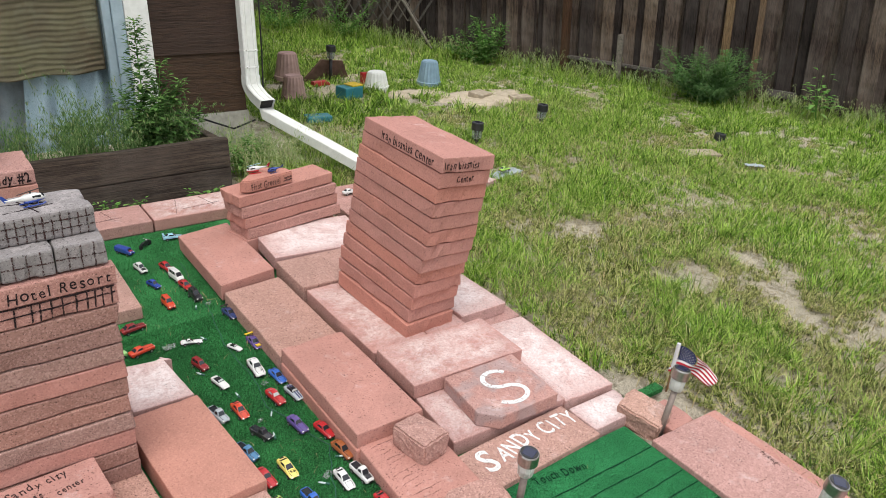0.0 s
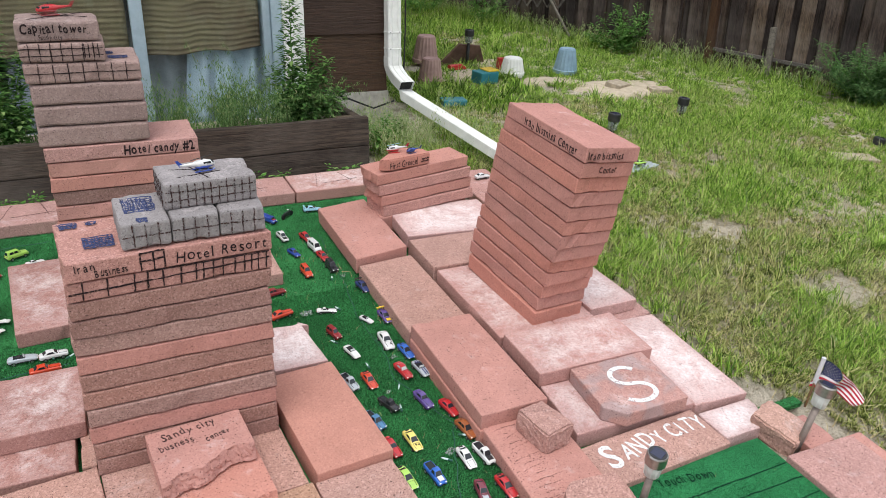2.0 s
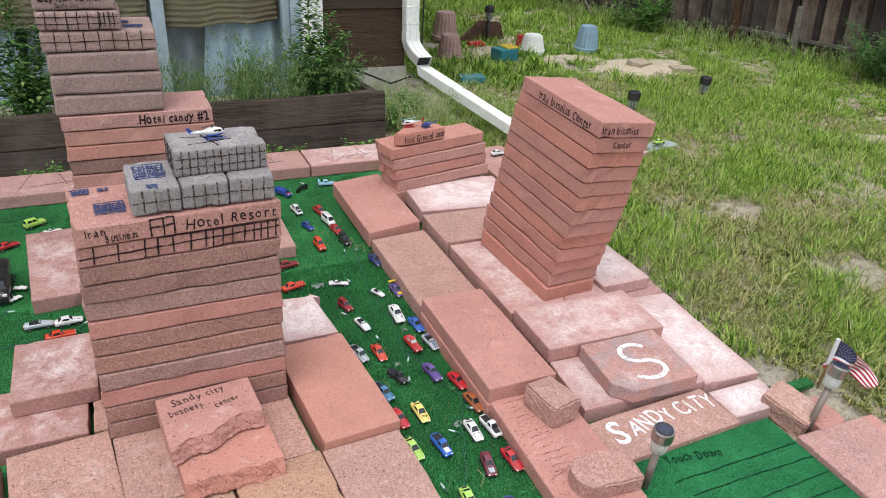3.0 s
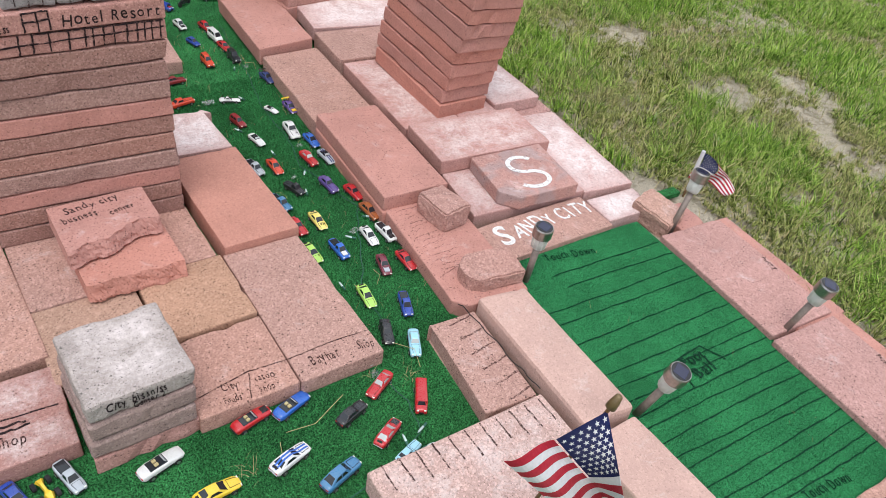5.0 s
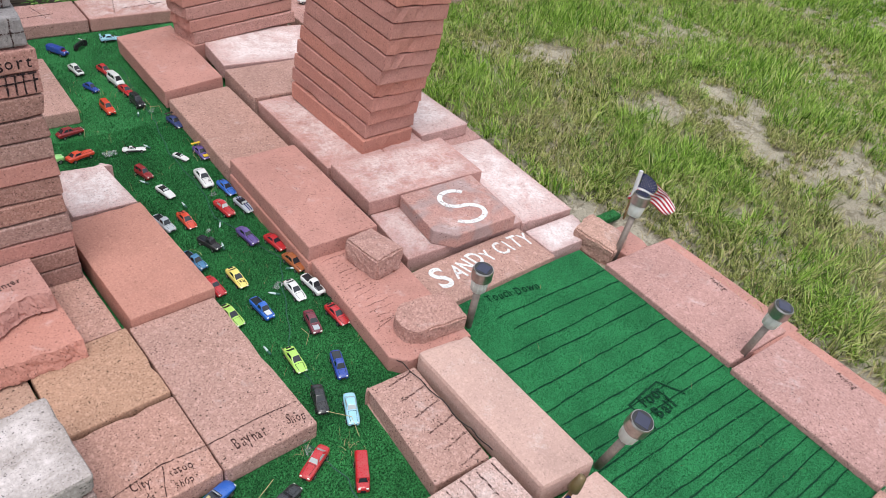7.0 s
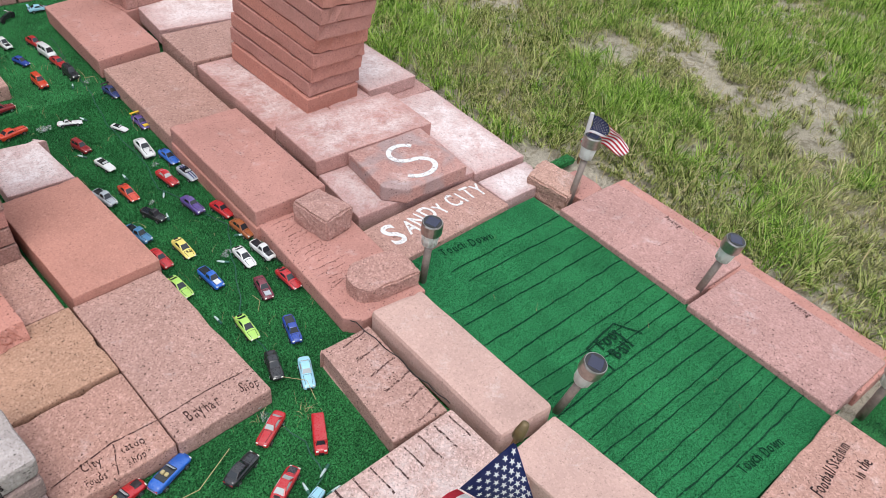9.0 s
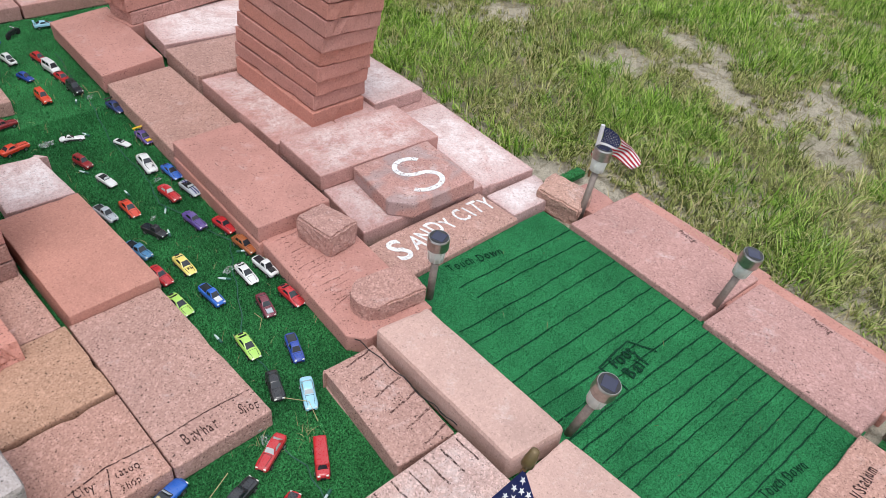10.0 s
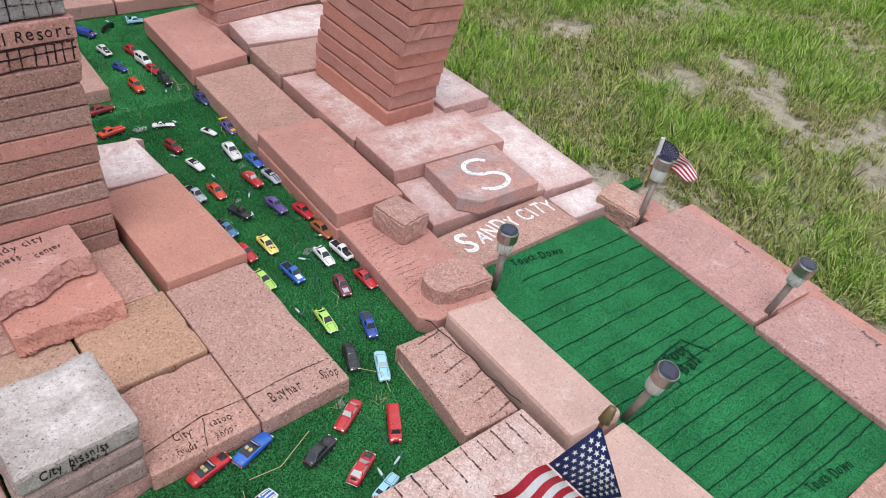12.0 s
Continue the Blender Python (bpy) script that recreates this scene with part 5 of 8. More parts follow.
        for sgn in (-1, 1):
            part("seat", soft_box(along(0.33), along(0.42), sgn * w * 0.3 - 0.003, sgn * w * 0.3 + 0.003, 0.014, 0.0205, 0.001, 1), STRAW if seats else RUBBER, root)
    if style == "pickup":
        part("cargo_bed", soft_box(along(0.05), along(0.39), -w * 0.72, w * 0.72, 0.0145, 0.0176, 0.0008, 1), TINT, root, "dark open cargo bed")
    for f, sgn in ((0.2, -1), (0.2, 1), (0.8, -1), (0.8, 1)):
        bm = bmesh.new()
        lathe(bm, ((wr * 0.6, -0.0022), (wr * 0.95, -0.0022), (wr, -0.0012), (wr, 0.0012), (wr * 0.95, 0.0022), (wr * 0.6, 0.0022)), 14)
        wheel = part("wheel", bm, RUBBER, root, at=pose(along(f), sgn * (w - 0.0012), wr - 0.004 + 0.0002, 90, 0, 0))
        bm = bmesh.new()
        lathe(bm, ((wr * 0.22, -0.0027), (wr * 0.62, -0.0024), (wr * 0.62, 0.0024), (wr * 0.22, 0.0027)), 8)
        part("rim", bm, RIM, wheel)
    for sgn in (-1, 1):
        h1, h0 = height(0.975), height(0.02)
        part("headlamp", soft_box(along(0.965), along(0.995), sgn * w * 0.58 - 0.0025, sgn * w * 0.58 + 0.0025, h1 - 0.003, h1 + 0.0002, 0.0005, 1), LAMPLIGHT, root)
        part("tail_lamp", soft_box(along(0.0) - 0.0004, along(0.015), sgn * w * 0.55 - 0.003, sgn * w * 0.55 + 0.003, h0 - 0.004, h0 - 0.0015, 0.0005, 1), TAILLAMP, root)
    hf, hr_ = height(0.99), height(0.01)
    part("grille", soft_box(along(0.972), along(1.0) + 0.0006, -w * 0.4, w * 0.4, 0.0055, max(0.0075, hf - 0.0022), 0.0005, 1), RUBBER, root, "black grille")
    part("bumper", soft_box(along(0.0) - 0.0012, along(0.02), -w * 0.78, w * 0.78, 0.0052, 0.0082, 0.0006, 1), RUBBER if len(label) % 2 else CHROME, root, "rear bumper")
    for sgn in (-1, 1):
        part("sill", soft_box(along(0.3), along(0.7), sgn * w * 0.95 - 0.0008, sgn * w * 0.95 + 0.0008, 0.0042, 0.0066, 0.0004, 1), RUBBER, root, "black sill")
    if cabin and style in ("sport", "coupe", "muscle", "sedan", "pickup"):
        f0 = cabin[3] + 0.03
        bm = bmesh.new()
        for pts in ([(f0, -0.62), (f0, 0.62)], [(f0, -0.62), (0.95, -0.5)], [(f0, 0.62), (0.95, 0.5)]):
            ribbon(bm, [(along(p[0] + (q[0] - p[0]) * i / 5), w * (p[1] + (q[1] - p[1]) * i / 5), height(p[0] + (q[0] - p[0]) * i / 5) + 0.0001) for p, q in (pts,) for i in range(6)], 0.0006, 0.0009, 0, random.Random(1))
        part("bonnet_seam", bm, RUBBER, root, "dark bonnet seam")
        if style == "sport":
            part("engine_vent", soft_box(along(cabin[0] - 0.075), along(cabin[0] - 0.01), -w * 0.4, w * 0.4, height(0.08) - 0.0005, height(0.08) + 0.0012, 0.0004, 1), RUBBER, root, "black louvred vent")
    if wing:
        bm = bmesh.new()
        box(bm, along(0.0), along(0.09), -w * 0.98, w * 0.98, 0.0225, 0.024)
        for sgn in (-1, 1):
            box(bm, along(0.03), along(0.06), sgn * w * 0.6 - 0.0008, sgn * w * 0.6 + 0.0008, 0.012, 0.0226)
        part("rear_wing", bm, PAINT[wing], root, "rear wing")
    if stripe:
        bm = bmesh.new()
        for off in (-0.0032, 0.0032):
            for k in range(14):
                f0, f1 = 0.03 + k * 0.067, 0.03 + (k + 1) * 0.067

                def zz(f):
                    if cabin and cabin[1] <= f <= cabin[2]:
                        return cabin[4] + 0.0016
                    if cabin and cabin[0] < f < cabin[1]:
                        return height(cabin[0]) + (cabin[4] + 0.0016 - height(cabin[0])) * (f - cabin[0]) / (cabin[1] - cabin[0])
                    if cabin and cabin[2] < f < cabin[3]:
                        return cabin[4] + 0.0016 + (height(cabin[3]) - cabin[4] - 0.0016) * (f - cabin[2]) / (cabin[3] - cabin[2])
                    return height(f) + 0.0012
                f1 = min(f1, 0.96)
                vs = [bm.verts.new((along(f0), off - 0.0017, zz(f0))), bm.verts.new((along(f1), off - 0.0017, zz(f1))), bm.verts.new((along(f1), off + 0.0017, zz(f1))), bm.verts.new((along(f0), off + 0.0017, zz(f0)))]
                bm.faces.new(vs)
        part("stripe", bm, PAINT[stripe], root, "painted racing stripes")
    if hood:
        bm = bmesh.new()
        h = height(0.82)
        box(bm, along(0.7), along(0.93), -w * 0.5, w * 0.5, h - 0.001, h + 0.0014)
        part("bonnet_panel", bm, PAINT[hood], root, "contrasting bonnet panel")
    if number:
        h = height(0.8)
        writing(number, 0.009, INK, root, pose(along(0.74), 0.007, h + 0.0012, 0, 0, -90), 0.9, 0.3, 0.02, "race_number")
    return root


FLEET = (
    ("sedan", "red", .134, 1.70, -78, "red and white toy fire car", dict(hood="white")), ("van", "white", .142, 1.61, -80, "white toy van with side windows", {}),
    ("sport", "red", .150, 1.53, -80, "small red toy sports car", {}), ("suv", "black", .155, 1.44, -84, "black toy off-road car", {}),
    ("suv", "orange", .06, 1.43, -85, "orange toy delivery van", {}), ("sedan", "darkred", -.08, 1.325, 13, "crimson toy saloon beside the hotel tower", {}),
    ("muscle", "orange", -.092, 1.185, 17, "orange toy coupe beside the hotel tower", {}), ("racer", "white", .051, 1.165, -17, "white open-wheel toy race car", dict(size=.85)),
    ("open", "white", .152, 1.07, -64, "small white toy roadster", dict(size=.7)), ("sport", "navy", .212, 1.27, -80, "dark navy toy race car with a wing", dict(wing="black")),
    ("sport", "purple", .212, 1.065, -85, "purple toy race car with yellow wing", dict(wing="yellow", hood="yellow")), ("suv", "darkred", .03, 1.025, -74, "dark red toy jeep with black windows", dict(size=.86)),
    ("coupe", "white", .163, .93, -92, "white toy rally car with sponsor marks", dict(number="7", size=1.22)), ("open", "white", .049, .914, -76, "white toy convertible with dark cockpit", dict(size=.9)),
    ("sport", "midblue", .200, .862, -84, "bright blue toy sports car", {}), ("open", "silver", .206, .765, -82, "silver-blue open toy sports roadster", dict(stripe="navy")),
    ("muscle", "red", .154, .772, -82, "red toy coupe with pale clear windows", dict(glass="pale")), ("sport", "orange", .049, .765, -85, "orange-red toy sports car", {}),
    ("pickup", "silver", -.006, .775, -78, "silver toy pickup tucked against a slab", {}), ("pickup", "black", .061, .648, -68, "small black toy pickup truck", dict(size=.9)),
    ("muscle", "purple", .155, .632, -82, "shiny purple toy muscle car", {}), ("coupe", "red", .205, .577, -80, "red toy car against the slabs", {}),
    ("sedan", "brown", .208, .483, -82, "copper brown toy saloon against the slabs", {}), ("sport", "paleyellow", .064, .494, -86, "pale yellow toy race car with a number", dict(number="96")),
    ("coupe", "red", .006, .489, -82, "red toy car tucked against a slab", {}), ("sport", "white", .162, .389, -89, "white toy race car with dark windscreen", {}),
    ("pickup", "white", .208, .386, -84, "white toy car with black bonnet", dict(hood="black")), ("pickup", "midblue", .067, .367, -84, "blue and white toy pickup", dict(hood="white")),
    ("sport", "red", .206, .269, -86, "low red toy supercar", {}), ("coupe", "maroon", .145, .273, -100, "maroon toy car with silver bonnet", dict(hood="silver")),
    ("sport", "lime", .057, .189, -92, "lime green toy sports car", {}), ("pickup", "blue", .129, .129, -106, "plain blue toy pickup truck", {}),
    ("coupe", "black", .048, .067, -107, "matt black toy coupe car", {}), ("muscle", "lightblue", .089, .012, -113, "light blue toy car with pale windows", dict(glass="pale")),
    ("muscle", "red", -.035, -.062, -148, "red toy coupe with a grey bonnet", dict(glass="pale")), ("truck", "red", .028, -.127, -118, "long red toy fire truck", {}),
    ("coupe", "black", -.118, -.104, 22, "black toy beetle-shaped car", {}), ("sport", "red", -.073, -.175, 32, "red toy sports car with black bonnet", dict(hood="black", glass="pale")),
    ("open", "midblue", -.218, -.037, 22, "blue open toy sports car with pale seats", dict(seats=True, size=1.1)), ("open", "red", -.30, -.036, 16, "red and black toy hot rod", dict(hood="black", seats=True, size=1.08)),
    ("pickup", "steelblue", .002, .598, -74, "dark blue toy pickup tucked against a slab", {}), ("sport", "lime", .0, .379, -82, "yellow-green toy car tucked against a slab", {}),
    ("sport", "white", -.265, -.15, 20, "white toy sports car with blue stripes", dict(stripe="midblue", size=1.12)), ("open", "white", -.477, -.062, 18, "white toy convertible below the grey stack", dict(seats=True, size=1.12)),
    ("sport", "yellow", -.405, -.16, 8, "bright yellow toy sports car", dict(size=1.12)), ("pickup", "silver", -.622, -.024, -70, "silver-grey toy truck by a slab", {}),
    ("coupe", "blue", -.706, -.03, -68, "blue toy car by a slab", {}), ("coupe", "red", -.775, -.045, -70, "red toy car by a slab", {}),
    ("sedan", "steelblue", -.195, -.222, 20, "steel blue toy saloon car", dict(size=1.14)), ("muscle", "lightblue", -.058, -.232, 22, "light blue toy car half under a slab", dict(size=.8)),
    ("suv", "lime", -.849, 1.88, 30, "lime green toy off-roader near the border slabs", {}), ("racer", "white", -.792, 1.81, 18, "white toy race car near a bleached slab", dict(size=.8)),
    ("sport", "red", -.925, 1.73, 30, "red flat toy sports car", {}), ("open", "silver", -.815, 1.2, 2, "silver open toy convertible", {}),
    ("coupe", "white", -.738, 1.193, 6, "plain white toy coupe", {}), ("muscle", "orange", -.758, 1.125, 6, "orange-red toy coupe car", {}),
    ("sport", "lightblue", .235, 1.955, -6, "light blue toy race car near the border", dict(wing="lightblue")), ("racer", "black", .385, 1.965, 15, "black and white toy race car near the border", dict(size=.75)),
    ("sedan", "blue", .058, 1.59, -70, "small blue toy car", dict(size=.85)), ("sedan", "white", .052, 1.735, -80, "white and black toy police car", dict(hood="black")),
)
for style, paint, x, y, deg, label, extra in FLEET:
    toy_car(style, paint, x, y, deg, label, **extra)
toy_car("coupe", "white", 1.05, 1.98, 5, "white toy car on a border slab", z=0.046)
toy_car("truck", "blue", 0.04, 1.905, -60, "blue and red toy delivery truck", hood="red")
toy_car("suv", "green", -0.17, 1.19, 12, "light green toy jeep behind a bleached slab")
toy_car("truck", "black", -0.925, 1.44, -88, "large black toy lorry", size=2.4)
toy_car("sport", "lime", 1.97, 1.97, 8, "lime green toy car on a plastic sheet", z=0.022)

# toy quad bike and motorcycle
quad = thing("toy_quad", CITY @ pose(-0.662, -0.03, 0.0, 0, 0, -72), "yellow toy quad bike with black wheels", "toy quad")
bm = bmesh.new()
loft(bm, [[Vector((x, -w_, z0)), Vector((x, w_, z0)), Vector((x, w_ * 0.6, z1)), Vector((x, -w_ * 0.6, z1))] for x, w_, z0, z1 in ((-0.024, .008, .008, .012), (-0.012, .004, .008, .015), (0.004, .0035, .008, .013), (0.012, .009, .008, .014), (0.024, .005, .007, .010))])
part("body", bm, PAINT["yellow"], quad)
for x in (-0.017, 0.017):
    for s in (-1, 1):
        bm = bmesh.new()
        lathe(bm, ((.004, -.004), (.008, -.0035), (.008, .0035), (.004, .004)), 12)
        part("wheel", bm, RUBBER, quad, at=pose(x, s * 0.013, 0.008, 90, 0, 0))
bike = thing("toy_motorbike", CITY @ pose(0.122, 1.93, 0.0, 0, 0, 40), "black toy motorcycle on the turf", "toy motorbike")
bm = bmesh.new()
loft(bm, [[Vector((x, -w_, z0)), Vector((x, w_, z0)), Vector((x, w_ * 0.6, z1)), Vector((x, -w_ * 0.6, z1))] for x, w_, z0, z1 in ((-0.03, .006, .014, .02), (-0.015, .007, .012, .024), (0.005, .006, .01, .026), (0.018, .004, .012, .024))])
part("body", bm, PAINT["black"], bike)
bm = bmesh.new()
tube(bm, [(0.012, -0.014, 0.03), (0.014, 0, 0.028), (0.012, 0.014, 0.03)], 0.0015, 6)
tube(bm, [(0.014, 0, 0.028), (0.026, 0, 0.01)], 0.0018, 6)
part("handlebar", bm, CHROME, bike)
for x in (-0.025, 0.027):
    bm = bmesh.new()
    lathe(bm, ((.006, -.003), (.0105, -.0025), (.0105, .0025), (.006, .003)), 14)
    part("wheel", bm, RUBBER, bike, at=pose(x, 0, 0.0105, 90, 0, 0))


def helicopter(m, label, top, low, size=1.0):
    root = thing("toy_helicopter", CITY @ m @ Matrix.Scale(size, 4), label, "toy helicopter", "toy helicopters")
    bm = bmesh.new()
    rows = ((-0.05, .0015, .019, .022), (-0.02, .004, .014, .023), (-0.008, .0095, .010, .027), (0.01, .011, .008, .028), (0.024, .009, .009, .024), (0.034, .004, .011, .017))
    loft(bm, [[Vector((x, w_ * math.cos(a), (z0 + z1) / 2 + (z1 - z0) / 2 * math.sin(a))) for a in np.linspace(0, math.tau, 11)[:-1]] for x, w_, z0, z1 in rows])
    bmesh.ops.recalc_face_normals(bm, faces=bm.faces[:])
    part("fuselage", bm, PAINT[top], root, smooth=True)
    bm = bmesh.new()
    loft(bm, [[Vector((x, w_ * math.cos(a), z + h * math.sin(a))) for a in np.linspace(0, math.tau, 9)[:-1]] for x, w_, z, h in ((-0.012, .008, .011, .003), (0.0, .0112, .011, .005), (0.016, .0108, .0115, .005), (0.03, .005, .0115, .003))])
    bmesh.ops.recalc_face_normals(bm, faces=bm.faces[:])
    part("belly", bm, PAINT[low], root, "coloured belly", smooth=True)
    for s in (-1, 1):
        part("window", soft_box(0.004, 0.022, s * 0.0092 - 0.0012, s * 0.0092 + 0.0012, 0.018, 0.0235, 0.0008, 1), TINT, root)
    part("windscreen", soft_box(0.022, 0.0305, -0.006, 0.006, 0.0165, 0.0222, 0.001, 1), TINT, root)
    bm = bmesh.new()
    loft(bm, [[Vector((-0.05, -0.0008, 0.016)), Vector((-0.05, 0.0008, 0.016)), Vector((-0.042, 0.0008, 0.021)), Vector((-0.042, -0.0008, 0.021))],
              [Vector((-0.06, -0.0008, 0.033)), Vector((-0.06, 0.0008, 0.033)), Vector((-0.053, 0.0008, 0.033)), Vector((-0.053, -0.0008, 0.033))]])
    part("tail_fin", bm, PAINT[low], root)
    for s in (-1, 1):
        bm = bmesh.new()
        tube(bm, [(-0.018, s * 0.011, 0.002), (0.022, s * 0.011, 0.002), (0.03, s * 0.011, 0.005)], 0.0016, 6)
        for x in (-0.006, 0.014):
            tube(bm, [(x, s * 0.011, 0.002), (x, s * 0.005, 0.011)], 0.0012, 5)
        part("skid", bm, PAINT[low], root)
    bm = bmesh.new()
    tube(bm, [(0.004, 0, 0.027), (0.004, 0, 0.033)], 0.002, 8)
    part("mast", bm, BLACKPL, root)
    for a in (18, 198):
        bm = bmesh.new()
        box(bm, 0, 0.032, -0.0014, 0.0014, -0.0004, 0.0004)
        part("rotor_blade", bm, PAINT["lightblue"] if low == "red" else BLACKPL, root, at=pose(0.004, 0, 0.0325, 0, 0, a))
    return root


helicopter(pose(-0.355, 0.712, 0.6975, 0, 0, 12), "white and blue toy helicopter parked on a grey block", "white", "blue", 0.88)
helicopter(pose(0.50, 1.715, 0.3175, 0, 0, 178), "white and red toy helicopter on a broken paver", "white", "red", 1.0)
helicopter(pose(0.562, 1.69, 0.3175, 0, 0, 190), "small dark blue toy helicopter on a broken paver", "blue", "navy", 0.75)
helicopter(pose(-0.605, 1.59, 0.8695, 0, 0, 195), "red toy helicopter on the capital tower", "red", "darkred", 1.1)


# ---- solar stake lights ----
def solar_light(base, top, label, dark=False, cap_r=0.0235, group="solar stake lights", stick=0.0):
    """A stake light from its foot to the top of its cap."""
    base, top = Vector(base), Vector(top)
    up = top - base
    h = up.length
    m = CITY @ Matrix.Translation(base) @ up.to_track_quat("Z", "Y").to_matrix().to_4x4()
    root = thing("solar_light", m, label, "solar light", group)
    metal = BLACKPL if dark else STEEL
    k = cap_r / 0.0235
    bm = bmesh.new()
    lathe(bm, ((0.0085 * k, -stick), (0.0085 * k, h - 0.062 * k)), 14)
    part("stake", bm, BLACKPL if dark else STAKE, root, "brown metal stake" if not dark else "", smooth=True)
    bm = bmesh.new()
    lathe(bm, ((0.009 * k, h - 0.066 * k), (0.0165 * k, h - 0.063 * k), (0.0195 * k, h - 0.03 * k), (0.018 * k, h - 0.028 * k)), 22)
    part("lens", bm, FILM if dark else LENS, root, "ribbed clear plastic lens", smooth=True)
    bm = bmesh.new()
    lathe(bm, ((0.0075 * k, h - 0.058 * k), (0.0075 * k, h - 0.034 * k)), 10)
    part("reflector", bm, BLACKPL if dark else RIM, root)
    for a in range(10):
        bm = bmesh.new()
        ang = a * math.tau / 10
        tube(bm, [(0.0168 * k * math.cos(ang), 0.0168 * k * math.sin(ang), h - 0.062 * k), (0.0197 * k * math.cos(ang), 0.0197 * k * math.sin(ang), h - 0.031 * k)], 0.0009 * k, 4)
        part("lens_rib", bm, FILM if dark else LENS, root)
    bm = bmesh.new()
    lathe(bm, ((0.021 * k, h - 0.03 * k), (0.0235 * k, h - 0.028 * k), (0.0235 * k, h - 0.003 * k), (0.022 * k, h)), 26)
    cap = part("cap", bm, metal, root, "brushed steel cap" if not dark else "black plastic cap", smooth=False)
    part("solar_panel", soft_box(-0.0135 * k, 0.0135 * k, -0.0135 * k, 0.0135 * k, h + 0.0002, h + 0.0014, 0.0005, 1), SOLAR, cap, "dark solar cell", at=pose(0, 0, 0, 0, 0, 20))
    bm = bmesh.new()
    lathe(bm, ((0.0205 * k, h - 0.0005), (0.0205 * k, h + 0.0007)), 26)
    part("top_disc", bm, BLACKPL, cap)
    return root


for foot, head in (((0.445, 0.083, 0.0), (0.446, 0.069, 0.2)), ((0.964, 0.098, -0.01), (1.005, 0.098, 0.21)), ((0.950, -0.321, 0.0), (0.961, -0.356, 0.2)), ((0.423, -0.354, 0.0), (0.428, -0.403, 0.2)), ((0.939, -0.745, 0.0), (0.895, -0.757, 0.2))):
    solar_light(foot, head, "stainless steel solar stake light beside the football field")
for x, y, h in ((2.13, 4.25, 0.275), (2.92, 2.73, 0.11), (2.18, 2.49, 0.13), (3.69, 1.87, 0.05)):
    solar_light((x, y, -0.005), (x + 0.005, y, h), "black plastic solar stake light in the grass", True, 0.036, "black stake lights")


# ---- flags ----
def stick_flag(m, label, height, wave, pole, finial=True):
    """A small stick flag. The cloth hangs from the pole's top; wave(u, v) gives its place in the flag's own space."""
    root = thing("stick_flag", m, label, "flag", "stick flags")
    bm = bmesh.new()
    tube(bm, [(0, 0, -pole), (0, 0, 0.012 if finial else 0.0)], 0.0033, 8)
    part("pole", bm, DOWEL, root)
    bm = bmesh.new()
    if finial:
        lathe(bm, ((0.004, 0.0), (0.0084, 0.003), (0.0078, 0.014), (0.0055, 0.028), (0.003, 0.030)), 12)
        part("finial", bm, BRASS, root, "gilt wooden spear tip", at=pose(0, 0, 0.006), smooth=True)
    else:
        tube(bm, [(0, 0, -height * 0.8), (0, 0, 0.002)], 0.0062, 8)
        part("sleeve", bm, FLAGWHITE, root, "white hoist sleeve")
    n = 26
    for k in range(13):
        bm = bmesh.new()
        rows = [[bm.verts.new(wave(i / n, (k + j / 2) / 13)) for i in range(n + 1)] for j in range(3)]
        for a, b in zip(rows, rows[1:]):
            for i in range(n):
                if k >= 7 or i / n >= 0.4 - 1e-6:
                    bm.faces.new((a[i], b[i], b[i + 1], a[i + 1]))
        bmesh.ops.delete(bm, geom=[v for v in bm.verts if not v.link_faces], context="VERTS")
        bmesh.ops.solidify(bm, geom=bm.faces[:], thickness=0.0004)
        part("stripe", bm, FLAGWHITE if k % 2 else FLAGRED, root, "white stripe" if k % 2 else "red stripe")
    bm = bmesh.new()
    cells = 12
    rows = [[bm.verts.new(wave(0.4 * i / cells, 7 / 13 * j / cells)) for i in range(cells + 1)] for j in range(cells + 1)]
    for a, b in zip(rows, rows[1:]):
        for i in range(cells):
            bm.faces.new((a[i], b[i], b[i + 1], a[i + 1]))
    bmesh.ops.solidify(bm, geom=bm.faces[:], thickness=0.0004)
    canton = part("canton", bm, FLAGBLUE, root, "dark blue field with white stars")
    bm = bmesh.new()
    for r in range(9):
        for c in range(6 if r % 2 == 0 else 5):
            u = 0.4 * (c + (0.5 if r % 2 == 0 else 1.0)) / 6
            v = 7 / 13 * (r + 1) / 10
            p = wave(u, v)
            du = (wave(u + 0.004, v) - p).normalized()
            dv = (wave(u, v + 0.004) - p).normalized()
            nn = du.cross(dv).normalized()
            for sgn in (-1, 1):
                ring = []
                for q in range(10):
                    rr = height * (0.028 if finial else 0.02) * (1 if q % 2 == 0 else 0.4)
                    a = q * math.tau / 10 + math.pi / 2
                    ring.append(bm.verts.new(p + du * rr * math.cos(a) - dv * rr * math.sin(a) + nn * sgn * 0.0008))
                mid = bm.verts.new(p + nn * sgn * 0.0008)
                for q in range(10):
                    bm.faces.new((mid, ring[q], ring[(q + 1) % 10]))
    part("star_field", bm, FLAGWHITE, canton, "rows of small white stars")
    return root


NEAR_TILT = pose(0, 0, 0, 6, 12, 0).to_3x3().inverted()


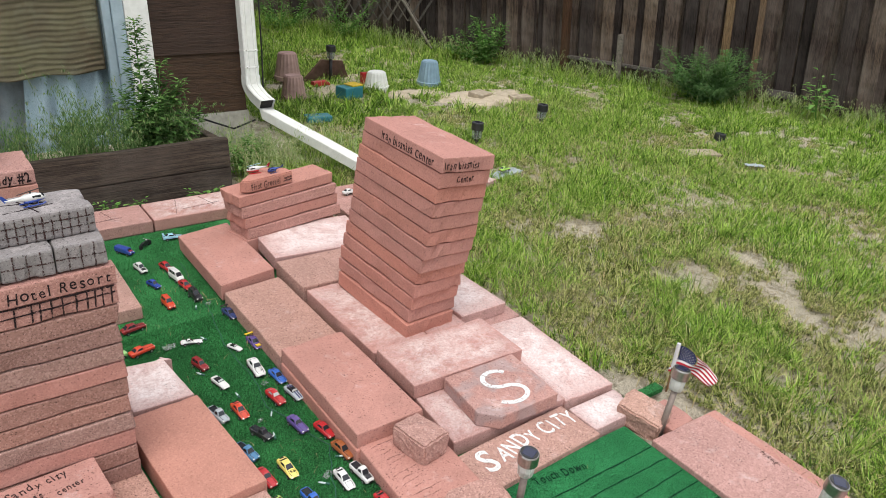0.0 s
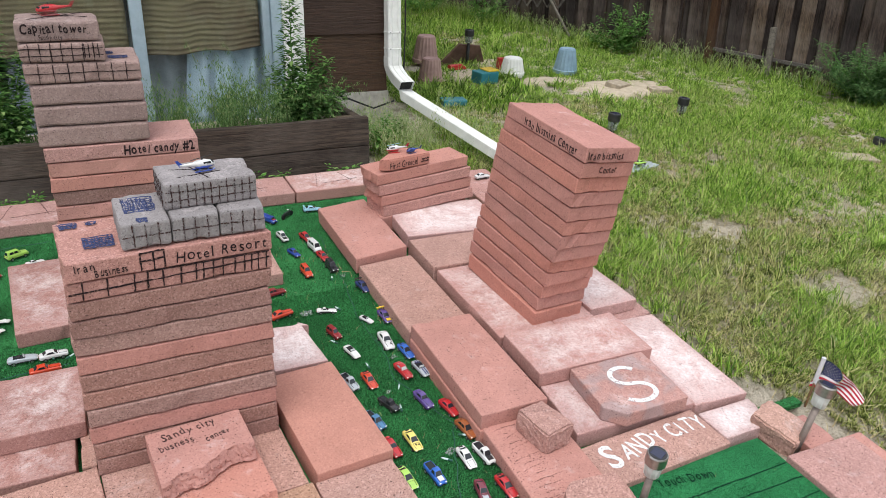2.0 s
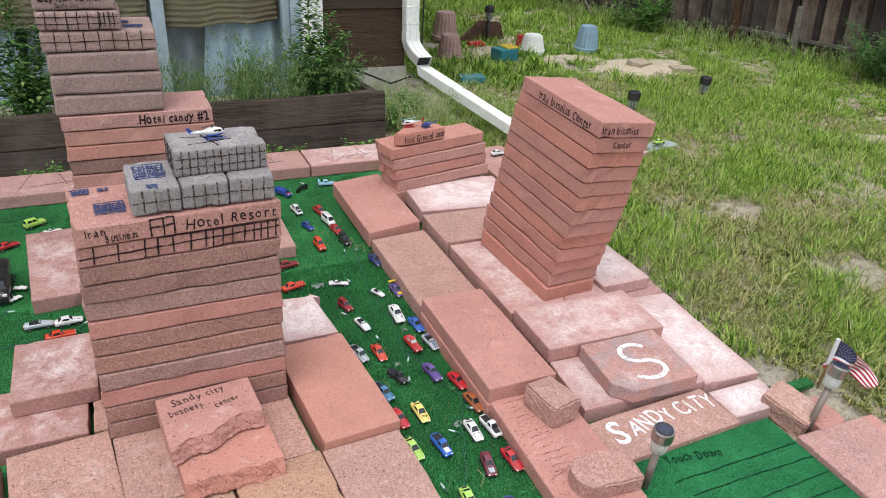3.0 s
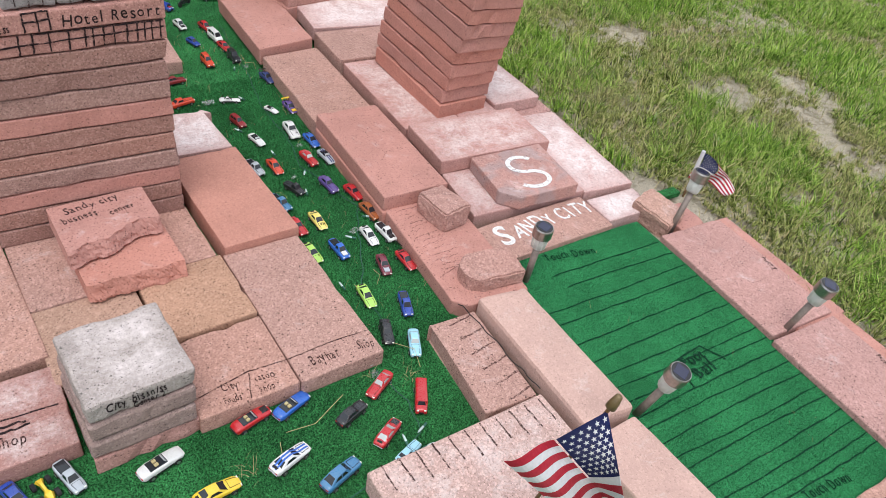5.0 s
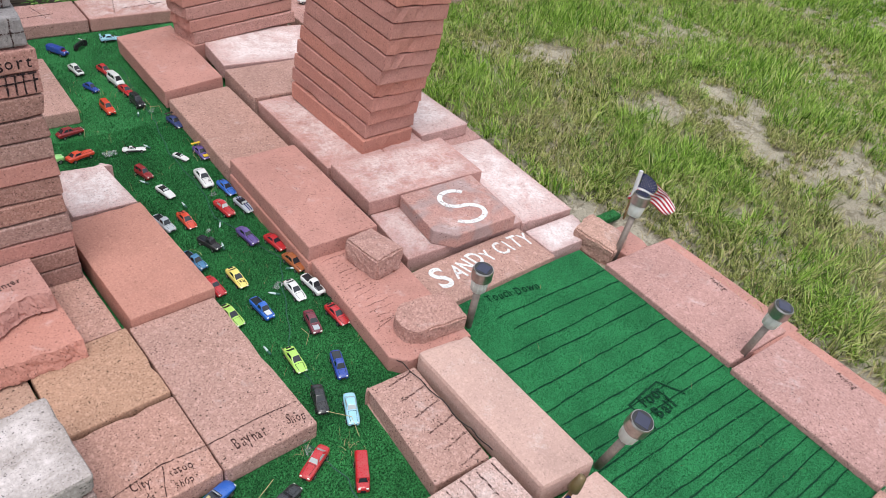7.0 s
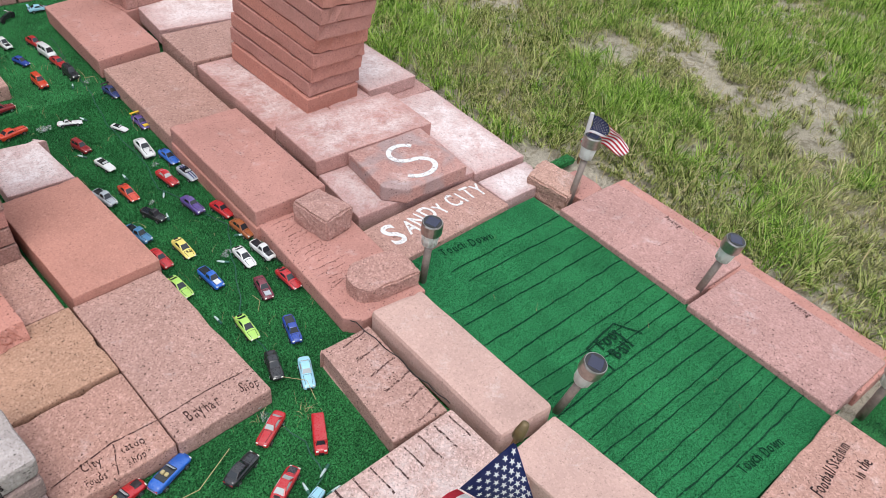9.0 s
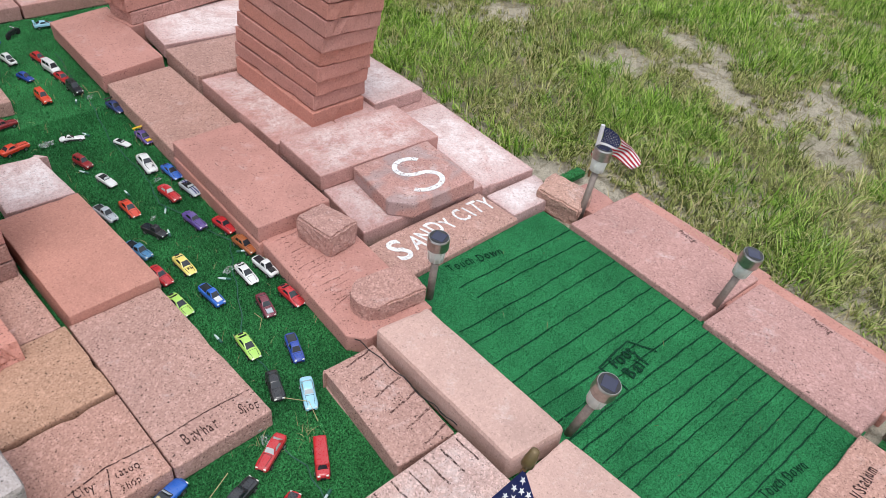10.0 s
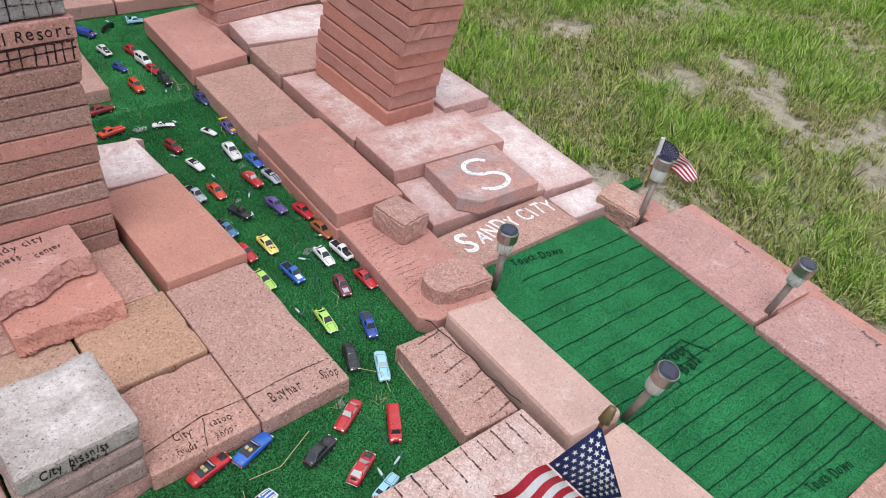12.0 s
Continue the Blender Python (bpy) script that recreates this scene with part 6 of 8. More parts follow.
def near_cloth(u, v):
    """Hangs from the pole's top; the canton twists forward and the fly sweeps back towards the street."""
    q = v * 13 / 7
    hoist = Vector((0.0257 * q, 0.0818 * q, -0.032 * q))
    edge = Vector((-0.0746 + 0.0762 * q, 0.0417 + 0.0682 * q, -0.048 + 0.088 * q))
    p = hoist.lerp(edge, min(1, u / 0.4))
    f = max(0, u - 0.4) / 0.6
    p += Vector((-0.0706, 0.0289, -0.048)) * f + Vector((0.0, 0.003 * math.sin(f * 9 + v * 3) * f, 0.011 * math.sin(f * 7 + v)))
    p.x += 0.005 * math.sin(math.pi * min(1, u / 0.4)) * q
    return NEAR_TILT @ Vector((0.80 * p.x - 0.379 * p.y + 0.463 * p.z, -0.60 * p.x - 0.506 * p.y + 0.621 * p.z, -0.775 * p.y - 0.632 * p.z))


def far_cloth(u, v):
    """Droops towards the lawn in one long fold."""
    out = 0.125 * u + 0.01 * math.sin(v * 5)
    side = 0.013 * math.sin(u * 9 + v * 3) * (0.25 + u)
    return Vector((0.76 * out + 0.65 * side, -0.65 * out + 0.76 * side, -0.092 * v * (1 - 0.58 * u) - 0.08 * u ** 1.6 - 0.004))


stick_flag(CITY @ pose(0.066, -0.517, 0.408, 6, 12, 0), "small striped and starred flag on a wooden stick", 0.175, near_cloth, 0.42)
stick_flag(CITY @ pose(1.187, 0.239, 0.15, 0, 4, 0), "small striped flag hanging limp at the lawn's edge", 0.1, far_cloth, 0.19, False)

# ---- string lights and straw on the turf ----
cable_label = "thin green string-light wire with clear bulbs on the turf"


def wire(pts, bulbs, label, material=WIRE):
    root = thing("string_light", CITY, label, "string lights", "string lights")
    bm = bmesh.new()
    dense = []
    for a, b in zip(pts, pts[1:]):
        for i in range(6):
            f = i / 6
            dense.append((a[0] + (b[0] - a[0]) * f + 0.0025 * math.sin(9 * f + a[1] * 40), a[1] + (b[1] - a[1]) * f, a[2] + (b[2] - a[2]) * f + 0.002 * math.sin(5 * f)))
    dense.append(pts[-1])
    tube(bm, dense, 0.0011, 5)
    part("wire", bm, material, root)
    rng = random.Random(len(pts))
    for x, y in bulbs:
        bm = bmesh.new()
        lathe(bm, ((0.0015, 0), (0.0034, 0.002), (0.0036, 0.012), (0.0028, 0.022), (0.001, 0.028)), 10)
        bulb = part("bulb", bm, BULB, root, "clear mini bulb", at=pose(x, y, 0.010, 90, 0, rng.uniform(0, 360)) @ Matrix.Scale(0.75, 4), smooth=True)
        bm = bmesh.new()
        lathe(bm, ((0.003, -0.012), (0.004, -0.01), (0.004, 0.002), (0.003, 0.003)), 8)
        part("socket", bm, WIRE, bulb)
    return root


wire([(0.19, 1.72, .008), (0.17, 1.45, .008), (0.16, 1.3, .008), (0.13, 1.1, .008), (0.14, 0.9, .008), (0.12, 0.75, .008), (0.19, 0.52, .008), (0.145, 0.42, .008), (0.1, 0.3, .008), (0.05, 0.2, .008), (0.06, 0.1, .008)],
     [(0.13, 1.36), (0.09, 1.16), (0.12, 0.72), (0.085, 0.62), (0.07, 0.83), (0.02, 0.98), (0.19, 0.47), (0.02, 0.24), (0.12, 0.4)], cable_label)
wire([(0.2, 0.45, .008), (0.23, 0.3, .01), (0.24, 0.12, .012), (0.226, 0.04, .05), (0.236, -0.05, .049), (0.242, -0.16, .049), (0.243, -0.24, .06)], [], "thin dark cable running from the turf over a slab", RUBBER)
wire([(-0.02, -0.02, .008), (0.0, -0.12, .008), (-0.01, -0.2, .008), (-0.15, -0.26, .008), (-0.3, -0.3, .008), (-0.6, -0.22, .008)], [(-0.01, 0.0), (0.0, -0.19), (-0.05, -0.21), (-0.02, -0.235)], cable_label)
wire([(-1.0, 1.93, .008), (-0.9, 1.95, .008), (-0.75, 1.97, .008)], [], cable_label)
wire([(-1.0, 1.11, .008), (-0.88, 1.12, .008), (-0.7, 1.14, .008)], [(-0.9, 1.3), (-0.74, 1.18), (-0.7, 1.17)], cable_label)
straw_at = np.concatenate([np.array([[0.04, -0.06]]) + np.random.default_rng(1).normal(0, 0.012, (22, 2)), np.array([[-0.34, -0.14]]) + np.random.default_rng(2).normal(0, 0.015, (22, 2)),
                           np.array([[-0.05, -0.02]]) + np.random.default_rng(3).normal(0, 0.02, (10, 2)), scatter(160, -0.05, 0.25, 0.1, 1.7, 12, off_slabs), scatter(40, 0.44, 0.88, -0.7, 0.1, 14)])
tagged(blades("dry_straw", straw_at, 0.03, 0.0014, 1.5, STRAW, None, CITY, 3, 21, base=0.006), "scraps of dry straw on the turf", "dry grass", kind="stuff")
rng = random.Random(8)
for k, (x, y, ln) in enumerate(((0.07, -0.05, 0.1), (-0.25, -0.09, 0.14), (0.1, 0.22, 0.05), (0.05, 0.24, 0.06), (-0.3, -0.16, 0.06), (0.2, 1.35, 0.05))):
    bm = bmesh.new()
    a = rng.uniform(0, 6.28)
    tube(bm, [(0, 0, 0), (ln * 0.4 * math.cos(a), ln * 0.4 * math.sin(a), 0.014), (ln * math.cos(a + 0.5), ln * math.sin(a + 0.5), 0.004)], 0.0007, 4)
    thing("straw_stalk", CITY @ pose(x, y, 0.008), "single dry grass stalk lying on the turf", "dry grass", "straw stalks", data=mesh_of(bm, "straw_stalk", STRAW))


def film_scrap(x, y, size, turn, seed):
    """A crumpled wisp of clear plastic film."""
    vs, fs = [], []
    n = 7
    for j in range(n + 1):
        for i in range(n + 1):
            u, v = i / n - 0.5, j / n - 0.5
            p = Vector((u * 9, v * 9, seed))
            vs.append((u * size * 0.8 + 0.15 * size * noise.noise(p), v * size * 0.5 + 0.12 * size * noise.noise(p + Vector((7, 0, 0))), 0.006 + 0.012 * abs(noise.noise(p * 0.8 + Vector((0, 5, 0))))))
    for j in range(n):
        for i in range(n):
            if noise.noise(Vector((i * 0.9, j * 0.9, seed + 3))) > -0.25:
                a = j * (n + 1) + i
                fs.append((a, a + 1, a + n + 2, a + n + 1))
    me = bpy.data.meshes.new("film_scrap")
    me.from_pydata(vs, [], fs)
    me.materials.append(FILM)
    thing("film_scrap", CITY @ pose(x, y, 0.002, 0, 0, turn), "crumpled wisp of clear plastic film on the turf", "plastic scrap", "plastic scraps", data=me)


for k, (x, y, size, turn) in enumerate(((0.135, 0.425, 0.035, 30), (-0.015, 1.17, 0.05, 10), (0.175, 1.37, 0.03, 60), (-0.03, -0.03, 0.03, 80), (0.155, 0.85, 0.025, 20), (0.08, 0.7, 0.022, 50))):
    film_scrap(x, y, size, turn, k * 3.1)


# ---- the house ----
WALL = 2.9   # front face of the house wall
TOPZ = 2.7
wall = thing("wall_south", Matrix(), "brown wood-grain lap siding wall above a concrete foundation", "wall", kind="structure")
bm = bmesh.new()
box(bm, 0.44, 0.945, WALL + 0.02, WALL + 0.16, 0.2, TOPZ)
box(bm, -6.0, -2.6, WALL + 0.02, WALL + 0.16, 0.2, TOPZ)
box(bm, -2.6, 0.44, WALL + 0.02, WALL + 0.16, 0.2, 0.333)
box(bm, -2.6, 0.44, WALL + 0.02, WALL + 0.16, 1.95, TOPZ)
part("wall_core", bm, SIDINGWOOD, wall)
bm = bmesh.new()
box(bm, 0.40, 0.955, WALL - 0.005, WALL + 0.019, 0.1, 0.485)
box(bm, -6.0, 0.399, WALL - 0.005, WALL + 0.019, 0.1, 0.334)
part("foundation", bm, CONCRETE, wall, "grey concrete foundation")


def lap_board(x0, x1, z0, z1):
    bm = bmesh.new()
    vs = [(x0, 0.0, z0), (x1, 0.0, z0), (x1, 0.0, z0 + 0.012), (x0, 0.0, z0 + 0.012), (x0, 0.012, z1), (x1, 0.012, z1)]
    pts = [(x, y, z) for x in (x0, x1) for y, z in ((0.0, z0), (0.018, z0), (0.018, z1), (0.012, z1))]
    a = [bm.verts.new(p) for p in pts[:4]]
    b = [bm.verts.new(p) for p in pts[4:]]
    bm.faces.new(a)
    bm.faces.new(b[::-1])
    for i in range(4):
        bm.faces.new((a[i], b[i], b[(i + 1) % 4], a[(i + 1) % 4]))
    bmesh.ops.recalc_face_normals(bm, faces=bm.faces[:])
    return bm


for k in range(8):
    z0 = 0.487 + 0.302 * k
    part("siding_board", lap_board(0.502, 0.947, z0, min(TOPZ, z0 + 0.305)), SIDINGWOOD, wall, at=pose(0, WALL, 0))
    if z0 > 1.9:
        part("siding_board", lap_board(-2.6, 0.4, z0, min(TOPZ, z0 + 0.305)), SIDINGWOOD, wall, at=pose(0, WALL, 0))
bm = bmesh.new()
box(bm, 0.80, 0.945, WALL + 0.161, 9.5, 0.2, TOPZ)
thing("wall_east", Matrix(), "brown side wall of the house", "wall", kind="structure", data=mesh_of(bm, "wall_east", SIDINGWOOD))
# This eave is out of view, added so that the wall below is shaded.
bm = bmesh.new()
box(bm, -6.4, 1.5, WALL - 0.45, 9.8, TOPZ, TOPZ + 0.16)
thing("roof_eave", Matrix(), "unseen white roof eave added to shade the house wall", "roof", kind="structure", data=mesh_of(bm, "roof_eave", WHITEPAINT))
thing("window_trim", pose(0.445, WALL, 0), "white painted upright trim board beside the window", "trim", kind="structure",
             data=mesh_of(soft_box(-0.055, 0.055, -0.012, 0.02, 0.3, 2.05, 0.003), "window_trim", WHITEPAINT))

window = thing("window_1", pose(0, WALL, 0), "aluminium window with a stained tan shade and pale curtain", "window", kind="structure")
for x0, x1, d in ((0.335, 0.388, -0.008), (0.296, 0.334, 0.012), (-0.315, -0.258, 0.006), (-2.6, -2.52, 0.0)):
    part("window_frame", soft_box(x0, x1, d, 0.06, 0.345, 1.95, 0.003), BLUEFRAME, window, "blue-grey aluminium upright")
part("window_frame", soft_box(-2.6, 0.388, -0.004, 0.06, 1.90, 1.96, 0.003), BLUEFRAME, window)
part("window_sill", soft_box(-2.6, 0.40, -0.02, 0.06, 0.335, 0.375, 0.004), BLUEFRAME, window)
for x0, x1 in ((-0.257, 0.296), (-2.52, -0.316)):
    bm = bmesh.new()
    box(bm, x0, x1, 0.034, 0.038, 0.376, 1.9)
    pane = part("pane", bm, GLASS, window, "clear window pane")
    pane.visible_shadow = False
room = thing("room", pose(0, WALL, 0), "dim room behind the window", "room", kind="structure")
bm = bmesh.new()
box(bm, -2.9, 0.8, 1.6, 1.7, 0.2, 2.4)
box(bm, -2.9, -2.8, 0.17, 1.6, 0.2, 2.4)
box(bm, 0.7, 0.8, 0.17, 1.6, 0.2, 2.4)
box(bm, -2.9, 0.8, 0.17, 1.6, 0.15, 0.2)
box(bm, -2.9, 0.8, 0.17, 1.6, 2.4, 2.5)
part("room_wall", bm, ROOMSKY, room)


def hung_cloth(x0, x1, z0, z1, y, nx, nz, shape, material, name, label, category):
    vs, fs = [], []
    for j in range(nz + 1):
        for i in range(nx + 1):
            u, v = i / nx, j / nz
            dx, dy, dz = shape(u, v)
            vs.append((x0 + (x1 - x0) * u + dx, y + dy, z0 + (z1 - z0) * v + dz))
    for j in range(nz):
        for i in range(nx):
            a = j * (nx + 1) + i
            fs.append((a, a + 1, a + nx + 2, a + nx + 1))
    me = bpy.data.meshes.new(name)
    me.from_pydata(vs, [], fs)
    me.materials.append(material)
    me.shade_smooth()
    ob = thing(name, pose(0, WALL, 0), label, category, data=me)
    thick = ob.modifiers.new("thickness", "SOLIDIFY")
    thick.thickness = 0.002
    return ob


def pleats(u, v):
    k = v * 46 + 0.4 * noise.noise(Vector((u * 3, v * 7, 1))) + 0.22 * noise.noise(Vector((u * 11, v * 23, 2)))
    fold = abs((k % 1) - 0.72) / 0.72
    deep = 0.006 + 0.005 * noise.noise(Vector((u * 4, v * 9, 3)))
    return 0, -deep * fold, (1 - v) * (0.03 * u + 0.006 * math.sin(u * 14))


hung_cloth(-0.31, 0.29, 0.70, 1.9, 0.075, 30, 260, pleats, SHADECLOTH, "window_shade", "stained tan pleated paper shade behind the glass", "window shade")
hung_cloth(-2.5, -0.33, 0.70, 1.9, 0.075, 60, 240, pleats, SHADECLOTH, "window_shade", "stained tan pleated paper shade behind the glass", "window shade")


def folds(u, v):
    return 0.10 * (v - 1) * (1 - u), 0.02 * math.sin(u * 21 + v), 0


hung_cloth(-0.01, 0.33, 0.3, 1.2, 0.12, 50, 8, folds, CURTAIN, "curtain", "pale blue curtain behind the window", "curtain")
# Two added grey sheets stand in for shade beside the pale curtain.
hung_cloth(-0.31, 0.06, 0.3, 1.2, 0.16, 20, 8, folds, CURTAINSHADE, "grey_cloth", "grey sheet added as the shaded part of the curtain", "cloth")
hung_cloth(-0.8, -0.33, 0.3, 1.2, 0.16, 20, 8, folds, CURTAINSHADE, "grey_cloth", "grey sheet added as the shaded part of the curtain", "cloth")
hung_cloth(-2.3, -0.9, 0.3, 1.2, 0.12, 90, 8, folds, CURTAIN, "curtain", "pale blue curtain behind the window", "curtain")

# downspout, elbow and the pipe laid on the grass
spout = thing("downspout", pose(0.966, WALL, 0), "white painted square metal downspout at the house corner", "downspout")


def square_pipe(rows):
    """Swept rectangular pipe with rounded grooves; rows: centre, half width, half depth, tilt degrees."""
    bm = bmesh.new()
    rings = []
    for (x, y, z), a, b, tilt in rows:
        m = Matrix.Translation((x, y, z)) @ Matrix.Rotation(radians(tilt), 4, "X")
        ring = []
        for px, py in ((-1, -.85), (-.85, -1), (-.5, -1), (-.42, -.9), (-.34, -1), (.34, -1), (.42, -.9), (.5, -1), (.85, -1), (1, -.85), (1, .85), (.85, 1), (-.85, 1), (-1, .85)):
            ring.append(m @ Vector((px * a, py * b, 0)))
        rings.append(ring)
    loft(bm, rings, cap=False)
    bmesh.ops.recalc_face_normals(bm, faces=bm.faces[:])
    bmesh.ops.solidify(bm, geom=bm.faces[:], thickness=0.002)
    return bm


part("pipe", square_pipe([((0, -0.045, 2.7), 0.037, 0.034, 0), ((0, -0.045, 0.66), 0.037, 0.034, 0)]), WHITEPAINT, spout)
part("elbow", square_pipe([((0, -0.045, 0.672), 0.040, 0.037, 0), ((0, -0.046, 0.625), 0.040, 0.037, -6), ((0.006, -0.058, 0.598), 0.040, 0.036, -24), ((0.02, -0.085, 0.562), 0.040, 0.035, -45), ((0.045, -0.13, 0.525), 0.040, 0.034, -52)]), WHITEPAINT, spout, "crimped white elbow")
# Black plate stands in for the shade inside the elbow's open end.
part("mouth", soft_box(-0.033, 0.033, -0.027, 0.027, 0.0, 0.002, 0.001, 1), RUBBER, spout, "black plate painted as the shade inside the elbow", at=pose(0.043, -0.127, 0.527, -52, 0, 0))
for z in (0.71, 0.795):
    part("band", soft_box(-0.0382, 0.0382, -0.0802, -0.01, z, z + 0.008, 0.001, 1), WHITEPAINT, spout)
    for x in (-0.025, 0.025):
        bm = bmesh.new()
        lathe(bm, ((0.003, 0), (0.004, 0.001), (0.002, 0.003)), 8)
        part("screw", bm, CHROME, spout, at=pose(x, -0.0805, z + 0.006, 90, 0, 0))
a, b = Vector((1.012, 2.80, 0.478)), Vector((1.325, 1.95, 0.215))
axis = (b - a)
leader = thing("drain_pipe", Matrix.Translation(a) @ Matrix.Rotation(math.atan2(-axis.x, axis.y) + math.pi, 4, "Z"), "white square drain pipe sloping down onto the grass", "drain pipe")
ln, fall = math.hypot(axis.x, axis.y), a.z - b.z
tilt = math.degrees(math.atan2(fall, ln))
part("pipe", square_pipe([((0, -ln * f, -fall * f), 0.036, 0.032, 90 - tilt) for f in np.linspace(0, 1, 12)]), WHITEPAINT, leader)
bm = bmesh.new()
tube(bm, [(1.03, WALL - 0.02, 2.6), (1.05, WALL - 0.03, 1.2), (1.045, WALL - 0.03, 0.8), (1.03, WALL - 0.04, 0.55)], 0.004, 6)
thing("cable", Matrix(), "thin dark cable hanging beside the downspout", "cable", data=mesh_of(bm, "cable", RUBBER))
bm = bmesh.new()
tube(bm, [(0.56, WALL - 0.05, 0.52), (0.7, WALL - 0.1, 0.47), (0.82, WALL - 0.13, 0.42), (0.94, WALL - 0.12, 0.45)], 0.005, 6)
thing("hose", Matrix(), "black irrigation hose along the foundation", "hose", data=mesh_of(bm, "hose", RUBBER))

# ---- planter ----
planter = thing("timber_planter", pose(0, 2.36, 0), "weathered grey-brown timber planter full of weeds", "planter")
for z0, z1, d in ((0.10, 0.325, 0.002), (0.327, 0.462, 0.0)):
    bm = soft_box(-2.4, 0.645, d, 0.042 + d, z0, z1, 0.006)
    bmesh.ops.subdivide_edges(bm, edges=[e for e in bm.edges if e.calc_length() > 1], cuts=40)
    for v in bm.verts:
        v.co += noise.noise_vector(Vector((v.co.x * 5, v.co.y * 20, v.co.z * 20))) * 0.003
        v.co.z += 0.008 * (v.co.x + 0.5) / 1.1 - 0.004
    part("front_board", bm, PLANTERWOOD, planter)
part("side_board", soft_box(0.60, 0.643, 0.046, 0.53, 0.12, 0.452, 0.006), PLANTERWOOD, planter)
part("corner_block", soft_box(0.5, 0.598, 0.046, 0.13, 0.12, 0.455, 0.006), PLANTERWOOD, planter)
bm = bmesh.new()
box(bm, -2.4, 0.598, 0.046, 0.53, 0.1, 0.385)
part("planter_soil", bm, SOIL, planter, "dark weedy soil")

# ---- plants ----
def leaf_cloud(name, m, stems, label, category, material, seed, leaf=0.03, width=0.45, group="", dense=1.0):
    """A weed: stems with small pointed leaves set round them. stems: (foot, tip, leaves)."""
    rng = random.Random(seed)
    root = thing(name, m, label, category, group)
    for foot, tip, count in stems:
        foot, tip = Vector(foot), Vector(tip)
        bm = bmesh.new()
        mid = (foot + tip) / 2 + Vector((rng.uniform(-1, 1), rng.uniform(-1, 1), 0)) * (tip - foot).length * 0.06
        pts = [foot * (1 - t) ** 2 + mid * 2 * t * (1 - t) + tip * t * t for t in np.linspace(0, 1, 7)]
        tube(bm, pts, [0.005 * (1 - 0.75 * t) * ((tip - foot).length / 0.5) ** 0.5 for t in np.linspace(0, 1, 7)], 5)
        part("stem", bm, WEED, root)
        bm = bmesh.new()
        for _ in range(int(count * dense)):
            t = rng.uniform(0.08, 1) ** 0.8
            p = foot * (1 - t) ** 2 + mid * 2 * t * (1 - t) + tip * t * t
            a = rng.uniform(0, math.tau)
            out = Vector((math.cos(a), math.sin(a), rng.uniform(-0.15, 0.75))).normalized()
            ln = leaf * rng.uniform(0.5, 1.25) * (1.15 - 0.55 * t)
            reach = rng.uniform(0, 1.6) * leaf * (1.1 - 0.6 * t)
            p = p + out * reach
            side = out.cross(Vector((0, 0, 1))).normalized() * ln * width * 0.5
            droop = Vector((0, 0, -ln * rng.uniform(0.05, 0.35)))
            v = [p, p + out * ln * 0.35 + side, p + out * ln * 0.4 + Vector((0, 0, ln * 0.06)), p + out * ln * 0.35 - side, p + out * ln + droop]
            vs = [bm.verts.new(q) for q in v]
            bm.faces.new((vs[0], vs[1], vs[2]))
            bm.faces.new((vs[0], vs[2], vs[3]))
            bm.faces.new((vs[1], vs[4], vs[2]))
            bm.faces.new((vs[2], vs[4], vs[3]))
        part("foliage", bm, material, root)
    return root


leaf_cloud("tall_weed", pose(0.37, 2.62, 0.385), [((0, 0, 0), (-0.015, -0.03, 0.60), 520), ((0.03, 0.0, 0), (0.15, -0.06, 0.33), 200), ((-0.03, 0, 0), (-0.12, -0.05, 0.30), 200), ((0, 0.03, 0), (0.06, -0.08, 0.42), 220),
                                                     ((-0.02, -0.03, 0), (-0.06, -0.1, 0.22), 170), ((0.05, -0.04, 0), (0.2, -0.1, 0.2), 150), ((0.0, -0.03, 0), (0.09, -0.12, 0.17), 150), ((0.02, 0, 0), (0.13, -0.02, 0.27), 170), ((-0.02, 0, 0), (-0.1, -0.1, 0.16), 150), ((0, -0.02, 0), (0.02, -0.13, 0.27), 190)],
           "tall bushy green weed growing in the planter", "weed", DARKWEED, 3, 0.046, 0.5, "weeds in the planter", 1.5)
leaf_cloud("tall_weed", pose(-0.88, 2.62, 0.385), [((0, 0, 0), (0.03, -0.05, 0.62), 330), ((0.02, 0, 0), (0.12, -0.06, 0.4), 220), ((-0.03, 0, 0), (-0.1, -0.06, 0.42), 200), ((0, -0.02, 0), (0.02, -0.12, 0.25), 180), ((0, -0.02, 0), (0.14, -0.1, 0.2), 160)],
           "tall bushy green weed growing in the planter", "weed", DARKWEED, 4, 0.042, 0.5, "weeds in the planter", 2.2)
leaf_cloud("low_weed", pose(0.76, 2.52, 0.23), [((0, 0, 0), (0.04, 0.0, 0.2), 160), ((0, 0, 0), (-0.06, 0.02, 0.16), 140), ((0.05, 0, 0), (0.14, 0.05, 0.15), 140)], "low leafy weed beside the planter", "weed", WEED, 5, 0.035, 0.6)
leaf_cloud("low_weed", pose(-0.83, 2.28, 0.205), [((0, 0, 0), (0.05, -0.02, 0.07), 60), ((0, 0, 0), (-0.07, -0.01, 0.06), 60), ((0, 0, 0), (0.12, 0.0, 0.04), 50)], "low leafy weed on the border slabs", "weed", WEED, 6, 0.03, 0.6)
leaf_cloud("low_weed", pose(0.5, 2.30, 0.21), [((0, 0, 0), (0.05, -0.02, 0.05), 30), ((0, 0, 0), (-0.07, -0.01, 0.05), 30)], "low leafy weed on the border slabs", "weed", WEED, 7, 0.03, 0.6)
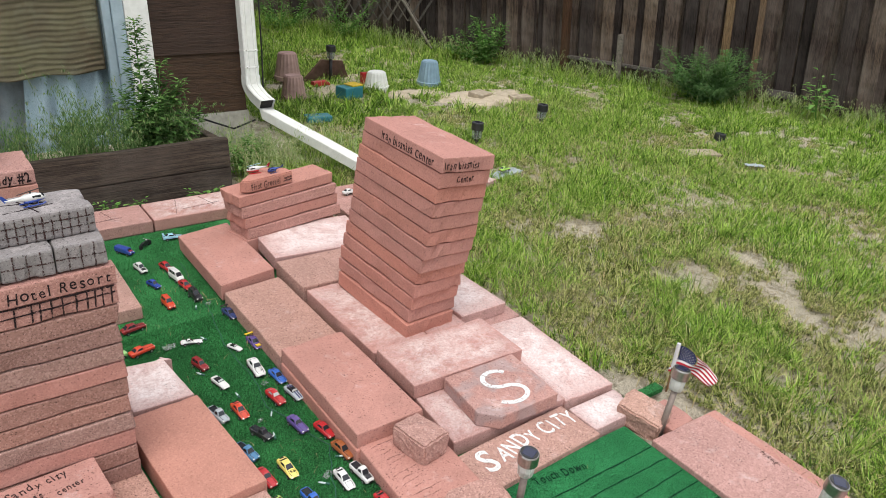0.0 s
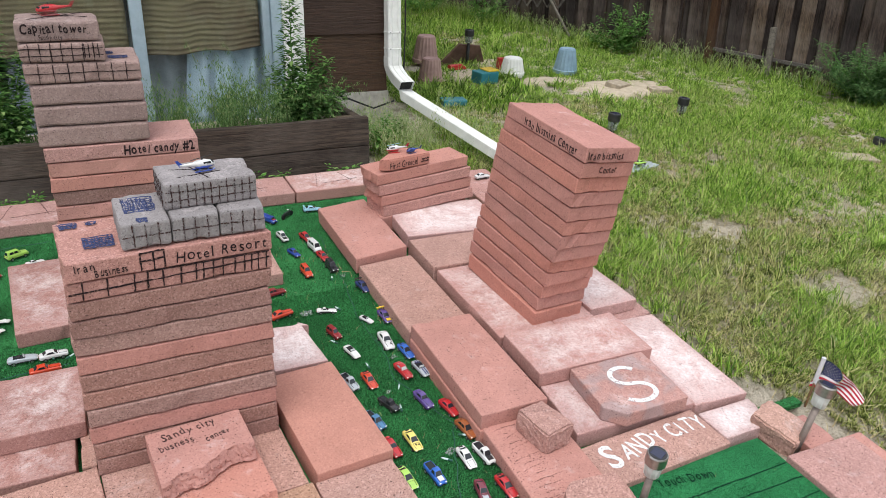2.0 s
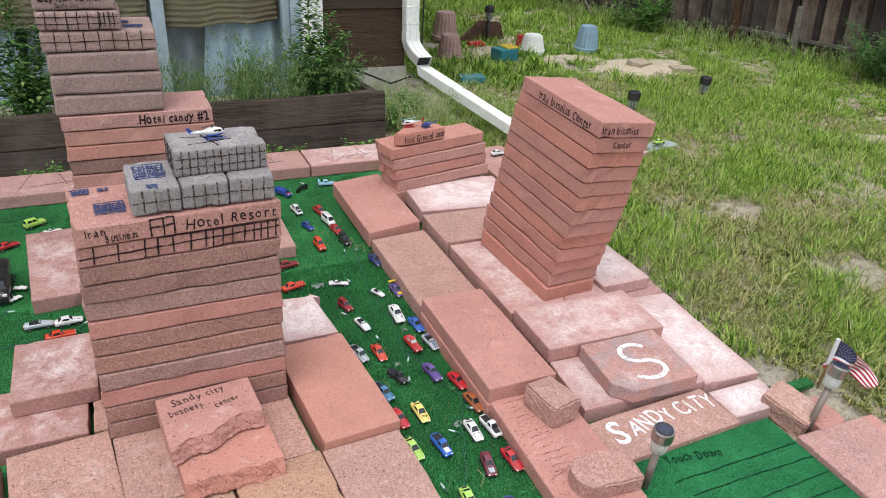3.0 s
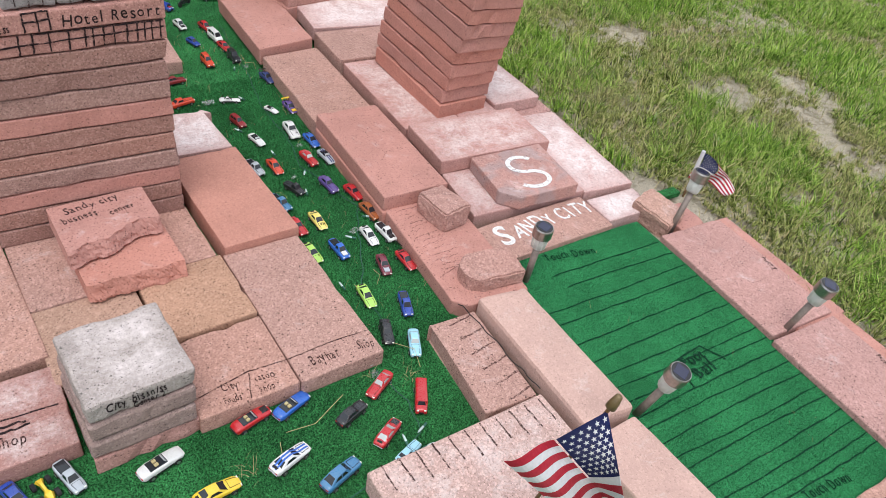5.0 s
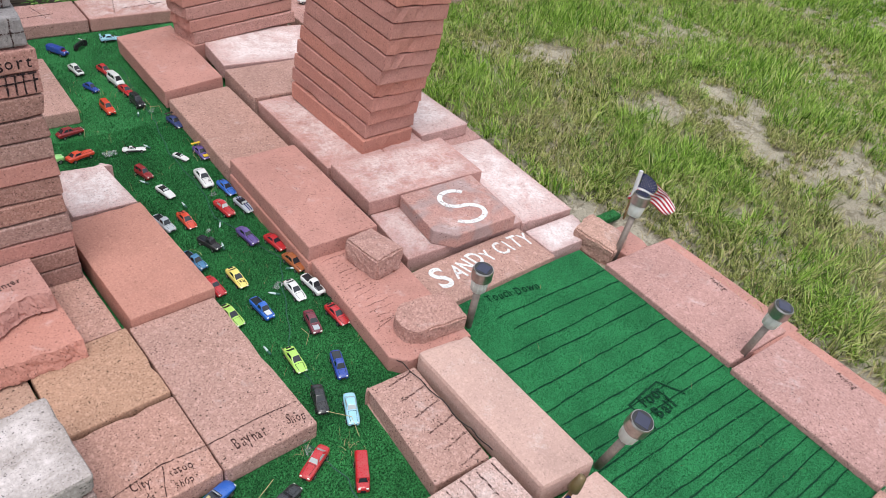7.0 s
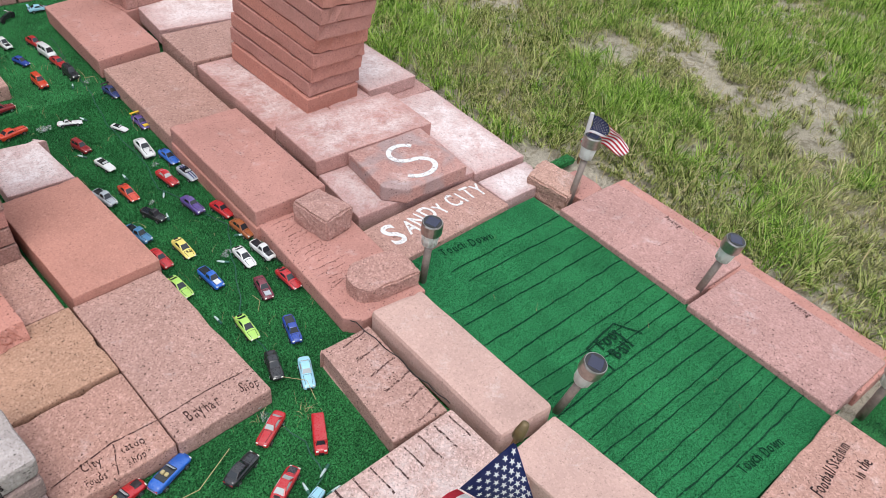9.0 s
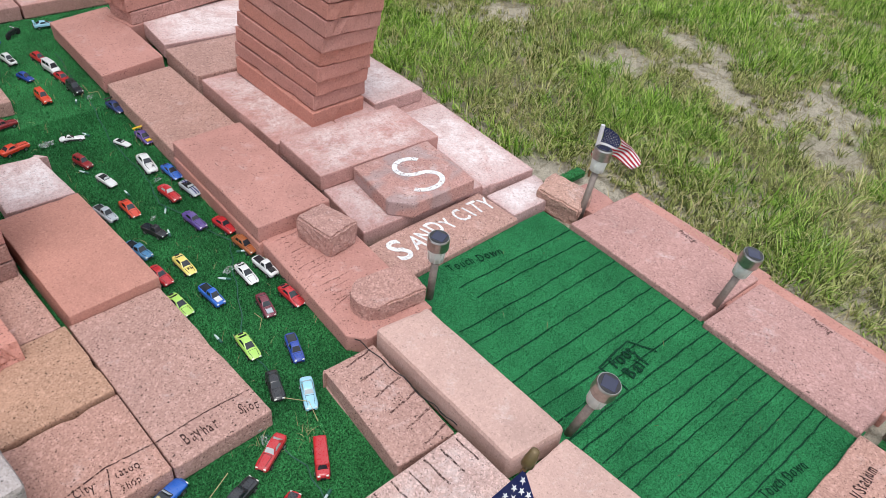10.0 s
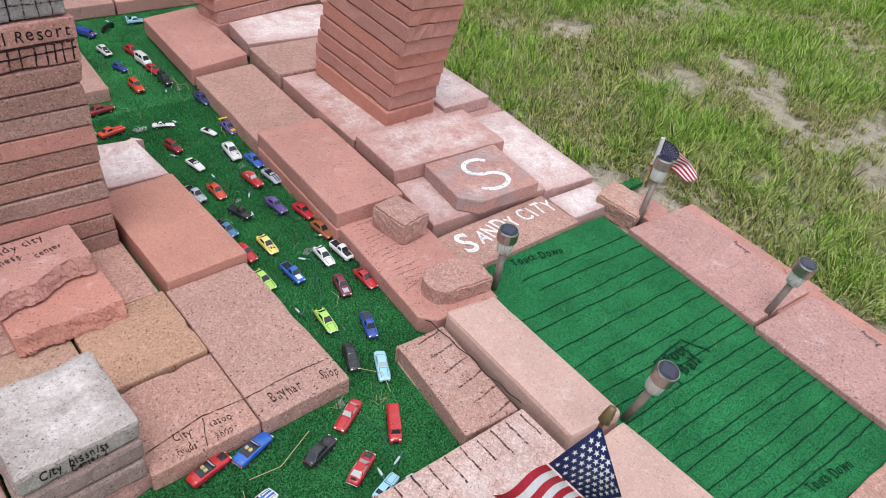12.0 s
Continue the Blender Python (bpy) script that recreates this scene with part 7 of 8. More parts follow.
leaf_cloud("low_weed", pose(0.13, 2.31, 0.212), [((0, 0, 0), (0.09, -0.02, 0.04), 40), ((0, 0, 0), (-0.09, -0.01, 0.05), 40)], "low leafy weed on the border slabs", "weed", WEED, 8, 0.03, 0.6)


def grass_patch(name, xy, length, width, lean, material, seed, label, category, m=CITY, segs=3, heights=None):
    return tagged(blades(name, xy, length, width, lean, material, None, m, segs, seed, heights=heights), label, category, kind="stuff")


FLAT = pose(0, 0, 0.385)


def off_pipe(p):
    """Clear of the drain pipe that runs from the downspout to the tower."""
    f = np.clip((2.8 - p[:, 1]) / 0.85, 0, 1)
    return np.abs(p[:, 0] - (1.012 + 0.313 * f)) > 0.085


grass_patch("planter_grass", scatter(2600, -2.2, 0.58, 2.43, 2.84, 31), 0.075, 0.004, 1.3, WEED, 32, "fine pale green grass filling the planter", "grass", FLAT)
dry = np.concatenate([np.random.default_rng(46).normal((cx, cy), (0.08, 0.08), (n, 2)) for cx, cy, n in ((0.85, 2.6, 500), (1.02, 2.5, 420), (1.15, 2.72, 300), (0.9, 2.35, 420), (1.1, 2.3, 380), (1.25, 2.45, 300), (0.8, 2.2, 200))])
dry = dry[off_pipe(dry)]
grass_patch("low_grass", dry, 0.13, 0.003, 1.2, LAWN, 43, "green grass round the foot of the downspout", "grass")

# the lawn
BARE = ((1.87, 0.68, 0.13, 0.13), (1.8, 0.45, 0.08, 0.09), (2.22, 0.62, 0.10, 0.15), (2.06, 0.43, 0.10, 0.13), (2.0, 0.26, 0.14, 0.16), (1.98, 0.1, 0.15, 0.13), (2.1, 0.03, 0.22, 0.13), (2.16, -0.1, 0.24, 0.13), (2.42, -0.12, 0.22, 0.15), (2.66, 0.55, 0.14, 0.09), (1.82, 1.27, 0.13, 0.08), (2.9, 3.4, 0.45, 0.28), (1.95, 3.95, 0.30, 0.3), (2.5, 3.72, 0.28, 0.17), (2.0, 1.98, 0.14, 0.1), (1.11, 0.31, 0.07, 0.1))


def lawn_keep(p, dens_seed):
    r = np.random.default_rng(dens_seed)
    n = np.array([noise.fractal(Vector((x * 3.6, y * 3.6, 5.0)), 0.8, 2.1, 5) for x, y in p])
    keep = r.uniform(0, 1, len(p)) < np.clip(0.97 + 0.8 * n, 0.35, 1)
    for cx, cy, rx, ry in BARE:
        d = np.sqrt(((p[:, 0] - cx) / rx) ** 2 + ((p[:, 1] - cy) / ry) ** 2) + n * 1.3
        keep &= r.uniform(0, 1, len(p)) < np.clip((d - 0.45) / 0.65, 0.1, 1)
    edge = np.where(p[:, 1] > 0.2, 1.05, 1.15) + 0.05 * np.sin(p[:, 1] * 9)
    keep &= (p[:, 0] > edge) | (p[:, 1] > 2.2)
    keep &= r.uniform(0, 1, len(p)) < np.clip((p[:, 0] - edge) / 0.12, 0.6, 1) + (p[:, 1] > 2.2)
    keep &= ~((p[:, 0] < 1.24) & (p[:, 1] > 2.55)) & ~((p[:, 0] < 0.68) & (p[:, 1] > 2.2))
    keep &= ~((p[:, 0] < 1.62) & (p[:, 1] < -0.72))
    keep &= p[:, 0] + 0.42 * (p[:, 1] - 1) < 5.52
    return keep


def lawn_tufts(count, x0, x1, y0, y1, per, tall, width, spread, segs, seed):
    """Tussocks whose blades lean out from the middle and arch over, of two greens."""
    r = np.random.default_rng(seed)
    c = scatter(count, x0, x1, y0, y1, seed)
    c = c[lawn_keep(c, seed + 1)]
    n = len(c)
    lush = np.array([noise.fractal(Vector((x * 2.2, y * 2.2, 9.0)), 1.0, 2.0, 3) for x, y in c])
    lush = lush + 0.35 * ((c[:, 0] < 1.45) & (c[:, 1] > 0.35) & (c[:, 1] < 2.0))
    size = np.clip(r.lognormal(0, 0.38, n) * (0.85 + 0.9 * lush), 0.3, 2.0)
    olive = r.uniform(0, 1, n) > 0.24 + 1.2 * lush + 0.95 * np.clip(c[:, 0] + 0.6 * c[:, 1] - 2.3, 0, 1)
    sway = r.uniform(0, math.tau, n)
    for pick, material, label in ((~olive, LAWN, "unmown lawn grass in bright green tussocks"), (olive, OLIVE, "unmown lawn grass in yellowish tussocks")):
        cc, ss, sw = c[pick], size[pick], sway[pick]
        k = len(cc)
        off = r.normal(0, 1, (k, per, 2)) * (spread * np.sqrt(ss))[:, None, None]
        ang = np.arctan2(off[..., 1], off[..., 0]) + r.normal(0, 0.8, (k, per))
        ang = np.where(r.uniform(0, 1, (k, per)) < 0.3, sw[:, None] + r.normal(0, 0.5, (k, per)), ang)
        ln = tall * ss[:, None] * r.uniform(0.45, 1.25, (k, per))
        bend = r.uniform(0.4, 3.0, (k, per))
        xy = (cc[:, None, :] + off * 0.6).reshape(-1, 2)
        ob = arched("lawn_grass", xy, ang.ravel(), ln.ravel(), bend.ravel(), width, material, segs, seed + 2)
        tagged(ob, label, "grass", kind="stuff")


lawn_tufts(6400, 1.03, 2.2, -0.95, 2.4, 24, 0.047, 0.0034, 0.016, 3, 60)
lawn_tufts(6100, 2.2, 3.5, -1.0, 3.0, 24, 0.046, 0.0042, 0.02, 2, 64)
lawn_tufts(6300, 0.7, 5.0, 2.2, 4.6, 32, 0.046, 0.0048, 0.028, 2, 68)
lawn_tufts(4300, 3.5, 5.9, -0.8, 2.2, 32, 0.048, 0.005, 0.028, 2, 72)
lawn_tufts(2600, 1.2, 4.1, 4.6, 7.6, 34, 0.075, 0.0065, 0.045, 2, 76)
lawn_tufts(1200, 1.65, 5.2, -3.0, -0.95, 16, 0.07, 0.008, 0.035, 2, 88)
lawn_tufts(900, 0.95, 2.6, 3.0, 9.0, 20, 0.09, 0.01, 0.04, 2, 92)
fill = scatter(60000, 1.05, 3.6, -0.95, 3.2, 80)
fill = fill[lawn_keep(fill, 81)]
r = np.random.default_rng(82)
ob = arched("lawn_grass", fill, r.uniform(0, math.tau, len(fill)), r.uniform(0.012, 0.05, len(fill)), r.uniform(0.3, 2.4, len(fill)), 0.0026, OLIVE, 2, 83)
tagged(ob, "thin young grass between the tussocks", "grass", kind="stuff")
lie = scatter(14000, 1.1, 3.6, -0.9, 3.2, 84)
lie = lie[lawn_keep(lie, 85) | (r.uniform(0, 1, len(lie)) < 0.5)]
ob = arched("dry_grass", lie, r.uniform(0, math.tau, len(lie)), r.uniform(0.03, 0.09, len(lie)), r.uniform(1.0, 2.0, len(lie)), 0.0024, STRAW, 2, 86)
tagged(ob, "flattened dry straw among the lawn grass", "grass", kind="stuff")


def oat_grass(name, spots, tall, material, seed, label, m=CITY, heads=16, grain=0.011):
    """Wispy stalks that arch over and carry hanging spikelets."""
    r = random.Random(seed)
    vs, fs = [], []

    def quad(p, q, w, side):
        k = len(vs)
        mid = (p + q) / 2
        vs.extend((p, mid + side * w, q, mid - side * w))
        fs.append((k, k + 1, k + 2, k + 3))

    for x, y in spots:
        a = r.uniform(0, math.tau)
        out = Vector((math.cos(a), math.sin(a), 0))
        side = Vector((-out.y, out.x, 0))
        h = tall * r.uniform(0.5, 1.2)
        bend = r.uniform(0.5, 1.9)
        p, th = Vector((x, y, -0.005)), r.uniform(0, 0.25)
        pts = [p]
        for i in range(6):
            p = p + (out * math.sin(th) + Vector((0, 0, math.cos(th)))) * h / 6
            th += bend / 6 * (0.4 + i * 0.25)
            pts.append(p)
        for i in range(6):
            k = len(vs)
            w = 0.0011 * (1 - i * 0.1)
            vs.extend((pts[i] - side * w, pts[i] + side * w, pts[i + 1] + side * w * 0.9, pts[i + 1] - side * w * 0.9))
            fs.append((k, k + 1, k + 2, k + 3))
        for _ in range(heads):
            f = r.uniform(3.2, 6.0)
            i = min(5, int(f))
            q = pts[i].lerp(pts[i + 1], f - i)
            d = Vector((r.uniform(-1, 1), r.uniform(-1, 1), r.uniform(-1.4, 0.2))).normalized()
            q = q + d * r.uniform(0.0, 0.018)
            quad(q, q + (d * 0.6 + Vector((0, 0, -0.6))) * grain * r.uniform(0.7, 1.6), grain * 0.14, Vector((r.uniform(-1, 1), r.uniform(-1, 1), 0)).normalized())
        for _ in range(2):
            a2 = r.uniform(0, math.tau)
            o2 = Vector((math.cos(a2), math.sin(a2), 0))
            b0 = pts[r.randrange(3)]
            ln = h * r.uniform(0.3, 0.6)
            quad(b0, b0 + o2 * ln * 0.5 + Vector((0, 0, ln * r.uniform(0.2, 0.8))), 0.0022, Vector((-o2.y, o2.x, 0)))
    me = bpy.data.meshes.new(name)
    me.from_pydata(vs, [], fs)
    me.materials.append(material)
    return tagged(thing(name, m, label, "grass", kind="stuff", data=me), label, "grass", kind="stuff")


p = scatter(420, 1.05, 4.5, -0.6, 4.2, 98)
oat_grass("seed_stalks", p[lawn_keep(p, 99)], 0.12, SEEDHEAD, 99, "thin seed stalks standing above the lawn", CITY, 8, 0.008)
g = np.random.default_rng(41)
clump = np.concatenate([g.normal((cx, cy), (sx, 0.05), (n, 2)) for cx, cy, sx, n in ((0.07, 2.66, 0.035, 60), (-0.2, 2.62, 0.05, 55), (0.03, 2.54, 0.05, 60), (0.24, 2.52, 0.05, 80), (-0.55, 2.6, 0.1, 70), (0.48, 2.56, 0.05, 70), (-1.3, 2.6, 0.25, 80))])
clump = clump[(clump[:, 1] > 2.42) & (clump[:, 1] < 2.86) & (clump[:, 0] < 0.58)]
oat_grass("oat_grass", clump, 0.27, OATS, 42, "wispy green wild oat grass in the planter", FLAT, 22, 0.015)
tall = g.normal((0.1, 2.66), (0.05, 0.03), (30, 2))
oat_grass("oat_grass", tall, 0.42, OATS, 44, "tall green wild oat stalks in the planter", FLAT, 26, 0.016)
dry = np.concatenate([g.normal((cx, cy), (0.07, 0.06), (n, 2)) for cx, cy, n in ((0.78, 2.7, 60), (0.9, 2.62, 70), (1.02, 2.55, 60), (1.15, 2.72, 60), (1.25, 2.45, 60), (0.85, 2.4, 70))])
dry = dry[off_pipe(dry)]
oat_grass("oat_grass", dry, 0.24, SEEDHEAD, 43, "dry seeding wild oats round the downspout", CITY, 20, 0.013)

# ---- the fence ----
A, B = Vector((5.5, 0.996, 0)), Vector((3.4, 5.975, 0))
run = (B - A).normalized()
turn = math.degrees(math.atan2(run.y, run.x))
fence = thing("wooden_fence", pose(A.x, A.y, 0, 0, 0, turn), "tall weathered dark brown board fence", "fence", kind="structure")
rng = random.Random(17)


BOARDS = (0.115, 0.105, 0.122, 0.098, 0.11)
shapes = [mesh_of(soft_box(0, w, -0.009, 0.009, 0, 1.85, 0.006, 1), "fence_board", FENCEWOOD) for w in BOARDS]
for depth, gap in ((0.0, 0.062), (-0.052, 0.02)):
    x = -4.2
    while x < 8.5:
        k = rng.randrange(5)
        p = A + run * x
        part("fence_board", shapes[k], FENCEWOOD, fence, at=pose(x, depth + rng.uniform(-0.005, 0.005), ground_height(p.x, p.y) + rng.uniform(-0.02, 0.04), 0, rng.uniform(-0.5, 0.5), rng.uniform(-2.5, 2.5)))
        x += BOARDS[k] + gap * rng.uniform(0.5, 1.4)
# Added sheet behind the boards, blocking sky light so the gaps stay dark.
bm = bmesh.new()
box(bm, -4.2, 8.5, -0.085, -0.075, -0.2, 1.75)
part("backing", bm, FENCEWOOD, fence)
for s in (-2.6, 3.14, 5.6, 8.0):
    p = A + run * s
    part("fence_post", soft_box(-0.03, 0.03, 0.012, 0.08, 0, 1.9, 0.004, 1), POSTWOOD, fence, "reddish fence post", at=pose(s, 0, ground_height(p.x, p.y) - 0.05))
for s, w in ((1.80, 0.03), (1.57, 0.022)):
    p = A + run * s
    part("fence_post", soft_box(-w, w, 0.012, 0.05, 0, 1.9, 0.004, 1), RAWWOOD, fence, "pale newer fence post", at=pose(s, 0, ground_height(p.x, p.y) - 0.05))
for s0, s1, z, thick in ((2.24, 3.12, 0.125, 0.025), (0.8, 3.12, 1.5, 0.025), (1.24, 1.45, 0.085, 0.05)):
    p, q = A + run * s0, A + run * s1
    za, zb = ground_height(p.x, p.y) + z, ground_height(q.x, q.y) + z
    bm = bmesh.new()
    loft(bm, [[Vector((s0, 0.012, za)), Vector((s0, 0.05, za)), Vector((s0, 0.05, za + thick)), Vector((s0, 0.012, za + thick))], [Vector((s1, 0.012, zb)), Vector((s1, 0.05, zb)), Vector((s1, 0.05, zb + thick)), Vector((s1, 0.012, zb + thick))]])
    bmesh.ops.recalc_face_normals(bm, faces=bm.faces[:])
    part("rail", bm, LATTICEWOOD, fence, "grey weathered rail")
# a lattice panel and a stake leaning on it
p = A + run * 4.75
lattice = thing("lattice_panel", pose(p.x - 0.06, p.y - 0.03, ground_height(p.x, p.y) + 0.24, 0, 0, turn), "grey lattice panel fixed to the fence", "lattice")
for i in range(11):
    for sgn in (-1, 1):
        bm = bmesh.new()
        wide = 0.010 if sgn < 0 else 0.004
        box(bm, -wide, wide, 0.0 + 0.006 * (sgn > 0), 0.005 + 0.006 * (sgn > 0), 0, 0.95)
        part("lath", bm, LATTICEWOOD, lattice, at=pose(-0.1 + i * 0.12, 0.02, 0, 0, sgn * 38, 0))
p = A + run * 4.47
bm = bmesh.new()
tube(bm, [(0, 0, 0), (0.62, 0, 0.78)], 0.013, 7)
thing("wooden_stake", pose(p.x - 0.12, p.y - 0.05, ground_height(p.x, p.y) + 0.02, 0, 0, turn - 4), "grey wooden stake leaning on the fence", "stake", data=mesh_of(bm, "wooden_stake", LATTICEWOOD))
p = A + run * 2.65
thing("short_post", pose(p.x - 0.05, p.y - 0.03, ground_height(p.x, p.y), 0, 0, turn), "short grey post standing against the fence", "post", data=mesh_of(soft_box(-0.024, 0.024, -0.015, 0.015, 0, 0.385, 0.004, 1), "short_post", LATTICEWOOD))
# shrubs at its foot
r = random.Random(5)
p = A + run * 3.88
leaf_cloud("leafy_shrub", pose(p.x - 0.25, p.y - 0.12, ground_height(p.x, p.y)), [((r.uniform(-.1, .1), r.uniform(-.1, .1), 0), (r.uniform(-.24, .24), r.uniform(-.26, .2), r.uniform(.12, .42)), 80) for _ in range(17)], "leafy green shrub at the foot of the fence", "shrub", WEED, 12, 0.05, 0.6)
p = A + run * 1.84
leaf_cloud("dark_shrub", pose(p.x - 0.22, p.y - 0.12, ground_height(p.x, p.y)), [((r.uniform(-.1, .1), r.uniform(-.1, .1), 0), (r.uniform(-.38, .3), r.uniform(-.34, .46), r.uniform(.1, .42)), 250) for _ in range(40)], "dense dark green feathery shrub before the fence", "shrub", CEDAR, 13, 0.045, 0.28)
p = A + run * 1.05
leaf_cloud("low_weed", pose(p.x - 0.25, p.y - 0.1, ground_height(p.x, p.y)), [((0, 0, 0), (r.uniform(-.06, .06), r.uniform(-.05, .05), r.uniform(.2, .36)), 24) for _ in range(3)], "broad-leaved weed at the foot of the fence", "weed", WEED, 14, 0.08, 0.5)
verge = np.concatenate([np.array([[(A + run * s).x - d, (A + run * s).y - d * 0.5]]) for s, d in zip(np.random.default_rng(7).uniform(-2, 6.5, 5200), np.abs(np.random.default_rng(8).normal(0.05, 0.12, 5200)))])
grass_patch("verge_grass", verge, 0.13, 0.0048, 1.1, LAWN, 97, "rank green grass along the fence", "grass")
rank = np.array([[(A + run * s_).x - d_, (A + run * s_).y - d_ * 0.5] for s_, d_ in zip(np.random.default_rng(17).uniform(5.0, 7.5, 2600), np.abs(np.random.default_rng(18).normal(0.1, 0.25, 2600)))])
grass_patch("rank_grass", rank, 0.17, 0.006, 1.2, LAWN, 197, "rank tall green grass before the fence", "grass")
oat_grass("verge_oats", verge[::6], 0.2, SEEDHEAD, 98, "seeding wild oats along the fence", CITY, 14, 0.016)
for s, d, n in ((5.4, 0.3, 7), (6.1, 0.35, 9), (6.9, 0.4, 9)):
    p = A + run * s
    leaf_cloud("tall_weed", pose(p.x - d, p.y - d * 0.5, ground_height(p.x, p.y)), [((r.uniform(-.15, .15), r.uniform(-.15, .15), 0), (r.uniform(-.4, .4), r.uniform(-.35, .35), r.uniform(.15, .5)), 130) for _ in range(n)], "rank tall green weeds growing before the fence", "weed", WEED, 20 + int(s), 0.05, 0.4, "weeds along the fence")


# ---- things left in the yard ----
def pot(x, y, r0, r1, h, material, label, category, turned=True, ribs=18):
    """A plastic pot, upside down: rim at the ground."""
    root = thing(category.replace(" ", "_"), CITY @ pose(x, y, 0.0), label, category)
    bm = bmesh.new()
    n = ribs * 2
    rings = []
    for rr, z in ((r0 * 1.1, 0), (r0 * 1.1, 0.03), (r0, 0.034), (r1, h - 0.006), (r1 * 0.95, h)):
        rings.append([Vector(((rr + (0.004 if k % 2 and 0.03 < z < h - 0.001 else 0)) * math.cos(k * math.tau / n), (rr + (0.004 if k % 2 and 0.03 < z < h - 0.001 else 0)) * math.sin(k * math.tau / n), z)) for k in range(n)])
    loft(bm, rings)
    part("shell", bm, material, root)
    bm = bmesh.new()
    lathe(bm, ((r1 * 0.55, h - 0.001), (r1 * 0.9, h + 0.003), (r1 * 0.9, h + 0.001)), 24)
    part("foot_ring", bm, material, root)
    return root


pot(2.80, 3.90, 0.086, 0.06, 0.185, BUCKETBLUE, "faded blue plastic bucket upside down on sand", "bucket")
pot(1.645, 3.86, 0.08, 0.06, 0.165, POTPINK, "faded terracotta plastic pot upside down in the grass", "flower pot")
pot(1.87, 4.45, 0.094, 0.066, 0.2, POTPINK, "faded terracotta plastic pot upside down in the grass", "flower pot")
# A bucket shape stands in for a messy white bag here.
pot(2.34, 3.92, 0.085, 0.065, 0.13, WHITEPAINT, "scuffed white bag among the weeds, built as a bucket", "bucket")
bm = soft_box(-0.08, 0.08, -0.02, 0.02, 0, 0.1, 0.006)
thing("red_crate", CITY @ pose(2.37, 4.06, 0.0), "red plastic crate behind a white bag", "crate", data=mesh_of(bm, "red_crate", PAINT["red"]))
box_toy = thing("toy_bin", CITY @ pose(2.03, 3.76, 0.0, 0, 0, 10), "teal toy bin with a yellow lid in the grass", "toy bin")
part("bin", soft_box(-0.085, 0.07, -0.06, 0.06, 0, 0.085, 0.008), TEAL, box_toy)
part("lid", soft_box(-0.02, 0.075, -0.05, 0.05, 0.0855, 0.098, 0.005), PAINT["yellow"], box_toy, "yellow lid")
low_toy = thing("toy_bin", CITY @ pose(1.55, 3.3, 0.0, 0, 0, -8), "low teal plastic toy tray half hidden in grass", "toy bin")
part("bin", soft_box(-0.08, 0.08, -0.05, 0.05, 0, 0.038, 0.008), TEAL, low_toy)
bm = bmesh.new()
loft(bm, [[Vector((-0.2, -0.01, 0)), Vector((0.2, -0.01, 0)), Vector((0.2, 0.01, 0)), Vector((-0.2, 0.01, 0))], [Vector((-0.05, -0.01, 0.17)), Vector((0.13, -0.01, 0.15)), Vector((0.13, 0.01, 0.15)), Vector((-0.05, 0.01, 0.17))]])
thing("scrap_board", CITY @ pose(2.12, 4.32, 0, 12, 0, 0), "dark rusty triangular scrap board behind a stake light", "board", data=mesh_of(bm, "scrap_board", RUST))
toy_car("truck", "red", 1.98, 4.12, 10, "red toy truck in the sand pit", "yard toys", size=1.8)
def heap(spots, tall, material, name, label, category):
    """Low irregular mounds of sand or soil."""
    vs, fs = [], []
    for cx, cy, rx, ry in spots:
        start = len(vs)
        rings = 9
        for j in range(rings + 1):
            for k in range(36):
                a = k * math.tau / 36
                q = j / rings * (1 + 0.45 * noise.noise(Vector((math.cos(a) * 2.2, math.sin(a) * 2.2, cx * 3))))
                px, py = cx + rx * q * math.cos(a), cy + ry * q * math.sin(a)
                vs.append((px, py, tall * (1 - (j / rings) ** 2) + 0.7 * tall * noise.noise(Vector((px * 5, py * 5, 2))) * (1 - j / rings) - 0.02 * (j == rings)))
        for j in range(rings):
            for k in range(36):
                fs.append((start + j * 36 + k, start + (j + 1) * 36 + k, start + (j + 1) * 36 + (k + 1) % 36, start + j * 36 + (k + 1) % 36))
    me = bpy.data.meshes.new(name)
    me.from_pydata(vs, [], fs)
    me.materials.append(material)
    me.shade_smooth()
    return thing(name, CITY, label, category, kind="stuff", data=me)


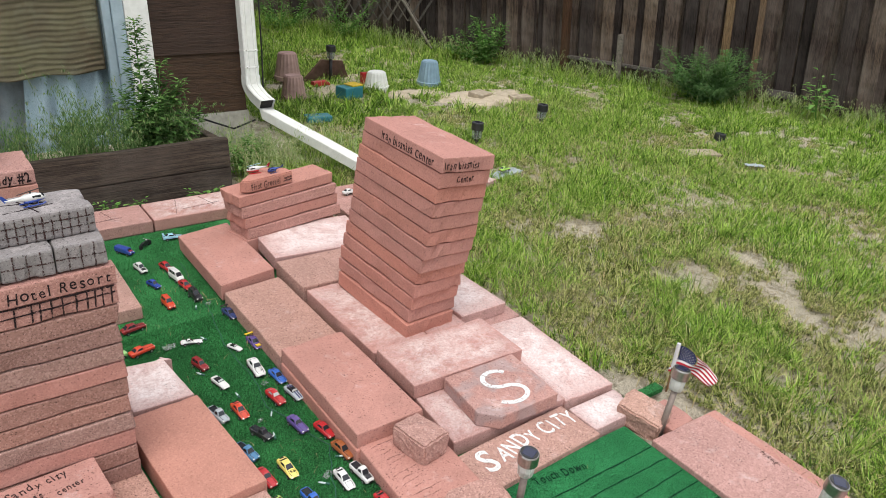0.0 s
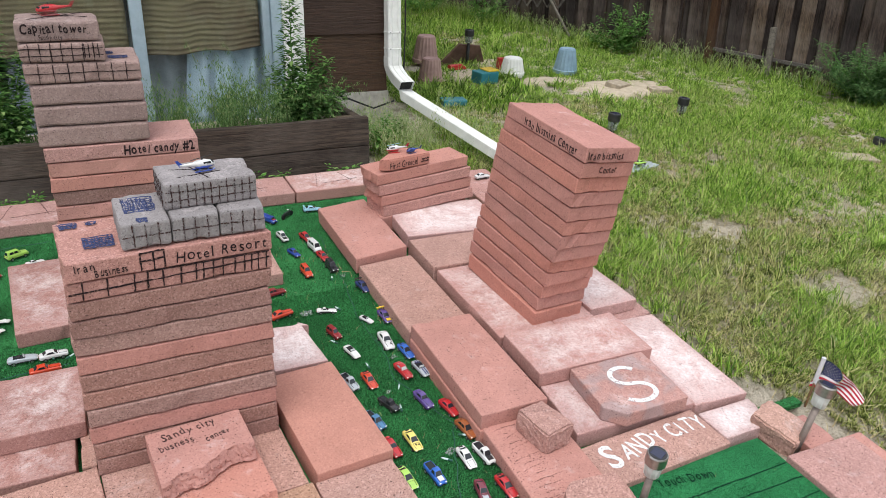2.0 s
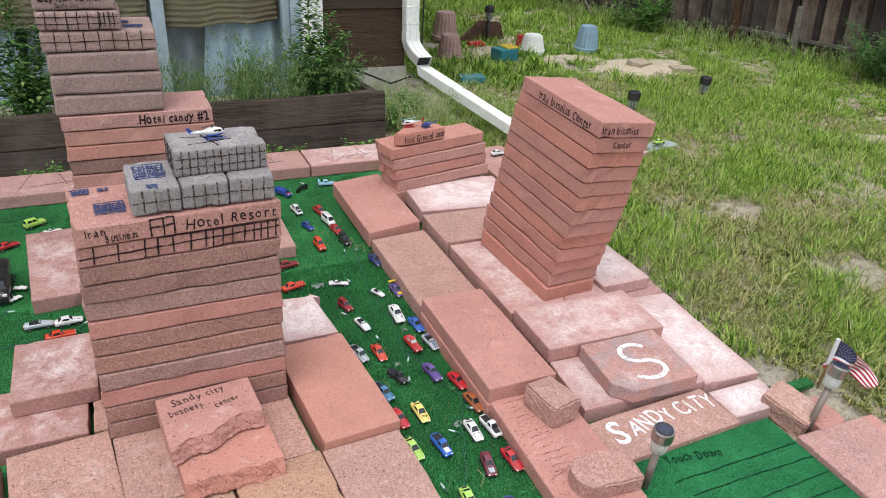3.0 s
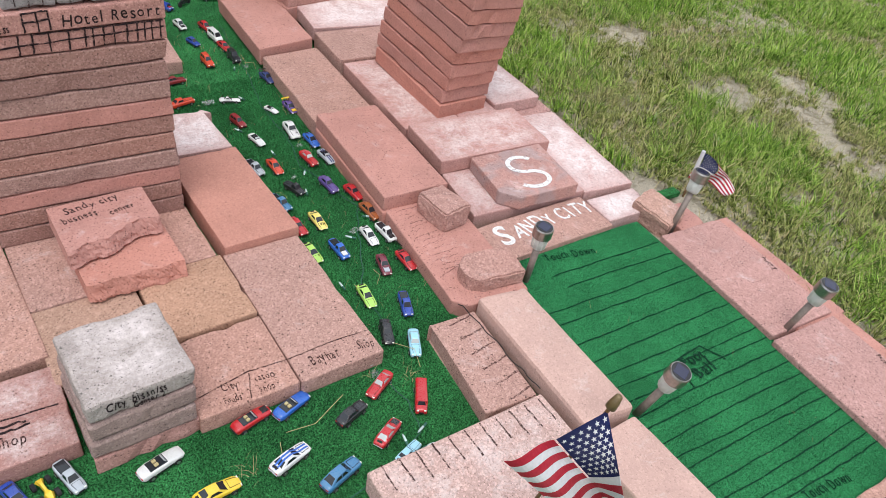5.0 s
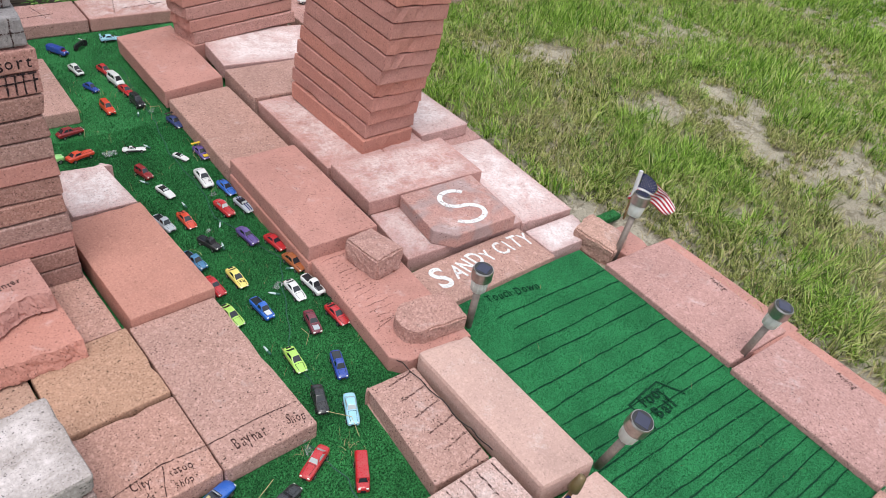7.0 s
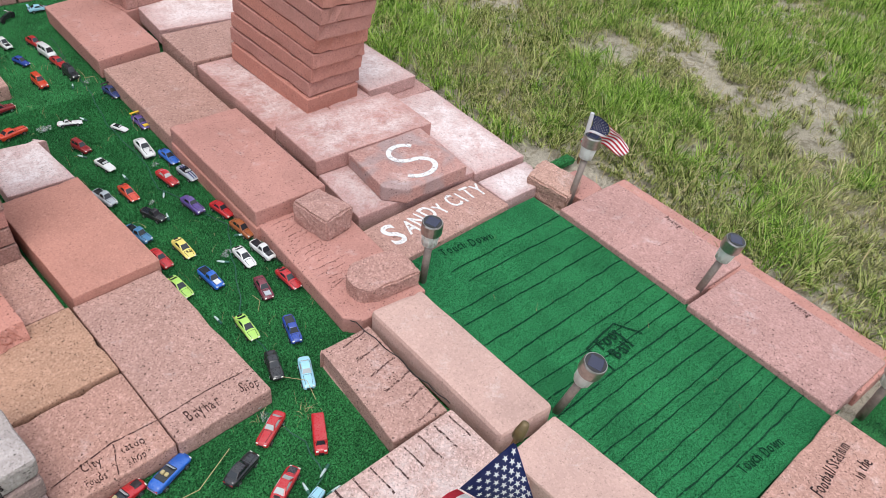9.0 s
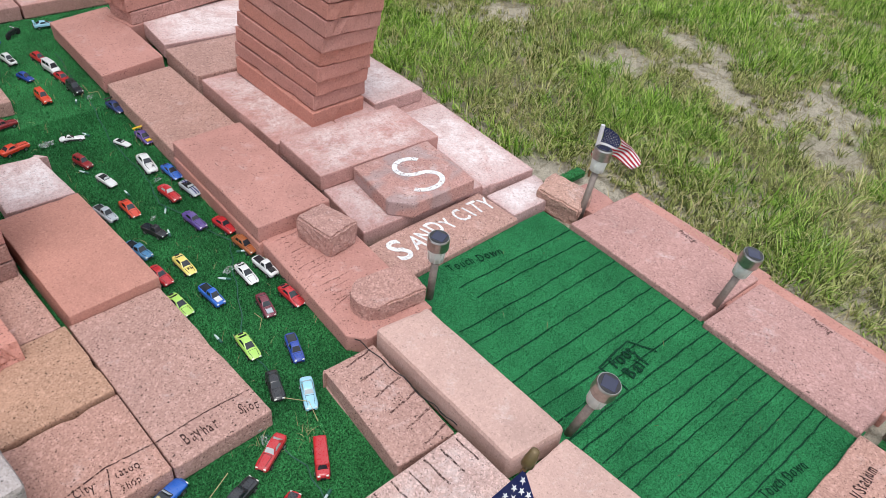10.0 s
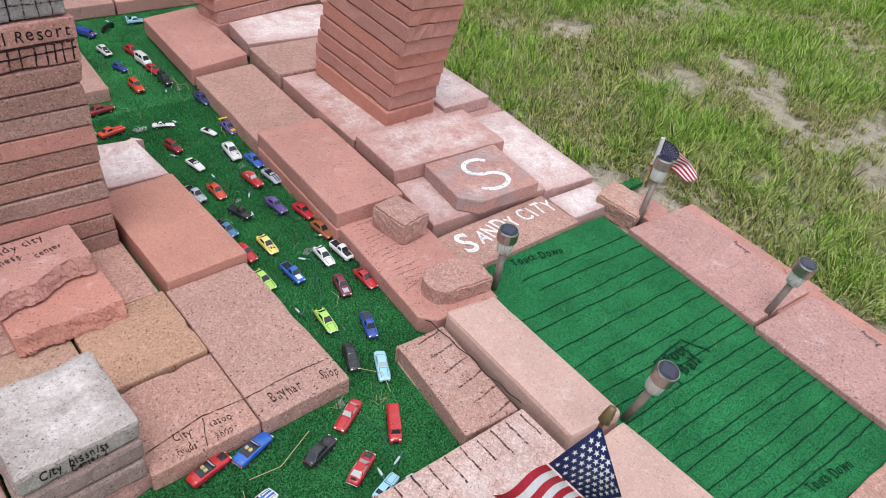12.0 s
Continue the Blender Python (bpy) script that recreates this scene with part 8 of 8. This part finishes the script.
heap(((3.0, 3.42, 0.42, 0.24), (2.56, 3.7, 0.24, 0.13), (1.95, 4.0, 0.3, 0.24), (2.35, 4.3, 0.24, 0.18)), 0.014, SAND, "sand_patch", "pale heaps of play sand in the grass", "sand")
bm = soft_box(-0.14, 0.14, -0.09, 0.09, 0, 0.006, 0.002, 1)
bmesh.ops.subdivide_edges(bm, edges=[e for e in bm.edges if e.calc_length() > 0.1], cuts=6, use_grid_fill=True)
for v in bm.verts:
    v.co.z += abs(noise.noise(v.co * 14)) * 0.02
rag = bm.copy()
shred = bm.copy()
thing("plastic_sheet", CITY @ pose(3.4, 1.42, 0.012, 0, 0, -40) @ Matrix.Diagonal((0.4, 0.22, 0.6, 1)), "crumpled pale grey plastic scrap in the lawn", "plastic sheet", data=mesh_of(rag, "plastic_sheet", SHEET))
thing("plastic_sheet", CITY @ pose(1.98, 1.98, 0.0, 0, 0, 12) @ Matrix.Diagonal((0.8, 0.42, 1, 1)), "crumpled pale grey plastic sheet on the grass", "plastic sheet", data=mesh_of(bm, "plastic_sheet", SHEET))
shreds = mesh_of(shred, "plastic_scrap", WHITEPAINT)
for x, y, a in ((-0.873, 1.43, -15), (-0.884, 1.37, 35)):
    thing("plastic_scrap", CITY @ pose(x, y, 0.009, 0, 0, a) @ Matrix.Diagonal((0.14, 0.09, 0.4, 1)), "shred of white plastic lying on the turf", "plastic scrap", "plastic shreds", data=shreds)
slab(3.19, 3.43, 1.68, 1.80, 0.016, STONE, "sandy flat stone sunk in the lawn", t=0.05, turn=-24, cover=False, group="loose stones")
slab(1.74, 1.82, 1.86, 1.98, 0.03, BLOOM, "pale stone fragment in the grass behind the tower", t=0.04, turn=20, cover=False, group="loose stones")
slab(2.84, 3.02, 3.36, 3.48, 0.04, STONE, "sandy stone fragment lying on the play sand", t=0.05, turn=25, tip=(6, 3), cover=False, group="loose stones")
slab(3.10, 3.26, 3.2, 3.3, 0.03, STONE, "sandy stone fragment lying on the play sand", t=0.04, turn=-15, cover=False, group="loose stones")
